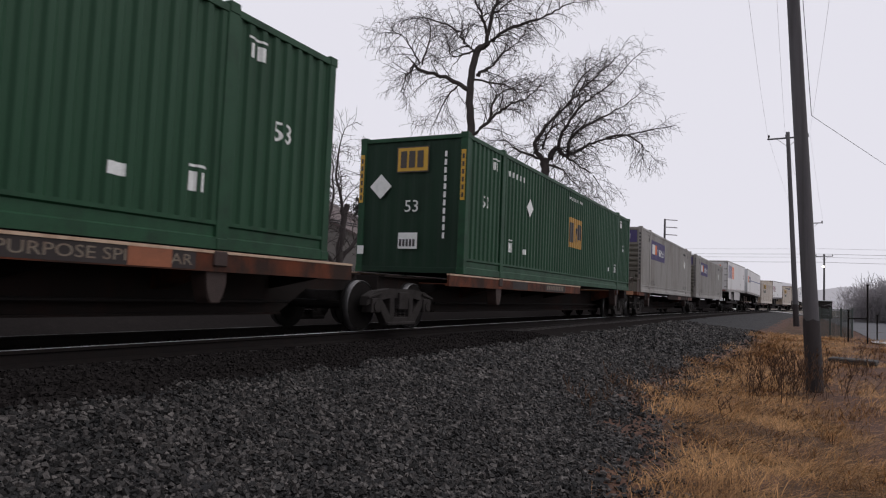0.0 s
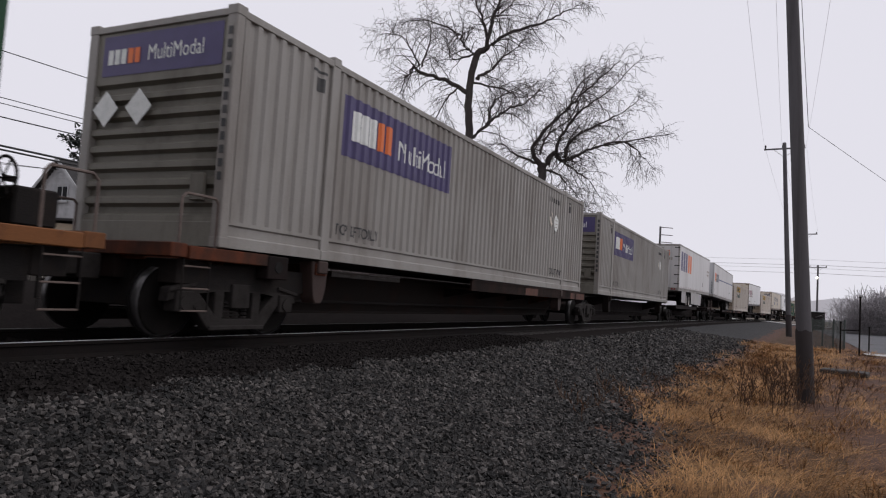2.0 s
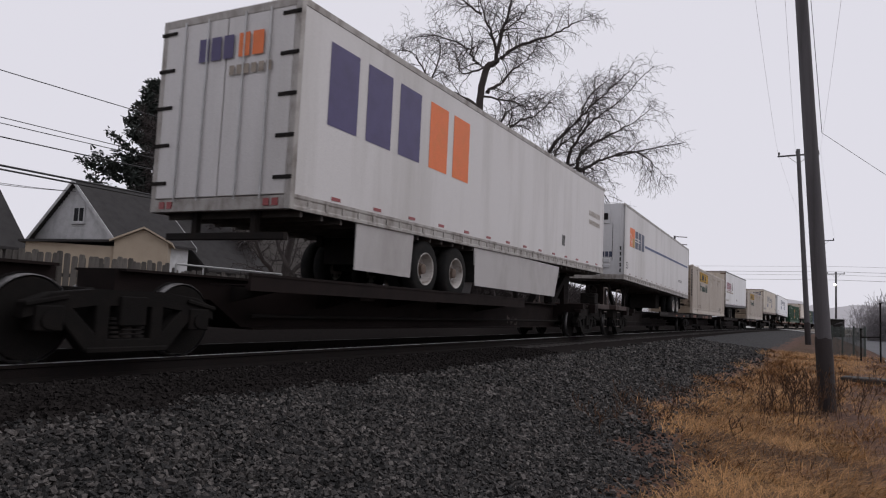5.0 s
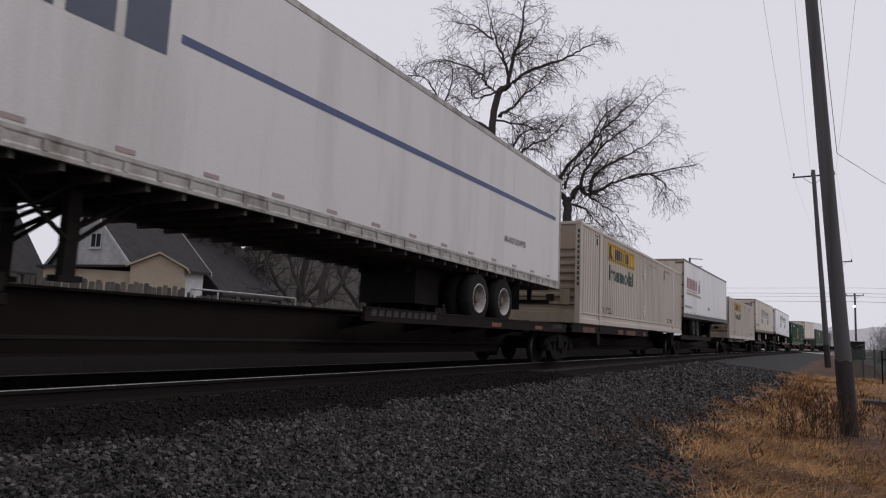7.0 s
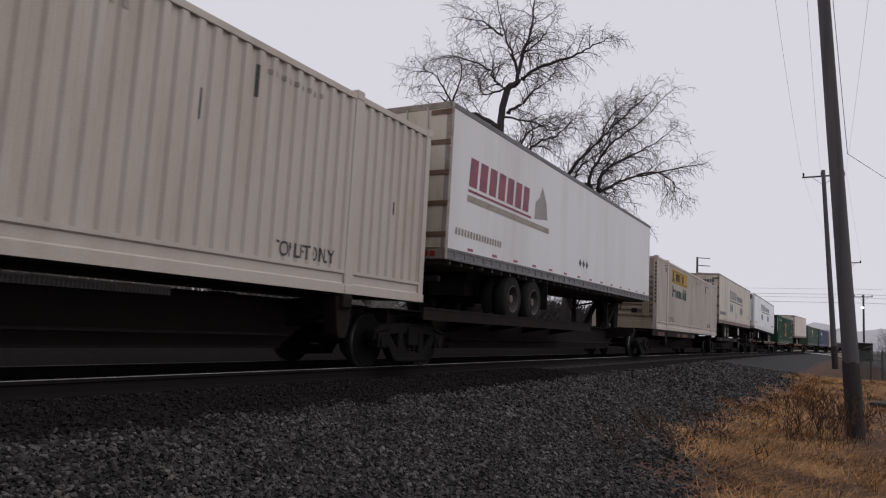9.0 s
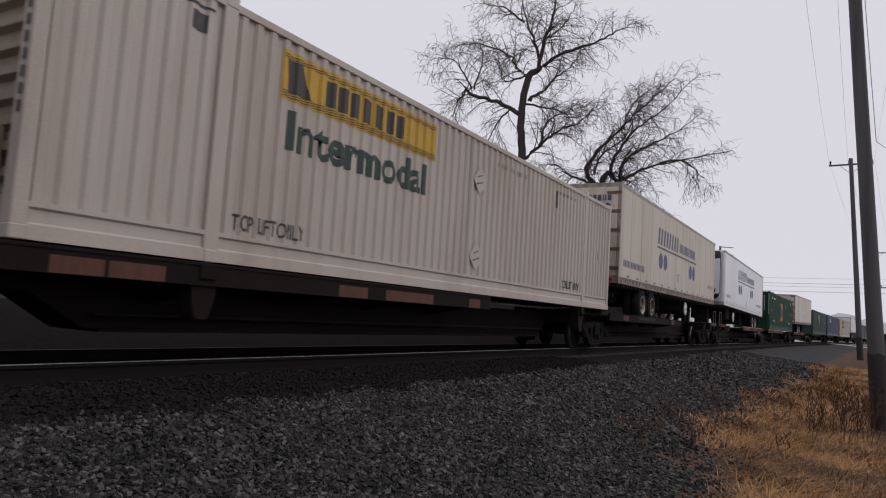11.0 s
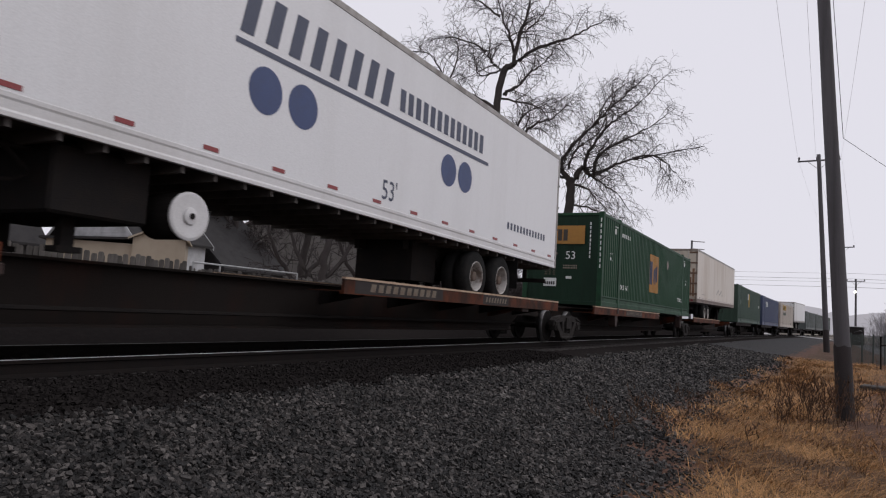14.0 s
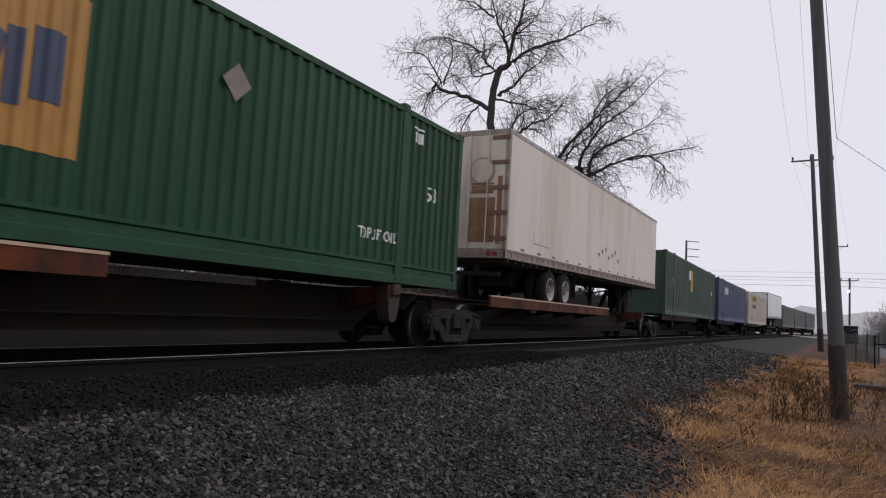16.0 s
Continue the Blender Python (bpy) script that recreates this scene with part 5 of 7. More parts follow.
    on_side(lettering("53", 0.32, 0.26, 0.01), 0.36, 1.43, MARK_BLACK, c, "number", **lay)
    on_side(lettering("AIR-RIDE EQUIPPED", 1.25, 0.16, 0.012), 12.5, 1.55, MARK_BLACK, c, "lettering", **lay)
    for k in range(5):
        on_end(rect(0.055, 0.14), 1.12, 2.1 - k * 0.21, MARK_BLACK, c, "serial_mark", y=-0.004)
    on_end(rect(0.2, 0.22), 0.2, 1.82, LOGO_ORANGE, c, "logo_square", y=-0.004)
    logo_row(c, 3, 0.45, 0.2, 0.42, 1.84, LOGO_SLATE, "", gap=0.2, end=-0.004)
    bm = bmesh.new()
    box(bm, 0.42, 0.74, -0.03, 0.02, 3.1, 3.62)
    part("vent_door", bm, WHITE_NOSE, c, bevel=0.015)
    bm = bmesh.new()
    box(bm, 0.5, 0.66, -0.05, -0.02, 3.25, 3.5)
    part("vent_hood", bm, GRIME, c, bevel=0.01)
    bm = bmesh.new()
    for x, z in ((-0.34, 1.4), (-0.34, 1.62), (-0.34, 1.84), (0.5, 1.42), (0.5, 1.64)):
        one("hose_bracket", WHITE_NOSE, c, (x, x + 0.26, -0.02, 0.01, z, z + 0.13), bevel=0.006)
        one("bracket_edge", GRIME, c, (x - 0.02, x, -0.022, 0.01, z - 0.02, z + 0.14))
    one("hose_connection", GRIME, c, (0.06, 0.4, -0.07, 0.01, 1.34, 1.46), label="oily black hose coupling", bevel=0.01)
    one("hose_plate", GREY, c, (0.02, 0.44, -0.03, 0.01, 1.46, 1.64), bevel=0.008)
    one("lock_rod", GRIME, c, (-0.22, -0.2, -0.012, 0.01, 2.05, 3.0))
    one("door_line", GRIME, c, (0.83, 0.842, -0.006, 0.01, 1.7, 3.1))
    rolling(c, place)
    deckcar(BROWN, brown, "far", (89.2, 106.6), [90.2, 106.6], place, [(1, 88.9)], sign="bars", nose=(1.0, 1))

    # cream container
    def cream(place, front, trucks):
        c = container(CREAM, CREAM, CREAM_END, "cream ribbed container with a yellow sign and green lettering", True)
        intermodal_marks(c)
        rolling(c, place)
        deckcar(BROWN, brown, "near", front, trucks, place)
    cream(107.67, (106.6, 123.9), [123.9])

    # white trailer with crimson logo bars
    place = 124.5
    c = trailer(WHITE, "white trailer with crimson logo bars and a stained door frame", False, 3.3, door=RUSTY_DOOR, rail_mat=DARKRAIL, rim=DARKRIM)
    logo_row(c, 7, 3.1, 0.56, 0.82, 2.28, LOGO_RED, "crimson logo blocks", gap=0.25, lean=0.05, ribbed=False, out=0.004)
    on_side(rect(3.2, 0.05), 0.8, 2.17, LOGO_RED, c, "logo_line", **lay)
    on_side(rect(4.4, 0.13), 0.78, 1.98, STRIP_GREY, c, "logo_stripe", "faded grey stripe", **lay)
    on_side(flat([[(0, 0), (0.85, 0.1), (0.75, 0.5), (0.45, 0.85), (0.3, 0.55), (0.05, 0.4)]]), 4.2, 2.2, GREY, c, "logo_shape", "faded grey logo shape", **lay)
    on_side(bars(17, 2.1, 0.13, 0.35), 0.36, 1.3, STRIP_GREY, c, "small_print", **lay)
    for y in (7.7, 8.0, 8.3):
        on_side(diamond(0.12), y, 1.55, MARK_BLACK, c, "placard", **lay)
    rolling(c, place)
    deckcar(BROWN, brown, "near", (123.9, 141.0), [141.0], place, nose=(15.1, -1))

    cream(142.05, (141.0, 157.9), [157.9])

    # shippers' trailers: a cream-white dry van and a white refrigerated one
    place = 159.1
    c = trailer(WHITE_DULL, "cream-white panelled trailer with blue discs and slate logo bars", False, 3.1, door=RUSTY_DOOR, seams=13, tilt=0.004, tank=10.4, rail_mat=RUSTRAIL, markers=OLDMARK, rim=OLDRIM, b=0.84, t=3.83)
    shippers_marks(c, 4.6)
    on_side(bars(15, 2.45, 0.2, 0.4), 0.5, 1.35, LOGO_SLATE, c, "small_print", **lay)
    on_side(bars(10, 1.3, 0.16, 0.55), 14.3, 1.55, STRIP_GREY, c, "serial_marking", **lay)
    logo_row(c, 6, 0.9, 0.18, 0.15, 3.25, LOGO_SLATE, "", gap=0.3, end=-0.04)
    on_end(bars(5, 0.7, 0.14, 0.3), 0.35, 2.7, LOGO_SLATE, c, "small_print", y=-0.04)
    for x in (0.68, 0.9):
        on_end(disc(0.1), x, 3.08, LOGO_BLUE, c, "logo_disc", y=-0.04)
    on_end(rect(0.36, 0.5), 0.6, 2.05, OCHRE, c, "warning_sign", "orange warning sign", y=-0.04)
    on_end(rect(0.36, 0.08), 0.6, 2.52, MARK_BLACK, c, "warning_sign", y=-0.045)
    rolling(c, place)
    deckcar(BROWN, brown, "near", (157.9, 175.0), [173.6], place, [(-1, 176.1)], sign="bars", nose=(15.1, -1))

    place = 178.2
    c = trailer(CLEAN, "clean white refrigerated trailer with blue discs and slate logo bars", True, 11.35, nose=CLEAN, tank=4.25, tank_long=0.5, rail_ribs=False, length=15.8, rail_mat=WHITE)
    shippers_marks(c, 4.58, 0.15)
    on_side(bars(10, 1.35, 0.19, 0.6), 0.72, 1.42, STRIP_GREY, c, "serial_marking", **lay)
    on_side(bars(13, 2.4, 0.15, 0.45), 12.6, 1.4, LOGO_SLATE, c, "small_print", **lay)
    # cooling unit on the nose
    bm = bmesh.new()
    box(bm, -1.08, 1.08, -0.24, 0.02, 1.52, 3.82)
    unit = part("cooling_unit", bm, BLACKPLASTIC, c, "cooling unit with a black grille over white panels", bevel=0.05)
    panels = (("door_panel", [(-1.06, 1.56), (0.36, 1.5), (0.36, 2.5), (-1.06, 2.42)]), ("side_panel", [(0.44, 1.5), (1.08, 1.56), (1.08, 3.42), (0.72, 3.36), (0.56, 3.0), (0.46, 2.5)]))
    for name, pts in panels:
        bm = bmesh.new()
        prism(bm, pts, "y", -0.31, -0.23)
        part(name, bm, CLEAN, unit, "white moulded panel", bevel=0.02)
    for k in range(9):
        one("grille_slat", BLACKPLASTIC, unit, (-1.0, 0.5, -0.27, -0.235, 2.62 + k * 0.12, 2.66 + k * 0.12))
    one("grille_trim", WHITE, unit, (-0.5, 0.45, -0.27, -0.22, 3.74, 3.8), bevel=0.01)
    for x, z, w, h in ((0.6, 1.62, 0.3, 0.2), (0.64, 1.96, 0.18, 0.16), (-0.25, 1.78, 0.15, 0.15)):
        one("control_panel", BLACKPLASTIC, unit, (x, x + w, -0.325, -0.3, z, z + h), bevel=0.008)
    bm = bmesh.new()
    prism(bm, [(-1.0, 1.5), (1.04, 1.5), (0.92, 1.32), (0.4, 1.24), (0.3, 1.0), (-0.8, 1.0), (-0.9, 1.3)], "y", -0.27, 0.02)
    part("unit_base", bm, GRIME, unit, "dark lower guard")
    for s_ in (1, -1):
        bm = bmesh.new()
        lathe(bm, [(0.12, 1.12), (0.135, 1.14), (0.135, 3.45), (0.128, 3.46), (0.135, 3.47), (0.135, 3.74), (0.1, 3.78)], (s_ * (HALF - 0.12), 0.13, 0), "z", 16)
        part("corner_fairing", bm, CLEAN, c, "rounded white corner fairing", smooth=False)
    # plain block added to fill the dark mass under the floor
    one("pallet_box", GRIME, c, (-0.95, 0.95, 2.75, 3.85, 0.28, 0.95), label="black block added under the floor", bevel=0.03)
    one("battery_box", WHITE_NOSE, c, (-0.95, -0.75, -0.3, -0.1, 1.0, 1.32), bevel=0.02)
    rolling(c, place, 15.8)
    deckcar(ORANGE, orange, "far", (177.1, 195.8), [178.2, 195.8], place, [(1, 177.25)], sign="bars", nose=(1.0, 1))

    # green container, dirty white trailer, then the rest of the train round the bend
    c = container(GREEN, GREEN_TRIM, GREEN_END, "dark green ribbed container with a large orange-yellow sign", False)
    green_marks(c, True)
    green_end(c, True)
    rolling(c, 198.28)
    deckcar(ORANGE, orange, "near", (195.8, 214.95), [214.95], 198.28, sign="ALL PURPOSE SPINE CAR")

    place = 216.7
    c = trailer(STAINED, "dirty white trailer with rust-stained doors", False, 3.2, door=RUSTY_DOOR, seams=0, markers=OLDMARK, rail_mat=RUSTRAIL)
    rust = surface("brown_rust_stain", (0.2, 0.1, 0.05), 0.8, dark=(0.34, 0.22, 0.14), amount=0.7, scale=2.5, bump=0.1)
    for x, z, w, h in ((0.38, 1.15, 0.62, 1.0), (-0.5, 1.12, 0.4, 0.8), (1.04, 1.12, 0.12, 1.5), (0.4, 2.24, 0.56, 0.04), (0.4, 2.44, 0.56, 0.04)):
        on_end(rect(w, h), x, z, rust, c, "rust_stain", "brown rust stain on the door", y=-0.008)
    for k in range(7):
        on_side(diamond(0.1), 7.4 + k * 0.4, 1.6 + 0.12 * (k % 3), MARK_BLACK, c, "placard", **lay)
    on_side(rect(1.2, 0.03), 1.7, 1.3, STRIP_GREY, c, "panel_outline", **lay)
    on_side(bars(2, 1.2, 0.3, 0.97), 1.7, 1.3, STRIP_GREY, c, "panel_outline", **lay)
    on_end(disc(0.3), 0.66, 2.75, STRIP_GREY, c, "faded_emblem", y=-0.036)
    on_end(disc(0.26), 0.66, 2.75, RUSTY_DOOR, c, "faded_emblem", y=-0.04)
    on_end(rect(0.5, 0.12), 0.43, 2.3, rust, c, "sign_plate", y=-0.04)
    rolling(c, place)
    deckcar(ORANGE, orange, "near", (214.95, 233.9), [233.9], place, nose=(15.1, -1))

    # paler than GREEN: the distance haze is mixed into this paint
    faded = surface("haze_pale_green_paint", (0.028, 0.06, 0.04), 0.6, dark=(0.02, 0.04, 0.028), amount=0.6, scale=1.4, streak=0.25)
    c = container(faded, faded, faded, "green ribbed container, haze in its paler colour, with small pale marks", False)
    on_side(rect(0.5, 1.1), 6.9, 1.35, LEMON, c, "sign", "small faded yellow sign")
    on_side(rect(0.45, 0.5), 6.3, 1.95, MARK_WHITE, c, "patch")
    for y in (1.6, 14.5):
        on_side(lettering("53", 0.36, 0.26, 0.003), y, 1.47, MARK_WHITE, c, "number")
    rolling(c, 235.2)
    deckcar(BROWN, brown, "near", (233.9, 252.4), [252.4], 235.2)
    c = container(BLUE, BLUE, BLUE, "dark blue ribbed container", False)
    logo_row(c, 4, 1.8, 0.5, 3.0, 1.9, MARK_WHITE, "", gap=0.3, lean=0.0, ribbed=True, out=0.01)
    rolling(c, 253.4)
    deckcar(BROWN, brown, "near", (252.4, 270.6), [269.4], 253.4, [(-1, 270.4)])
    cream(271.9, (271.0, 288.6), [272.2, 288.6])
    place = 289.6
    c = trailer(WHITE, "plain white trailer far back in the train", False, 3.2, markers=STRIP_GREY)
    rolling(c, place)
    deckcar(BROWN, brown, "near", (288.6, 306.4), [306.4], place, nose=(15.1, -1))
    for k, place in enumerate((307.6, 325.2, 342.8)):
        c = container(DARKBOX, DARKBOX, DARKBOX, "dull grey-green ribbed container far back", False)
        rolling(c, place)
        deckcar(BROWN, brown, "near", (place - 1.2, place + 16.4), [place + 16.4], place)


build_train()

# ---- the line side: stones, grass, weeds ----


def scatter_stones(name, patches, material, label, keep):
    """Broken angular stones on the bank: (u from, u to, y from, y to, spacing, size); keep(u, y, roll) thins them out."""
    rng = np.random.default_rng(4)
    corners = np.array([(x, y, z) for x in (-1, 1) for y in (-1, 1) for z in (-1, 1)], float)
    faces = np.array([(0, 1, 3), (0, 3, 2), (4, 6, 7), (4, 7, 5), (0, 4, 5), (0, 5, 1), (2, 3, 7), (2, 7, 6), (0, 2, 6), (0, 6, 4), (1, 5, 7), (1, 7, 3)])
    allv, allf, base = [], [], 0
    for u0, u1, y0, y1, gap, size in patches:
        us, ys = np.meshgrid(np.arange(u0, u1, gap), np.arange(y0, y1, gap))
        us = us.ravel() + rng.uniform(-0.5, 0.5, us.size) * gap
        ys = ys.ravel() + rng.uniform(-0.5, 0.5, ys.size) * gap
        for u, y in zip(us, ys):
            if not keep(u, y, rng.random()):
                continue
            x = centre_x(y) + u
            r = size * (0.5 + 0.85 * rng.random() ** 1.5)
            q = corners * rng.uniform(0.35, 1.0, (8, 3)) * (r * np.array([1.25, 0.9, 0.75]))
            turn = np.array(Euler((rng.normal(0, 0.6), rng.normal(0, 0.6), rng.uniform(0, 6.28))).to_matrix())
            allv.append(q @ turn.T + (x, y, ground_z(x, y) + r * rng.uniform(-0.1, 0.9)))
            allf.append(faces + base)
            base += 8
    v, f = np.concatenate(allv), np.concatenate(allf)
    ob = mesh_part(name, v.tolist(), f.tolist(), material)
    return tagged(ob, label, "ballast", kind="stuff")


def clean_stone(u, y, roll):
    """Grey stone from the sooty strip to the ragged edge of the grass."""
    inner = 2.2 + 0.25 * noise.noise((y * 1.3, 1, 7)) + 0.25 * roll
    outer = grass_edge(y) - 0.5 + 0.35 * noise.noise((y * 0.9, 5, 4)) + 0.3 * noise.noise((y * 3, u * 3, 4)) + 1.3 * (roll - 0.45) ** 3 * 8
    return inner < u < outer


def sooty_stone(u, y, roll):
    return u < 2.25 + 0.25 * noise.noise((y * 1.3, 1, 7)) + 0.3 * roll


scatter_stones("ballast_stones", [(2.0, 6.6, -9.0, 1.2, 0.085, 0.044), (2.0, 6.9, 1.2, 9.0, 0.031, 0.0205), (2.0, 6.2, 9.0, 18.0, 0.046, 0.028), (2.0, 6.0, 18.0, 36.0, 0.09, 0.04)], STONE, "loose grey crushed stone ballast on the bank", clean_stone)
scatter_stones("sooty_stones", [(0.95, 2.7, -9.0, 0.0, 0.085, 0.042), (0.95, 2.7, 0.0, 16.0, 0.045, 0.021), (-1.7, 0.6, -9.0, 14.0, 0.11, 0.042)], SOOT_SHADE, "black brake-dusted ballast round the ties", sooty_stone)


def blades(name, rows, material, label, category, z_of=ground_z):
    """Blades or stalks as thin bent strips: (x, y, height, width, lean, heading)."""
    verts, faces = [], []
    for x, y, h, w, lean, head in rows:
        z = z_of(x, y)
        dx, dy = math.cos(head), math.sin(head)
        sx, sy = -dy * w, dx * w
        b = len(verts)
        for k, (up, out, th) in enumerate(((0, 0, 1), (0.55, 0.35, 0.8), (1.0, 1.0, 0.15))):
            cx, cy, cz = x + dx * lean * out, y + dy * lean * out, z - 0.02 + h * up
            verts += [(cx - sx * th, cy - sy * th, cz), (cx + sx * th, cy + sy * th, cz)]
        faces += [(b, b + 1, b + 3, b + 2), (b + 2, b + 3, b + 5, b + 4)]
    return tagged(mesh_part(name, verts, faces, material), label, category, kind="stuff")


def grass_rows():
    r, rows = random.Random(11), []
    for n in range(15000):
        y = 2.2 + 34 * r.random() ** 1.7 if n < 12600 else r.uniform(-6.0, 2.2)
        edge = grass_edge(y) + 0.05
        wide = 3.4 + 0.05 * y
        u = edge - 0.55 + wide * r.random() ** 1.25
        x = centre_x(y) + u
        thick = noise.noise((x * 1.1, y * 0.6, 2)) + 0.5 * noise.noise((x * 2.9, y * 2.1, 8))
        far = (u - edge) / wide
        if thick < -0.62 + 1.3 * max(0, far - 0.38) + 0.9 * max(0.0, 0.1 - far) * 4:
            continue
        sparse = far > 0.55 or far < 0.02
        tall = 0.05 + 0.13 * r.random() ** 1.8 + 0.14 * max(0, thick)
        comb = 3.5 * noise.noise((x * 0.9, y * 0.9, 6)) + r.uniform(-0.9, 0.9)
        for _ in range(5 if sparse else 12):
            head = comb + r.gauss(0, 0.9)
            rows.append((x + r.gauss(0, 0.1), y + r.gauss(0, 0.1), tall * r.uniform(0.08, 1.1), 0.0019 + 0.00017 * y, r.uniform(0.06, 0.46), head))
    return rows


blades("dry_grass", grass_rows(), BLADE, "golden dry matted grass along the bank", "grass")


def weed_patch():
    """Dead dock and thistle stalks: stiff stems with side shoots and seed heads."""
    r = random.Random(5)
    verts, faces = [], []

    def stick(a, b, w0, w1):
        a, b = Vector(a), Vector(b)
        d = (b - a).normalized()
        p = d.orthogonal().normalized()
        q = d.cross(p)
        n = len(verts)
        for c, w in ((a, w0), (b, w1)):
            for k in range(3):
                t = 2.094 * k
                verts.append(tuple(c + (p * math.cos(t) + q * math.sin(t)) * w))
        faces.extend([(n + k, n + (k + 1) % 3, n + 3 + (k + 1) % 3, n + 3 + k) for k in range(3)])

    spots = [(r.gauss(0.0, 0.42), r.gauss(14.3, 0.7), 0.95) for _ in range(62)] + [(r.uniform(-1.6, 0.6), r.uniform(8, 20), 0.8) for _ in range(18)] + [(r.gauss(-2.1, 0.35), r.gauss(11.5, 1.6), 0.3) for _ in range(22)] + [(r.uniform(0.6, 2.6), r.uniform(15, 30), 0.8) for _ in range(22)]
    for x, y, k in spots:
        h = r.uniform(0.3, 0.85) * k
        base = Vector((x, y, ground_z(x, y) - 0.03))
        tip = base + Vector((r.gauss(0, 0.12), r.gauss(0, 0.12), h))
        stick(base, tip, 0.0055, 0.003)
        for k in range(r.randint(3, 8)):
            f = r.uniform(0.35, 1)
            p = base.lerp(tip, f)
            e = p + Vector((r.gauss(0, 0.1), r.gauss(0, 0.1), r.uniform(0.05, 0.2)))
            stick(p, e, 0.004, 0.002)
            for j in range(2):
                s = p.lerp(e, r.uniform(0.5, 1))
                stick(s, s + Vector((r.gauss(0, 0.02), r.gauss(0, 0.02), 0.05)), 0.008, 0.003)
    tagged(mesh_part("dead_weeds", verts, faces, WEED), "dark dead weed stalks with seed heads round the pole", "weeds", kind="stuff")


weed_patch()

# ---- poles and wires ----


def utility_pole(base, top, r0, r1, label, arm=None, arm_z=0.0):
    pole = tagged(new("utility_pole"), label, "utility pole", group="utility poles")
    a, b = Vector(base), Vector(top)
    bm = bmesh.new()
    n = 10
    rings = []
    for i in range(n + 1):
        c = a.lerp(b, i / n)
        r = r0 + (r1 - r0) * i / n
        rings.append([bm.verts.new(c + Vector((r * math.cos(k * 0.449) * (1 + 0.04 * noise.noise((k, i * 0.7, 1))), r * math.sin(k * 0.449), 0))) for k in range(14)])
    for p, q in zip(rings, rings[1:]):
        for k in range(14):
            bm.faces.new((p[k], p[(k + 1) % 14], q[(k + 1) % 14], q[k]))
    bm.faces.new(rings[-1])
    part("pole_shaft", bm, POLEWOOD, pole, smooth=True)
    # sleeve over the lowest 1.45 m, darker than the shaft
    bm = bmesh.new()
    foot = a.lerp(b, 1.45 / (b - a).length)
    rings = [[bm.verts.new(a.lerp(foot, i / 6) + Vector((q * math.cos(k * 0.449), q * math.sin(k * 0.449), 0.09 * noise.noise((k * 1.3, i, 5)) if i == 6 else 0))) for k in range(14)] for i, q in enumerate([r0 * 1.07 - (r0 - r1) * 0.02 * j for j in range(7)])]
    for p, q in zip(rings, rings[1:]):
        for k in range(14):
            bm.faces.new((p[k], p[(k + 1) % 14], q[(k + 1) % 14], q[k]))
    part("pole_butt", bm, POLEBUTT, pole, "dark foot of the pole", smooth=True)
    if arm:
        c = a.lerp(b, (arm_z - a.z) / (b.z - a.z))
        bm = bmesh.new()
        rod(bm, c + Vector((-arm, 0.16, -0.03)), c + Vector((arm, 0.16, 0.03)), 0.055, 4)
        bar = part("cross_arm", bm, POLEWOOD, pole)
        for x in (-arm * 0.93, -0.1, arm * 0.93):
            bm = bmesh.new()
            lathe(bm, [(0.02, 0.03), (0.06, 0.08), (0.045, 0.13), (0.07, 0.17), (0.03, 0.26)], c + Vector((x, 0.16, 0)), "z", 10)
            part("insulator", bm, TRUCK, bar)
        for s in (-1, 1):
            bm = bmesh.new()
            rod(bm, c + Vector((s * arm * 0.55, 0.16, -0.02)), c + Vector((0, 0.1, -0.6)), 0.018)
            part("arm_brace", bm, PIPE, bar)
    return pole


utility_pole((0.435, 15.0, -0.1), (-0.225, 15.0, 11.6), 0.142, 0.1, "weathered grey wooden utility pole leaning in dead weeds", arm=1.2, arm_z=11.1)
utility_pole((0.35, 50.0, 0.3), (-0.25, 50.0, 12.9), 0.17, 0.115, "thin wooden utility pole with a cross arm", arm=1.22, arm_z=12.55)
utility_pole((2.3, 84.0, 0.3), (1.9, 84.0, 11.0), 0.16, 0.1, "distant wooden utility pole", arm=1.1, arm_z=10.6)
utility_pole((-13.0, 83.0, 0.4), (-13.0, 83.0, 11.1), 0.14, 0.11, "distant wooden pole with short steps", arm=None)
pole_steps = tagged(new("line_pole"), "distant pole top with four short cross arms", "utility pole")
for k in range(3):
    bm = bmesh.new()
    rod(bm, (-12.95, 82.9, 11.0 - 0.85 * k), (-11.6, 82.9, 10.9 - 0.85 * k), 0.05, 4)
    # arm takes the same haze-paled colour
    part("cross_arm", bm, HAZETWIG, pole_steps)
lamp_pole = utility_pole((4.2, 112.0, 0.3), (4.2, 112.0, 9.2), 0.15, 0.11, "street lamp pole with a lit lamp", arm=1.1, arm_z=8.9)
bm = bmesh.new()
rod(bm, (4.2, 111.9, 7.5), (4.0, 111.0, 7.6), 0.04)
part("lamp_bracket", bm, PIPE, lamp_pole)
bm = bmesh.new()
bmesh.ops.create_uvsphere(bm, u_segments=14, v_segments=10, radius=0.17, matrix=Matrix.Translation((4.05, 110.9, 7.35)))
part("lamp_globe", bm, LAMP_ON, lamp_pole, "glowing pale yellow lamp", smooth=True)


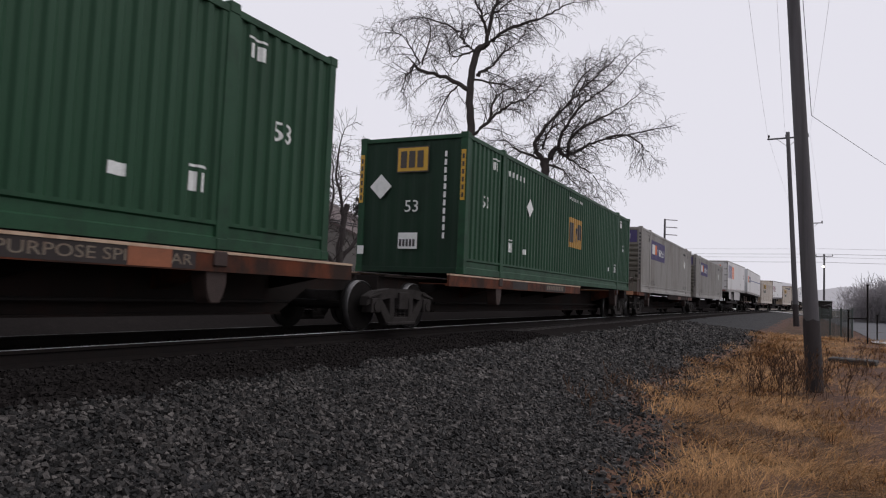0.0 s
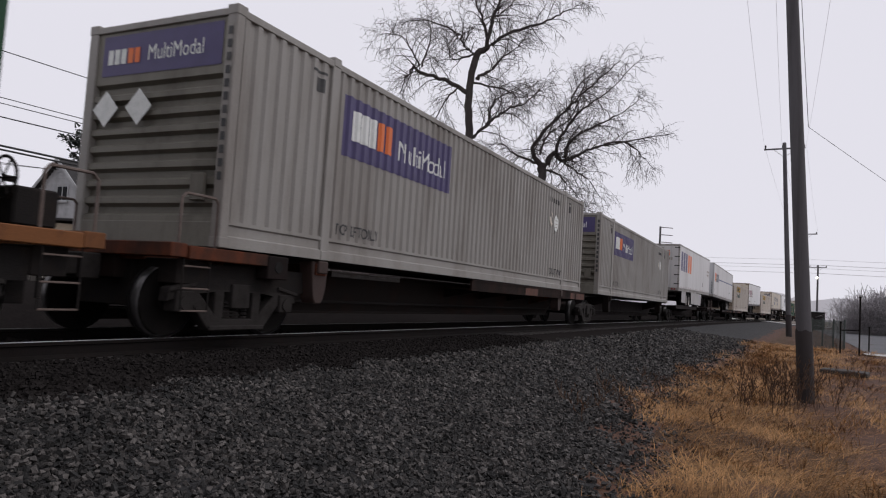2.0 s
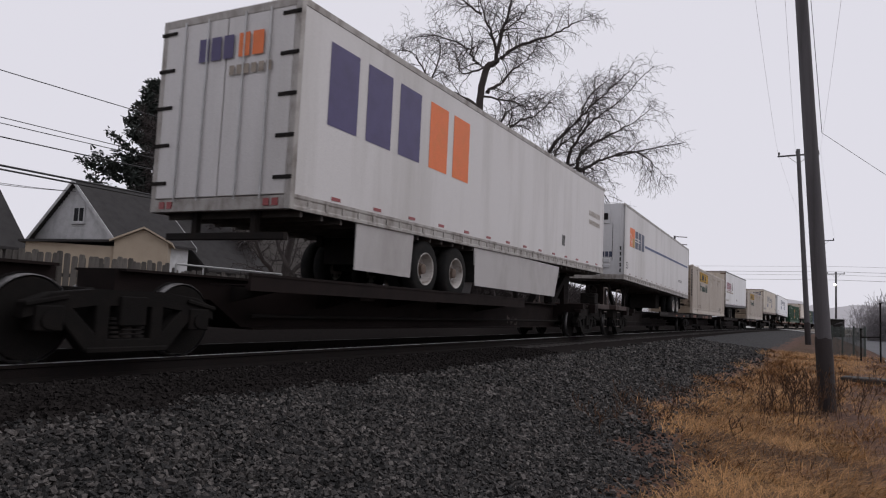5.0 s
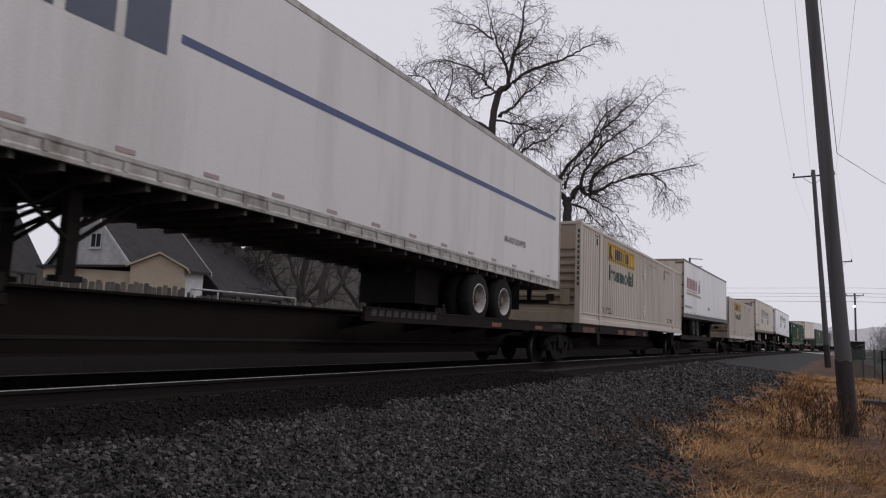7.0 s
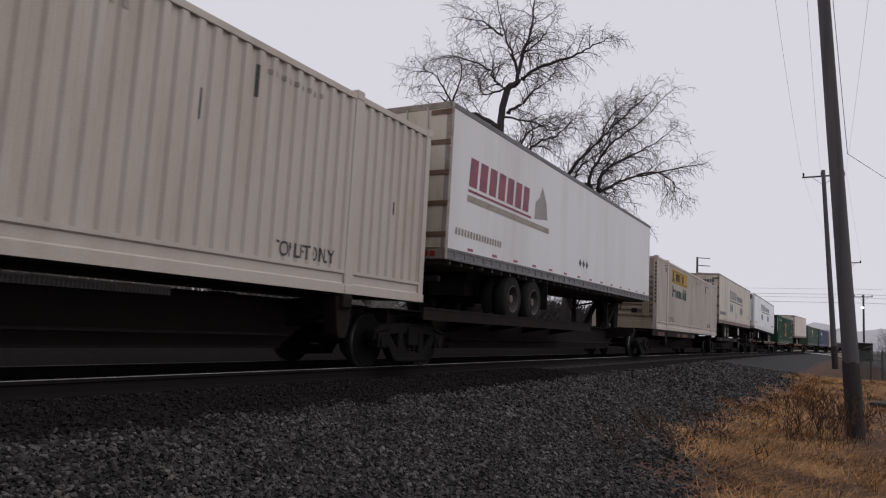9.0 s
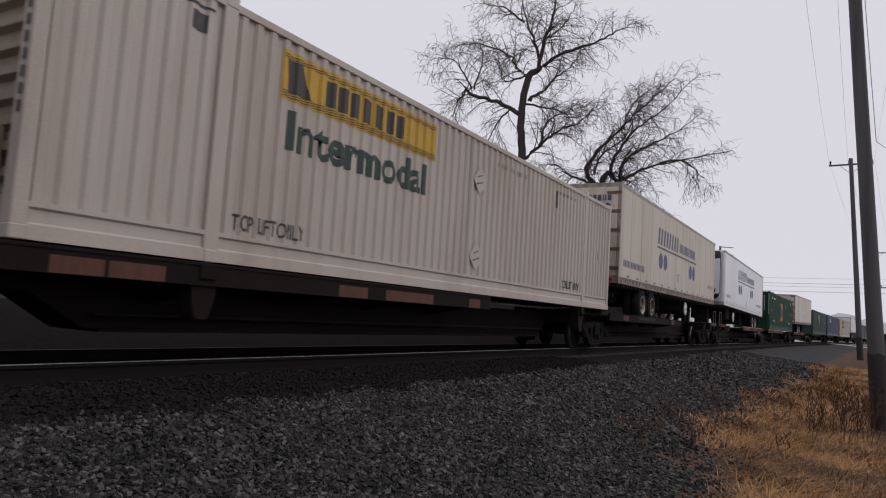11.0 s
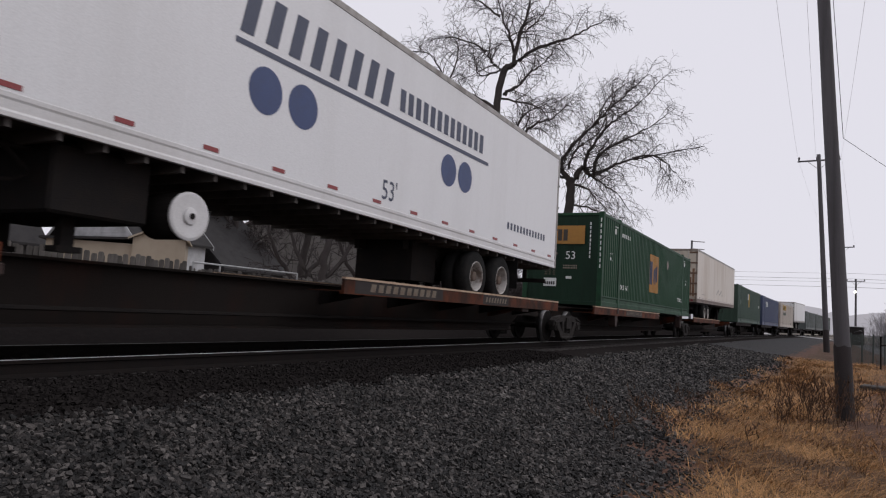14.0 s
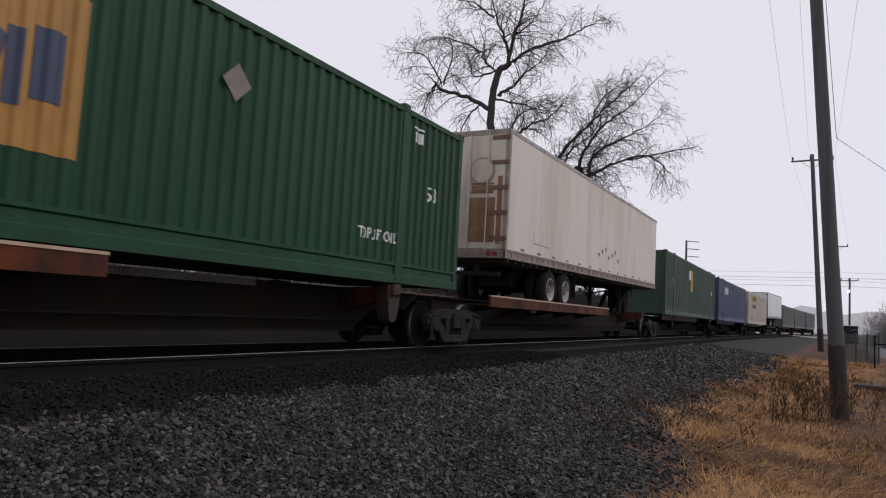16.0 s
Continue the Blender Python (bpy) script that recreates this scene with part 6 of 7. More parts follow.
def cable(name, pts, r, sag, label, material=WIRE, n=16):
    """Hanging wires through the points given."""
    cu = bpy.data.curves.new(name, "CURVE")
    cu.dimensions, cu.bevel_depth, cu.bevel_resolution = "3D", r, 0
    sp = cu.splines.new("POLY")
    out = []
    for a, b in zip(pts, pts[1:]):
        a, b = Vector(a), Vector(b)
        for i in range(n):
            f = i / n
            out.append(a.lerp(b, f) - Vector((0, 0, sag * 4 * f * (1 - f))))
    out.append(Vector(pts[-1]))
    sp.points.add(len(out) - 1)
    for p, c in zip(sp.points, out):
        p.co = (*c, 1)
    ob = new(name, cu)
    cu.materials.append(material)
    return tagged(ob, label, "wire", group="overhead wires")


for x0, x1 in ((-1.25, -1.44), (-0.5, -0.4), (1.05, 1.02)):
    cable("overhead_wire", [(x0, 15.0, 11.4), (x1, 50.0, 12.8), (x1 + 2.0, 84.0, 10.9)], 0.0045, 0.35, "thin overhead wire between wooden poles", FADEWIRE)
cable("service_wire", [(0.05, 14.85, 9.2), (0.33, 14.85, 5.24)], 0.0055, 0.0, "service cable hanging down the pole")
cable("service_wire", [(0.33, 14.85, 5.24), (9.5, 38.0, 3.95)], 0.006, 0.08, "service cable leading away from the pole")
for z, r in ((9.95, 0.018), (9.2, 0.028), (8.75, 0.02), (8.05, 0.028)):
    cable("street_wire", [(-60.0, 113.0, z + 0.3), (4.2, 112.0, z), (60.0, 111.0, z - 0.2)], r, 0.25, "overhead wire across the far street", FADEWIRE)
for z, r, sag in ((8.45, 0.016, 0.3), (7.0, 0.014, 0.3), (6.85, 0.014, 0.35), (6.4, 0.02, 0.3), (5.4, 0.035, 0.1), (5.28, 0.03, 0.1)):
    cable("line_wire", [(-22.0, -20.0, z + 0.2), (-22.0, 20.0, z), (-22.0, 60.0, z - 0.2)], r, sag, "overhead cable running beside the houses")
for z in (5.0, 4.7):
    cable("house_wire", [(-22.0, 0.0, z + 0.5), (-36.9, 25.6, 7.3)], 0.014, 0.5, "service cable to the house")

# ---- trees ----


class Sticks:
    """Collects tapered limbs as tubes."""

    def __init__(self):
        self.verts, self.faces = [], []

    def tube(self, pts, r0, r1, sides):
        n = len(pts)
        base = len(self.verts)
        for i, p in enumerate(pts):
            d = (pts[min(i + 1, n - 1)] - pts[max(i - 1, 0)]).normalized()
            a = d.orthogonal().normalized()
            b = d.cross(a)
            r = r0 + (r1 - r0) * i / (n - 1)
            for k in range(sides):
                t = 2 * math.pi * k / sides
                self.verts.append(tuple(p + (a * math.cos(t) + b * math.sin(t)) * r))
        for i in range(n - 1):
            for k in range(sides):
                j = base + i * sides
                self.faces.append((j + k, j + (k + 1) % sides, j + sides + (k + 1) % sides, j + sides + k))


def bend(a, d, length, n, r, droop, wander):
    pts, d = [a], d.normalized()
    for _ in range(n):
        d = (d + Vector((r.gauss(0, wander), r.gauss(0, wander), r.gauss(0, wander) - droop))).normalized()
        pts.append(pts[-1] + d * (length / n))
    return pts


def spray(small, pts, r, droop, thick, gap):
    """Thin crooked twigs along a branchlet, alternating, hanging a little at their ends."""
    turn = r.uniform(0, 6.28)
    for a, b in zip(pts, pts[1:]):
        along = (b - a).normalized()
        across = along.orthogonal().normalized()
        n = max(1, round((b - a).length / gap))
        for k in range(n):
            turn += 2.4 + r.gauss(0, 0.4)
            out = Matrix.Rotation(turn, 3, along) @ across
            d = along * r.uniform(0.35, 0.9) + out * r.uniform(0.6, 1.0)
            line = bend(a.lerp(b, (k + r.random()) / n), d, r.uniform(0.25, 0.95), 4, r, droop * 2.2, 0.2)
            small.tube(line, thick, thick * 0.5, 3)
            for _ in range(2):
                j = r.randint(1, 3)
                e = (line[j + 1] - line[j]).normalized() + Vector((r.gauss(0, 0.6), r.gauss(0, 0.6), r.gauss(-0.1, 0.5)))
                small.tube(bend(line[j], e, r.uniform(0.15, 0.4), 2, r, droop * 2.5, 0.2), thick * 0.75, thick * 0.4, 3)


def bare_tree(name, base, facing, limbs, seed, label, gap=0.19, droop=0.075, reach=2.2, wood=BARK, fine=TWIG, thick=0.0085, slim=1.0, twig_gap=0.125):
    """A leafless tree. Limbs: (radius, tip radius, points (across, up) seen square to its facing)."""
    r = random.Random(seed)
    tree = tagged(new(name), label, "tree")
    big, small = Sticks(), Sticks()
    side = Vector((math.cos(facing), math.sin(facing), 0))
    back = Vector((-math.sin(facing), math.cos(facing), 0))
    for k, (r0, r1, pts) in enumerate(limbs):
        r0, r1 = r0 * slim, r1 * slim * (0.45 if k else 1.0)
        depth = 0.0
        tilt = r.uniform(-0.4, 0.4) if k else 0.0
        line = []
        for i, (a, h) in enumerate(pts):
            if i:
                depth += tilt * math.hypot(a - pts[i - 1][0], h - pts[i - 1][1])
            line.append(Vector(base) + side * a + back * depth + Vector((0, 0, h)))
        full = []
        for i in range(len(line) - 1):
            p0, p1, p2, p3 = line[max(i - 1, 0)], line[i], line[i + 1], line[min(i + 2, len(line) - 1)]
            for s in range(6):
                f = s / 6
                full.append(0.5 * (2 * p1 + (p2 - p0) * f + (2 * p0 - 5 * p1 + 4 * p2 - p3) * f * f + (3 * p1 - p0 - 3 * p2 + p3) * f ** 3) + Vector((r.gauss(0, 0.03), r.gauss(0, 0.03), r.gauss(0, 0.03))))
        full.append(line[-1])
        big.tube(full, r0, r1, 8)
        if not k:
            continue
        total = sum((b - a).length for a, b in zip(full, full[1:]))
        turn = r.uniform(0, 6.28)
        for q in range(round(total / gap)):
            f = 0.14 + 0.86 * (q + r.random()) / round(total / gap)
            i = min(int(f * (len(full) - 1)), len(full) - 2)
            along = (full[i + 1] - full[i]).normalized()
            turn += 2.4 + r.gauss(0, 0.5)
            out = Matrix.Rotation(turn, 3, along) @ along.orthogonal().normalized()
            d = along * r.uniform(0.4, 0.9) + out * r.uniform(0.7, 1.0) + Vector((0, 0, 0.2))
            ln = reach * r.uniform(0.4, 1.0) * (1.15 - 0.55 * f)
            sec = bend(full[i], d, ln, 6, r, droop, 0.17)
            big.tube(sec, min((r0 + (r1 - r0) * f) * 0.5, 0.03), thick, 4)
            spray(small, sec[1:], r, droop, thick, twig_gap)
        spray(small, full[-4:], r, droop, thick, twig_gap)
    mesh_part("trunk", big.verts, big.faces, wood, tree, smooth=True)
    mesh_part("crown", small.verts, small.faces, fine, tree, "dense bare drooping twigs")
    return tree


def polar(az, dist, z=0.0):
    a = radians(az)
    return (-math.sin(a) * dist, math.cos(a) * dist, z)


TALL_LIMBS = [
    (0.32, 0.2, [(0.25, -0.5), (0.15, 5.0), (0.1, 9.4), (0.0, 11.8), (0.2, 13.7), (0.7, 14.2)]),
    (0.16, 0.03, [(0.7, 14.2), (1.1, 14.6), (1.9, 15.2), (3.6, 15.9), (4.9, 16.7), (5.8, 17.2)]),
    (0.15, 0.03, [(0.7, 14.2), (1.0, 15.9), (1.3, 16.9), (1.5, 18.9), (1.4, 20.2)]),
    (0.11, 0.03, [(0.75, 14.9), (0.4, 15.8), (-0.1, 16.8), (-0.6, 18.5)]),
    (0.12, 0.03, [(0.2, 13.8), (-0.4, 14.4), (-0.9, 15.2), (-2.7, 16.0), (-4.1, 15.9)]),
    (0.13, 0.03, [(0.3, 12.6), (1.0, 13.1), (1.6, 13.9), (2.4, 14.6), (3.0, 15.6)]),
]
TALL_BOUGHS = [
    (0.16, 0.05, [(-0.1, 11.8), (-1.1, 12.4), (-2.7, 12.9), (-3.0, 13.2), (-3.4, 12.6), (-3.7, 11.7)]),
    (0.07, 0.02, [(-2.7, 13.1), (-3.7, 14.5), (-5.0, 14.4)]),
    (0.07, 0.02, [(-2.6, 13.1), (-2.2, 14.9), (-2.5, 15.9)]),
    (0.07, 0.02, [(-0.6, 12.1), (-1.2, 11.4), (-1.7, 10.3), (-2.0, 9.6)]),
    (0.13, 0.03, [(0.1, 9.3), (1.1, 10.2), (1.9, 10.8), (3.0, 11.3), (3.8, 12.2)]),
    (0.08, 0.02, [(0.1, 12.4), (1.8, 12.2), (2.8, 11.9), (4.4, 12.7)]),
    (0.08, 0.02, [(1.1, 10.2), (1.2, 11.2), (1.8, 11.7), (3.1, 12.1)]),
    (0.08, 0.02, [(0.2, 13.9), (-1.0, 13.5), (-1.3, 14.3), (-1.7, 14.9)]),
    (0.09, 0.02, [(1.0, 15.9), (1.9, 16.7), (2.6, 17.9)]),
    (0.08, 0.02, [(-0.1, 16.8), (-1.3, 17.6), (-2.6, 17.8)]),
]
bare_tree("bare_tree", polar(24.7, 36, 0.4), radians(24.7), TALL_LIMBS + TALL_BOUGHS, 3, "tall bare deciduous tree behind the railway", slim=0.8)

BROAD_LIMBS = [
    (0.42, 0.3, [(0.3, -0.5), (0.6, 4.0), (0.75, 7.0), (0.8, 8.6)]),
    (0.22, 0.04, [(0.8, 8.5), (0.3, 9.1), (0.4, 9.8), (2.1, 11.7), (3.3, 12.8), (4.5, 13.9)]),
    (0.25, 0.05, [(0.8, 8.5), (1.5, 9.3), (1.8, 8.9), (2.7, 9.3), (4.0, 9.9), (7.9, 10.9)]),
    (0.15, 0.03, [(1.5, 9.2), (1.7, 10.1), (2.6, 11.4), (3.9, 12.4), (5.7, 14.2)]),
    (0.15, 0.03, [(2.0, 9.1), (2.2, 10.0), (3.3, 10.9), (4.9, 11.9), (6.5, 13.3)]),
]
BROAD_BOUGHS = [
    (0.09, 0.02, [(4.0, 9.9), (5.2, 10.0), (6.0, 9.4), (6.7, 8.6)]),
    (0.1, 0.02, [(1.7, 9.0), (2.4, 8.5), (3.4, 7.8), (4.1, 6.8)]),
    (0.1, 0.02, [(0.8, 8.4), (1.6, 8.1), (2.3, 7.4), (3.1, 6.4)]),
    (0.11, 0.02, [(0.7, 8.6), (-0.6, 9.1), (-1.5, 9.7), (-2.3, 9.5)]),
    (0.1, 0.02, [(0.6, 9.1), (1.0, 10.3), (2.3, 11.7), (3.0, 13.9), (2.7, 15.0)]),
    (0.08, 0.02, [(2.1, 11.7), (2.6, 13.1), (3.9, 14.1)]),
    (0.08, 0.02, [(0.8, 7.2), (2.0, 7.0), (3.0, 6.0), (3.8, 5.4)]),
]
bare_tree("bare_tree", polar(19.6, 38, 0.4), radians(19.6), BROAD_LIMBS + BROAD_BOUGHS, 8, "broad bare tree with drooping twigs behind the railway", slim=0.75, reach=2.1)

bare_tree("bare_tree", polar(45.2, 52, 0.6), radians(45.2), [
    (0.28, 0.12, [(0, -0.5), (0.1, 4), (0.0, 8.0), (0.2, 12.0)]),
    (0.12, 0.03, [(0.1, 5.5), (-1.8, 8.5), (-2.8, 12.0), (-3.2, 15.2)]),
    (0.12, 0.03, [(0.1, 6.5), (1.8, 9.5), (2.6, 13.0), (2.8, 16.0)]),
    (0.1, 0.03, [(0.1, 9.0), (-0.8, 12.5), (-0.9, 16.4)]),
    (0.1, 0.03, [(0.1, 10.0), (1.0, 13.0), (1.2, 16.8)]),
    (0.1, 0.03, [(0.1, 4.5), (-2.8, 6.5), (-4.0, 9.5), (-4.4, 12.0)]),
    (0.1, 0.03, [(0.1, 4.0), (2.6, 6.0), (4.0, 9.0)]),
], 21, "dense brown bare tree beside the fir", gap=0.15, droop=0.02, reach=2.8, fine=REDTWIG, thick=0.02, twig_gap=0.09)


for az, dist, seed in ((35.0, 30, 31), (38.3, 27, 32), (40.0, 28, 33)):
    k = 0.9 if seed == 31 else 0.75
    bare_tree("yard_tree", polar(az, dist, 0.7), radians(az), [
        (0.2, 0.12, [(0, -0.3), (0.05, 1.5 * k), (0.1, 3.2 * k), (0.3, 5.0 * k)]),
        (0.1, 0.03, [(0.05, 1.8 * k), (-0.9, 3.5 * k), (-1.4, 5.6 * k), (-1.5, 7.6 * k)]),
        (0.1, 0.03, [(0.08, 2.2 * k), (1.0, 3.9 * k), (1.3, 6.0 * k), (1.2, 8.0 * k)]),
        (0.08, 0.02, [(0.2, 4.4 * k), (-0.2, 6.4 * k), (0.0, 8.6 * k)]),
    ], seed, "twisted bare yard tree behind the board fence", gap=0.3, droop=0.02, reach=1.6, fine=REDTWIG, thick=0.011)


def fir(base, height, spread, label, seed):
    r = random.Random(seed)
    tree = tagged(new("fir_tree"), label, "tree")
    s, needles, nf = Sticks(), [], []
    b = Vector(base)
    s.tube([b, b + Vector((0.1, 0, height * 0.5)), b + Vector((0, 0, height))], 0.28, 0.02, 8)
    z = height * 0.1
    while z < height * 0.99:
        f = 1 - z / height
        ln = spread * (0.05 + 1.1 * f) * r.uniform(0.45, 1.1) * (0.75 if f > 0.6 else 1)
        a = r.uniform(0, 6.28)
        d = Vector((math.cos(a), math.sin(a), -0.15 + 0.35 * (1 - f)))
        pts = bend(b + Vector((0, 0, z)), d, ln, 5, r, -0.04, 0.08)
        s.tube(pts, 0.04, 0.01, 4)
        for i in range(5):
            for _ in range(int(14 + ln * 6)):
                c = pts[i].lerp(pts[i + 1], r.random()) + Vector((r.gauss(0, 0.13), r.gauss(0, 0.13), r.gauss(-0.1, 0.14)))
                u = Vector((r.gauss(0, 1), r.gauss(0, 1), r.gauss(-0.2, 0.6))).normalized() * r.uniform(0.2, 0.42)
                v = u.orthogonal().normalized() * r.uniform(0.05, 0.11)
                n = len(needles)
                needles.extend([tuple(c - v), tuple(c + v), tuple(c + u + v * 0.3), tuple(c + u - v * 0.3)])
                nf.append((n, n + 1, n + 2, n + 3))
        z += height * 0.0068
    mesh_part("trunk", s.verts, s.faces, BARK, tree)
    mesh_part("crown", needles, nf, NEEDLE, tree, "dark layered needle sprays with gaps")


fir(polar(50.5, 54, 0.6), 16.6, 8.0, "dark fir tree with an uneven top behind the house", 2)
fir(polar(32.4, 62, 0.6), 11.4, 4.5, "small dark fir tree behind the yard trees", 7)


def brush(seed, spots, label, stems=260, twig=HAZETWIG, floor_=0.2):
    """Low tangled brush."""
    r = random.Random(seed)
    s = Sticks()
    for x, y, h, w in spots:
        for _ in range(stems):
            a = Vector((x + r.gauss(0, w), y + r.gauss(0, w * 0.4), floor_))
            p = bend(a, Vector((r.gauss(0, 0.25), r.gauss(0, 0.25), 1)), h * r.uniform(0.5, 1.05), 5, r, 0, 0.14)
            s.tube(p, 0.04, 0.018, 3)
            for _ in range(9):
                j = r.randint(1, 4)
                s.tube(bend(p[j], Vector((r.gauss(0, 1), r.gauss(0, 1), 0.5)), r.uniform(0.5, 1.4), 3, r, 0, 0.2), 0.02, 0.01, 3)
    tagged(mesh_part("brush", s.verts, s.faces, twig), label, "bushes", kind="stuff")


brush(14, [(7.0, 78, 4.0, 1.0), (8.6, 80, 5.0, 1.3), (10.5, 79, 5.2, 1.4), (12.8, 82, 5.0, 1.5), (15.5, 84, 5.6, 1.7), (18.5, 83, 5.0, 1.6), (22, 86, 5.5, 2.0)], "grey bare brush beside the street, fog haze in its pale colour")
brush(15, [(-16.5 - 0.3 * k, 33 + 3.4 * k, 3.3, 1.7) for k in range(13)], "dark bare undergrowth beyond the track", 190, REDTWIG, 0.9)

# ---- houses, shed and fence beyond the track ----


def gable_house(x0, x1, y0, y1, z0, eave, ridge, wall, roof, label, siding=True, window=None):
    """A house with its gable towards -y and its ridge along y."""
    house = tagged(new("house"), label, "house", group="houses beyond the railway")
    xm = (x0 + x1) / 2
    bm = bmesh.new()
    prism(bm, [(x0, z0), (x1, z0), (x1, eave), (xm, ridge - 0.12), (x0, eave)], "y", y0, y1)
    body = part("wall", bm, wall, house)
    slope = (ridge - eave) / ((x1 - x0) / 2)
    for s, xe in ((1, x1), (-1, x0)):
        bm = bmesh.new()
        e = xe + s * 0.35
        ze = eave - slope * 0.35
        prism(bm, [(xm, ridge), (e, ze), (e, ze + 0.14), (xm, ridge + 0.14)], "y", y0 - 0.3, y1 + 0.3)
        pane = part("roof_slope", bm, roof, house)
        for y in (y0 - 0.345, y1 + 0.305):
            bm = bmesh.new()
            prism(bm, [(xm, ridge - 0.08), (e, ze - 0.08), (e, ze + 0.15), (xm, ridge + 0.15)], "y", y, y + 0.04)
            part("barge_board", bm, CLAPBOARD if siding else roof, pane)
    if siding:
        z = max(z0, eave - 2.0)
        while z < ridge - 0.3:
            half = (x1 - x0) / 2 if z < eave else (ridge - 0.12 - z) / slope
            bm = bmesh.new()
            prism(bm, [(y0 - 0.005, z), (y0 - 0.03, z), (y0 - 0.008, z + 0.17), (y0 - 0.004, z + 0.17)], "x", xm - half + 0.03, xm + half - 0.03)
            part("clapboard", bm, wall, body)
            z += 0.17
    if window:
        wx, wz, ww, wh = window
        frame_ = one("window_frame", CLAPBOARD, house, (wx - 0.09, wx, y0 - 0.07, y0 - 0.03, wz - 0.09, wz + wh + 0.09), (wx + ww, wx + ww + 0.09, y0 - 0.07, y0 - 0.03, wz - 0.09, wz + wh + 0.09), (wx, wx + ww, y0 - 0.07, y0 - 0.03, wz + wh, wz + wh + 0.09), (wx, wx + ww, y0 - 0.07, y0 - 0.03, wz - 0.09, wz), (wx + ww / 2 - 0.025, wx + ww / 2 + 0.025, y0 - 0.066, y0 - 0.035, wz, wz + wh))
        one("window_pane", GLASS_DARK, frame_, (wx, wx + ww, y0 - 0.045, y0 - 0.034, wz, wz + wh))
        one("window_sill", CLAPBOARD, frame_, (wx - 0.14, wx + ww + 0.14, y0 - 0.14, y0 - 0.03, wz - 0.16, wz - 0.095))
    return house


gable_house(-40.4, -33.4, 25.7, 30.9, 0.4, 4.75, 7.85, CLAPBOARD, SHINGLE, "white clapboard house with a grey-brown gable roof", window=(-36.95, 5.6, 0.85, 0.75))
gable_house(-43.0, -33.0, 32.2, 37.7, 0.4, 3.5, 7.4, BRICKWALL, SHINGLE, "dark brown house with a steep roof", siding=False)
gable_house(-50.0, -28.5, 45.0, 53.0, 0.4, 5.2, 9.8, PALESIDING, FADEDROOF, "pale grey house with a faded brown roof behind the yard trees", siding=False)
gable_house(-23.0, -17.6, 36.5, 41.0, 0.4, 2.7, 4.1, PALESIDING, PALEROOF, "low grey garage with a pale roof", siding=False)
gable_house(-45.5, -36.8, 15.6, 22.6, 0.4, 4.0, 8.6, BRICKWALL, SHINGLE, "dark grey house with a steep gable", siding=False)

shed = tagged(new("shed"), "beige shed with a low gable roof behind the fence", "shed")
shed.matrix_basis = pose(-20.6, 18.1, 0, 0, 0, 46)
bm = bmesh.new()
prism(bm, [(-1.8, 0.5), (0, 0.5), (0, 3.52), (-0.85, 3.95), (-1.8, 3.5)], "y", 0.0, 2.4)
part("wall", bm, BEIGE, shed)
for a, b_ in (((-1.95, 3.44), (-0.85, 3.98)), ((-0.85, 3.98), (0.14, 3.46))):
    bm = bmesh.new()
    prism(bm, [a, b_, (b_[0], b_[1] + 0.07), (a[0], a[1] + 0.07)], "y", -0.16, 2.55)
    part("roof_panel", bm, BEIGE, shed)
bm = bmesh.new()
box(bm, -4.6, -1.8, 0.15, 2.3, 0.5, 3.28)
part("lean_to", bm, BEIGE, shed)
bm = bmesh.new()
prism(bm, [(-4.8, 3.24), (-1.8, 3.44), (-1.8, 3.52), (-4.8, 3.32)], "y", -0.05, 2.4)
part("lean_to_roof", bm, SHINGLE, shed)


def board_fence():
    fence = tagged(new("board_fence"), "weathered grey board fence beyond the track", "fence")
    r = random.Random(9)
    datas = []
    for k in range(6):
        bm = bmesh.new()
        h = 1.8 + 0.012 * k
        prism(bm, [(-0.065, 0), (0.065, 0), (0.065, h - 0.03), (0.04, h), (-0.04, h), (-0.065, h - 0.03)], "x", -0.01, 0.01)
        me = bpy.data.meshes.new("board")
        bm.to_mesh(me)
        bm.free()
        me.materials.append(BOARD)
        datas.append(me)
    y = 1.0
    while y < 34:
        ob = new("board", r.choice(datas))
        ob.parent = fence
        ob.matrix_basis = pose(-14.0 + r.uniform(-0.015, 0.015), y, (0.56 if y < 12.4 else 0.42) + r.uniform(-0.02, 0.03), r.uniform(-1.2, 1.2), r.uniform(-1, 1), 0)
        y += 0.142
    for z in (0.85, 1.9):
        one("fence_rail", BOARD, fence, (-14.07, -14.02, 0.9, 34.0, z, z + 0.08))
    for k in range(15):
        one("fence_post", BOARD, fence, (-14.15, -14.05, 1.0 + k * 2.4, 1.1 + k * 2.4, 0.4, 2.25))


board_fence()
gate = tagged(new("pipe_gate"), "bent pipe gate frame beside the fence", "gate")
for y in (12.5, 13.4, 16.5):
    bm = bmesh.new()
    for z0, z1 in ((0.5, 2.4),):
        rod(bm, (-13.9, y, z0), (-13.9, y, z1), 0.025)
    part("gate_post", bm, PIPE, gate)
bm = bmesh.new()
rod(bm, (-13.9, 12.5, 2.4), (-13.9, 16.5, 2.4), 0.025)
part("gate_rail", bm, PIPE, gate)

# ---- street, fence and posts on the near side ----


def sheet_on_ground(name, xs, ys, material, lift, label, category):
    verts = [(x, y, ground_z(x, y) + lift) for y in ys for x in xs]
    n = len(xs)
    faces = [(j * n + i, j * n + i + 1, (j + 1) * n + i + 1, (j + 1) * n + i) for j in range(len(ys) - 1) for i in range(n - 1)]
    return tagged(mesh_part(name, verts, faces, material, smooth=True), label, category, kind="structure")


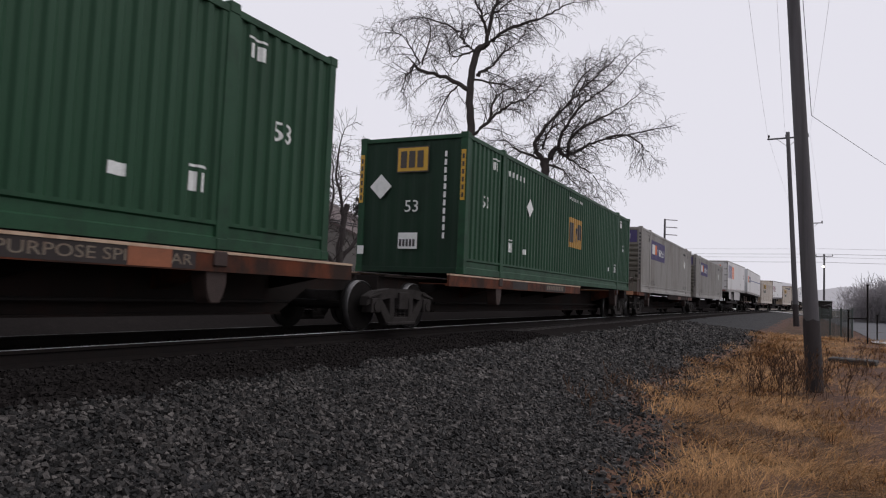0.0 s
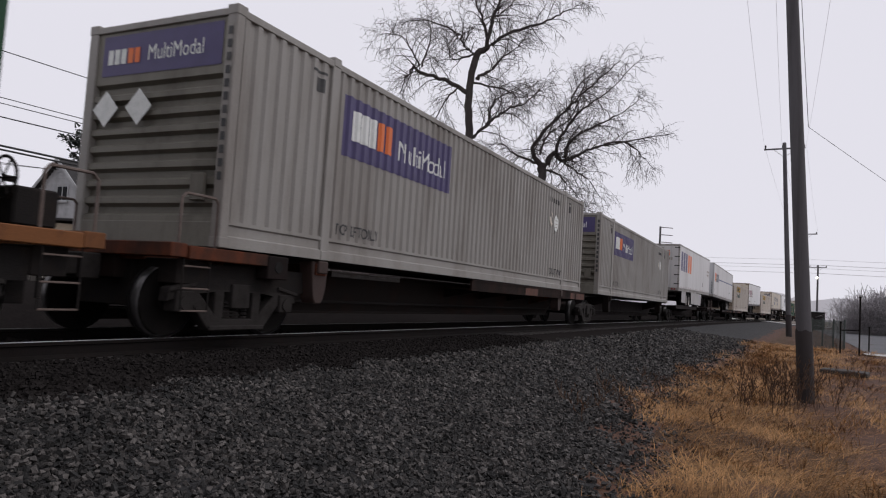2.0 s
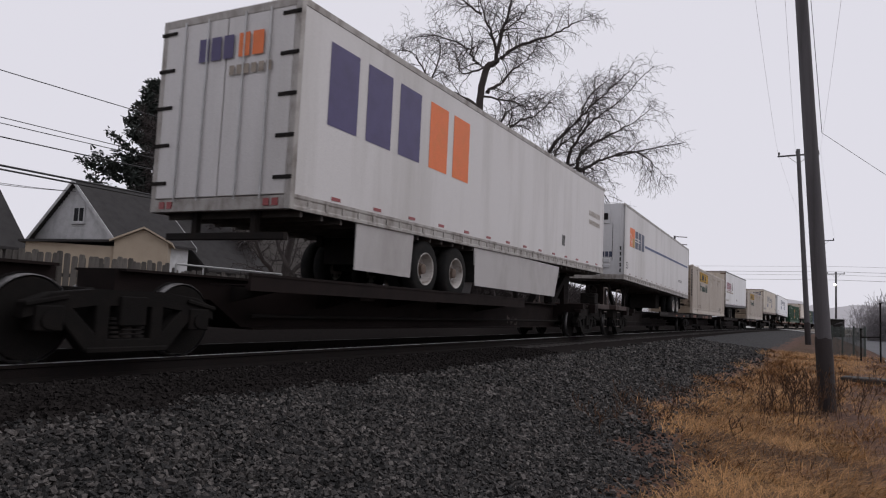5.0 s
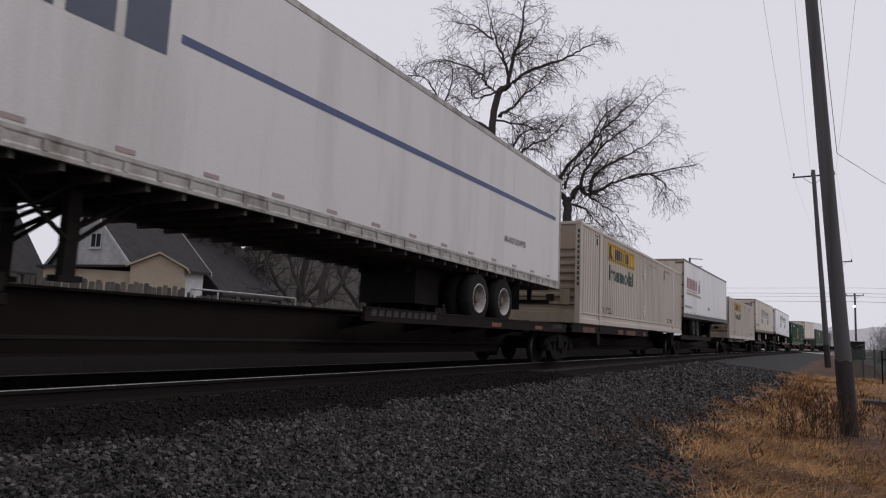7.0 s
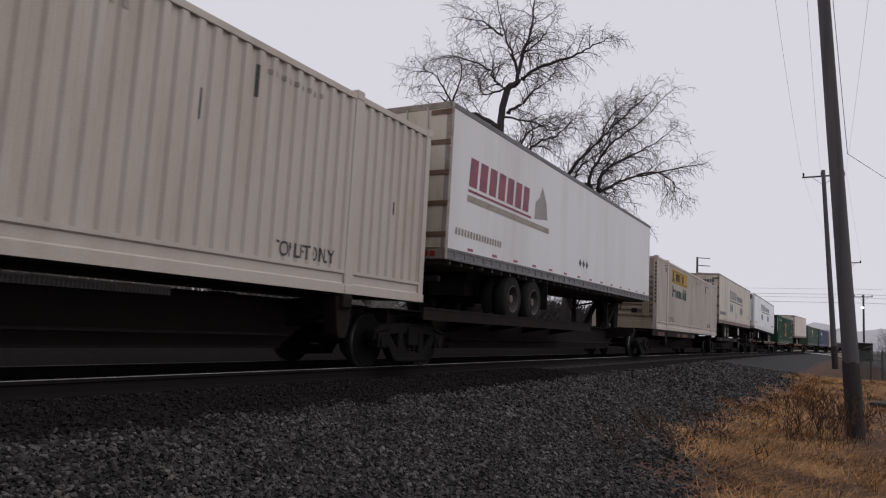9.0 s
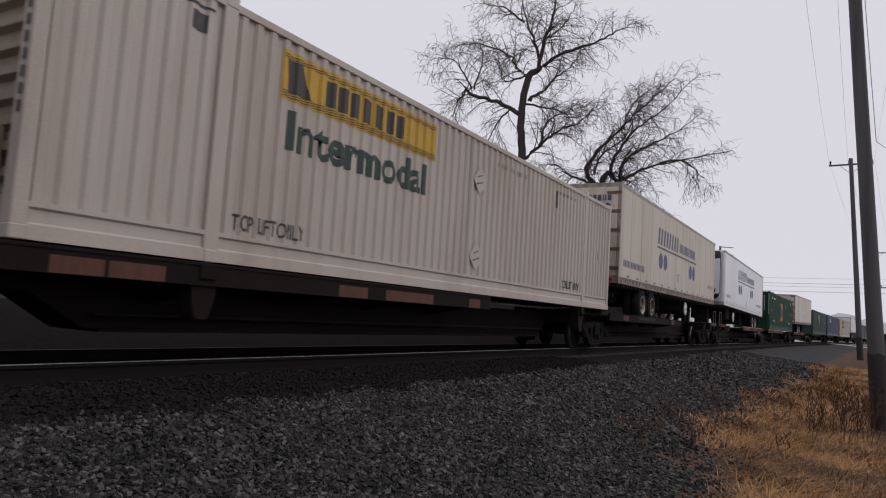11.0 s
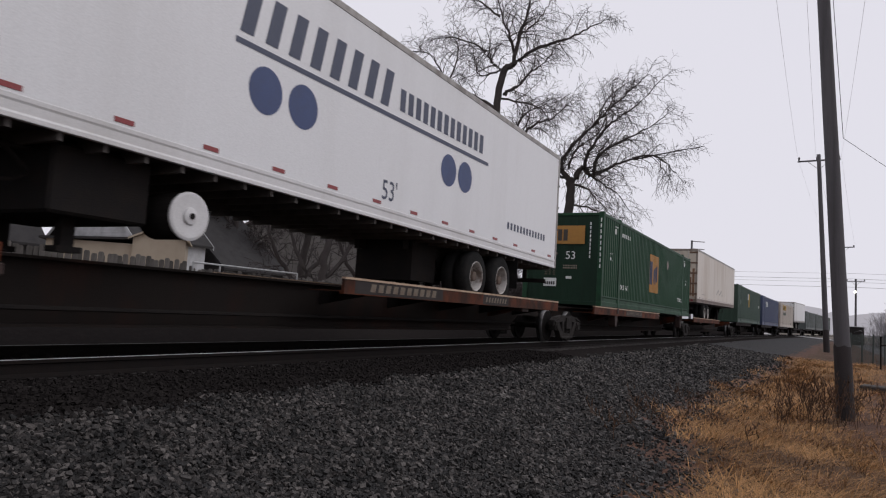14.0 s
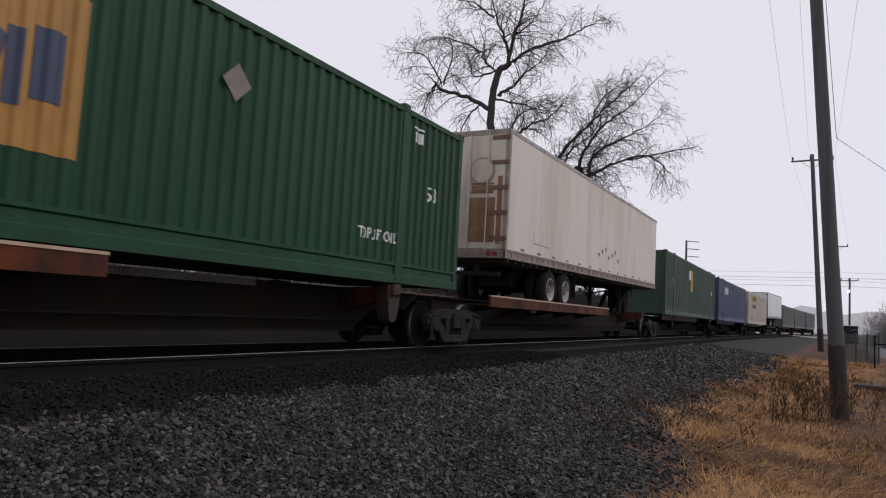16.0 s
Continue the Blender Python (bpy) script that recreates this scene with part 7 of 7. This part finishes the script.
sheet_on_ground("road", steps((3.2, 60, 20)), steps((34.5, 100, 24)), ASPHALT, 0.03, "wet grey asphalt street", "road")
sheet_on_ground("pavement", steps((3.0, 60, 20)), steps((33.0, 34.3, 3)), CONCRETE, 0.045, "pale concrete pavement edge", "pavement")
sheet_on_ground("crossing_road", steps((-60, 60, 80)), steps((119, 127, 6)), CONCRETE, 0.06, "pale road over the level crossing", "road")

mesh_fence = tagged(new("mesh_fence"), "low dark green mesh fence with posts", "fence")
for k in range(5):
    bm = bmesh.new()
    x, y = 0.8 + 0.42 * k, 37.5 - 0.3 * k
    cyl(bm, (x, y, 0.9), "z", 0.035, 1.5, 8)
    part("fence_post", bm, CHAIN, mesh_fence)
    if k < 4:
        for j in range(13):
            bm = bmesh.new()
            a, b_ = Vector((x + 0.032 * j, y - 0.023 * j, 0.2)), Vector((x + 0.032 * j, y - 0.023 * j, 1.58))
            rod(bm, a, b_, 0.011, 4)
            part("slat", bm, CHAIN, mesh_fence)
for x, y, h in ((2.75, 32.6, 2.4), (2.15, 33.6, 1.35), (3.4, 36.0, 1.2)):
    post = tagged(new("fence_post"), "rusty iron fence post standing in weeds", "post")
    bm = bmesh.new()
    cyl(bm, (x, y, 0.15 + h / 2), "z", 0.03, h, 8)
    cyl(bm, (x, y, 0.17 + h), "z", 0.042, 0.05, 8)
    part("post_shaft", bm, RAILSTEEL, post)
bm = bmesh.new()
rod(bm, (2.15, 33.6, 1.2), (2.75, 32.6, 1.25), 0.025)
tagged(part("post_rail", bm, RAILSTEEL), "rusty iron rail between posts", "rail")
bm = bmesh.new()
prism(bm, [(0.95, 22.8), (2.1, 22.5), (2.25, 23.3), (1.1, 23.6)], "z", 0.05, 0.2)
tagged(part("timber", bm, TIE, bevel=0.03), "old dark timber lying in the grass", "timber")
hut = tagged(new("hut"), "small tan hut across the street", "hut")
bm = bmesh.new()
prism(bm, [(12.0, 0.3), (14.2, 0.3), (14.2, 2.2), (13.1, 2.9), (12.0, 2.2)], "y", 74.0, 76.0)
part("wall", bm, surface("tan_siding", (0.5, 0.36, 0.2), 0.7, dark=(0.35, 0.25, 0.15), amount=0.4, scale=3), hut)
one("door", CLAPBOARD, hut, (12.6, 13.5, 73.96, 74.0, 0.3, 2.0))
bm = bmesh.new()
for s in (-1, 1):
    prism(bm, [(13.1, 2.9), (13.1 + s * 1.35, 2.08), (13.1 + s * 1.35, 2.2), (13.1, 3.02)], "y", 73.8, 76.2)
part("roof", bm, SHINGLE, hut)
signal_box = tagged(new("signal_cabinet"), "grey steel cabinet beside the crossing", "cabinet")
one("cabinet_body", TRUCK, signal_box, (2.9, 4.3, 92.0, 93.4, 0.3, 2.4), bevel=0.03)
one("cabinet_roof", PIPE, signal_box, (2.8, 4.4, 91.9, 93.5, 2.4, 2.48), bevel=0.02)


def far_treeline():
    """Woods at the edge of sight; a grey glow stands for the fog over them."""
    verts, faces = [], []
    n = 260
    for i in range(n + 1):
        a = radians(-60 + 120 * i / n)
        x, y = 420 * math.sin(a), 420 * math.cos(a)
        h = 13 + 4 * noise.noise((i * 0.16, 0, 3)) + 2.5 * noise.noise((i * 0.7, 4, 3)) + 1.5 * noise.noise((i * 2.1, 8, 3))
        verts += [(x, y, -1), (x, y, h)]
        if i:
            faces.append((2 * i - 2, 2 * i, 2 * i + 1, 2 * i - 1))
    tagged(mesh_part("backdrop", verts, faces, FOGTREES), "distant woods, fog haze given as a grey glow", "backdrop", kind="structure")


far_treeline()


# ---- motion ----
def motions():
    times = [0.5 * i for i in range(33)]
    for thing, place, length in ROLLING:
        walk(thing, [(t, train_pose(place - gone(t), length)) for t in times])
    # wheelsets roll while they pass the camera
    for axle, place in SPINS:
        at = axle.matrix_basis.translation.copy()
        near = [k / FPS for k in range(481) if -8 < place - gone(k / FPS) < 34]
        if near:
            rows = [(t, Matrix.Translation(at) @ Matrix.Rotation((gone(t) / 0.425) % (2 * math.pi), 4, "X")) for t in near]
            if near[0] > 0.01:
                rows.insert(0, (0.0, rows[0][1]))
            if near[-1] < 15.99:
                rows.append((16.0, rows[-1][1]))
            walk(axle, rows)


motions()
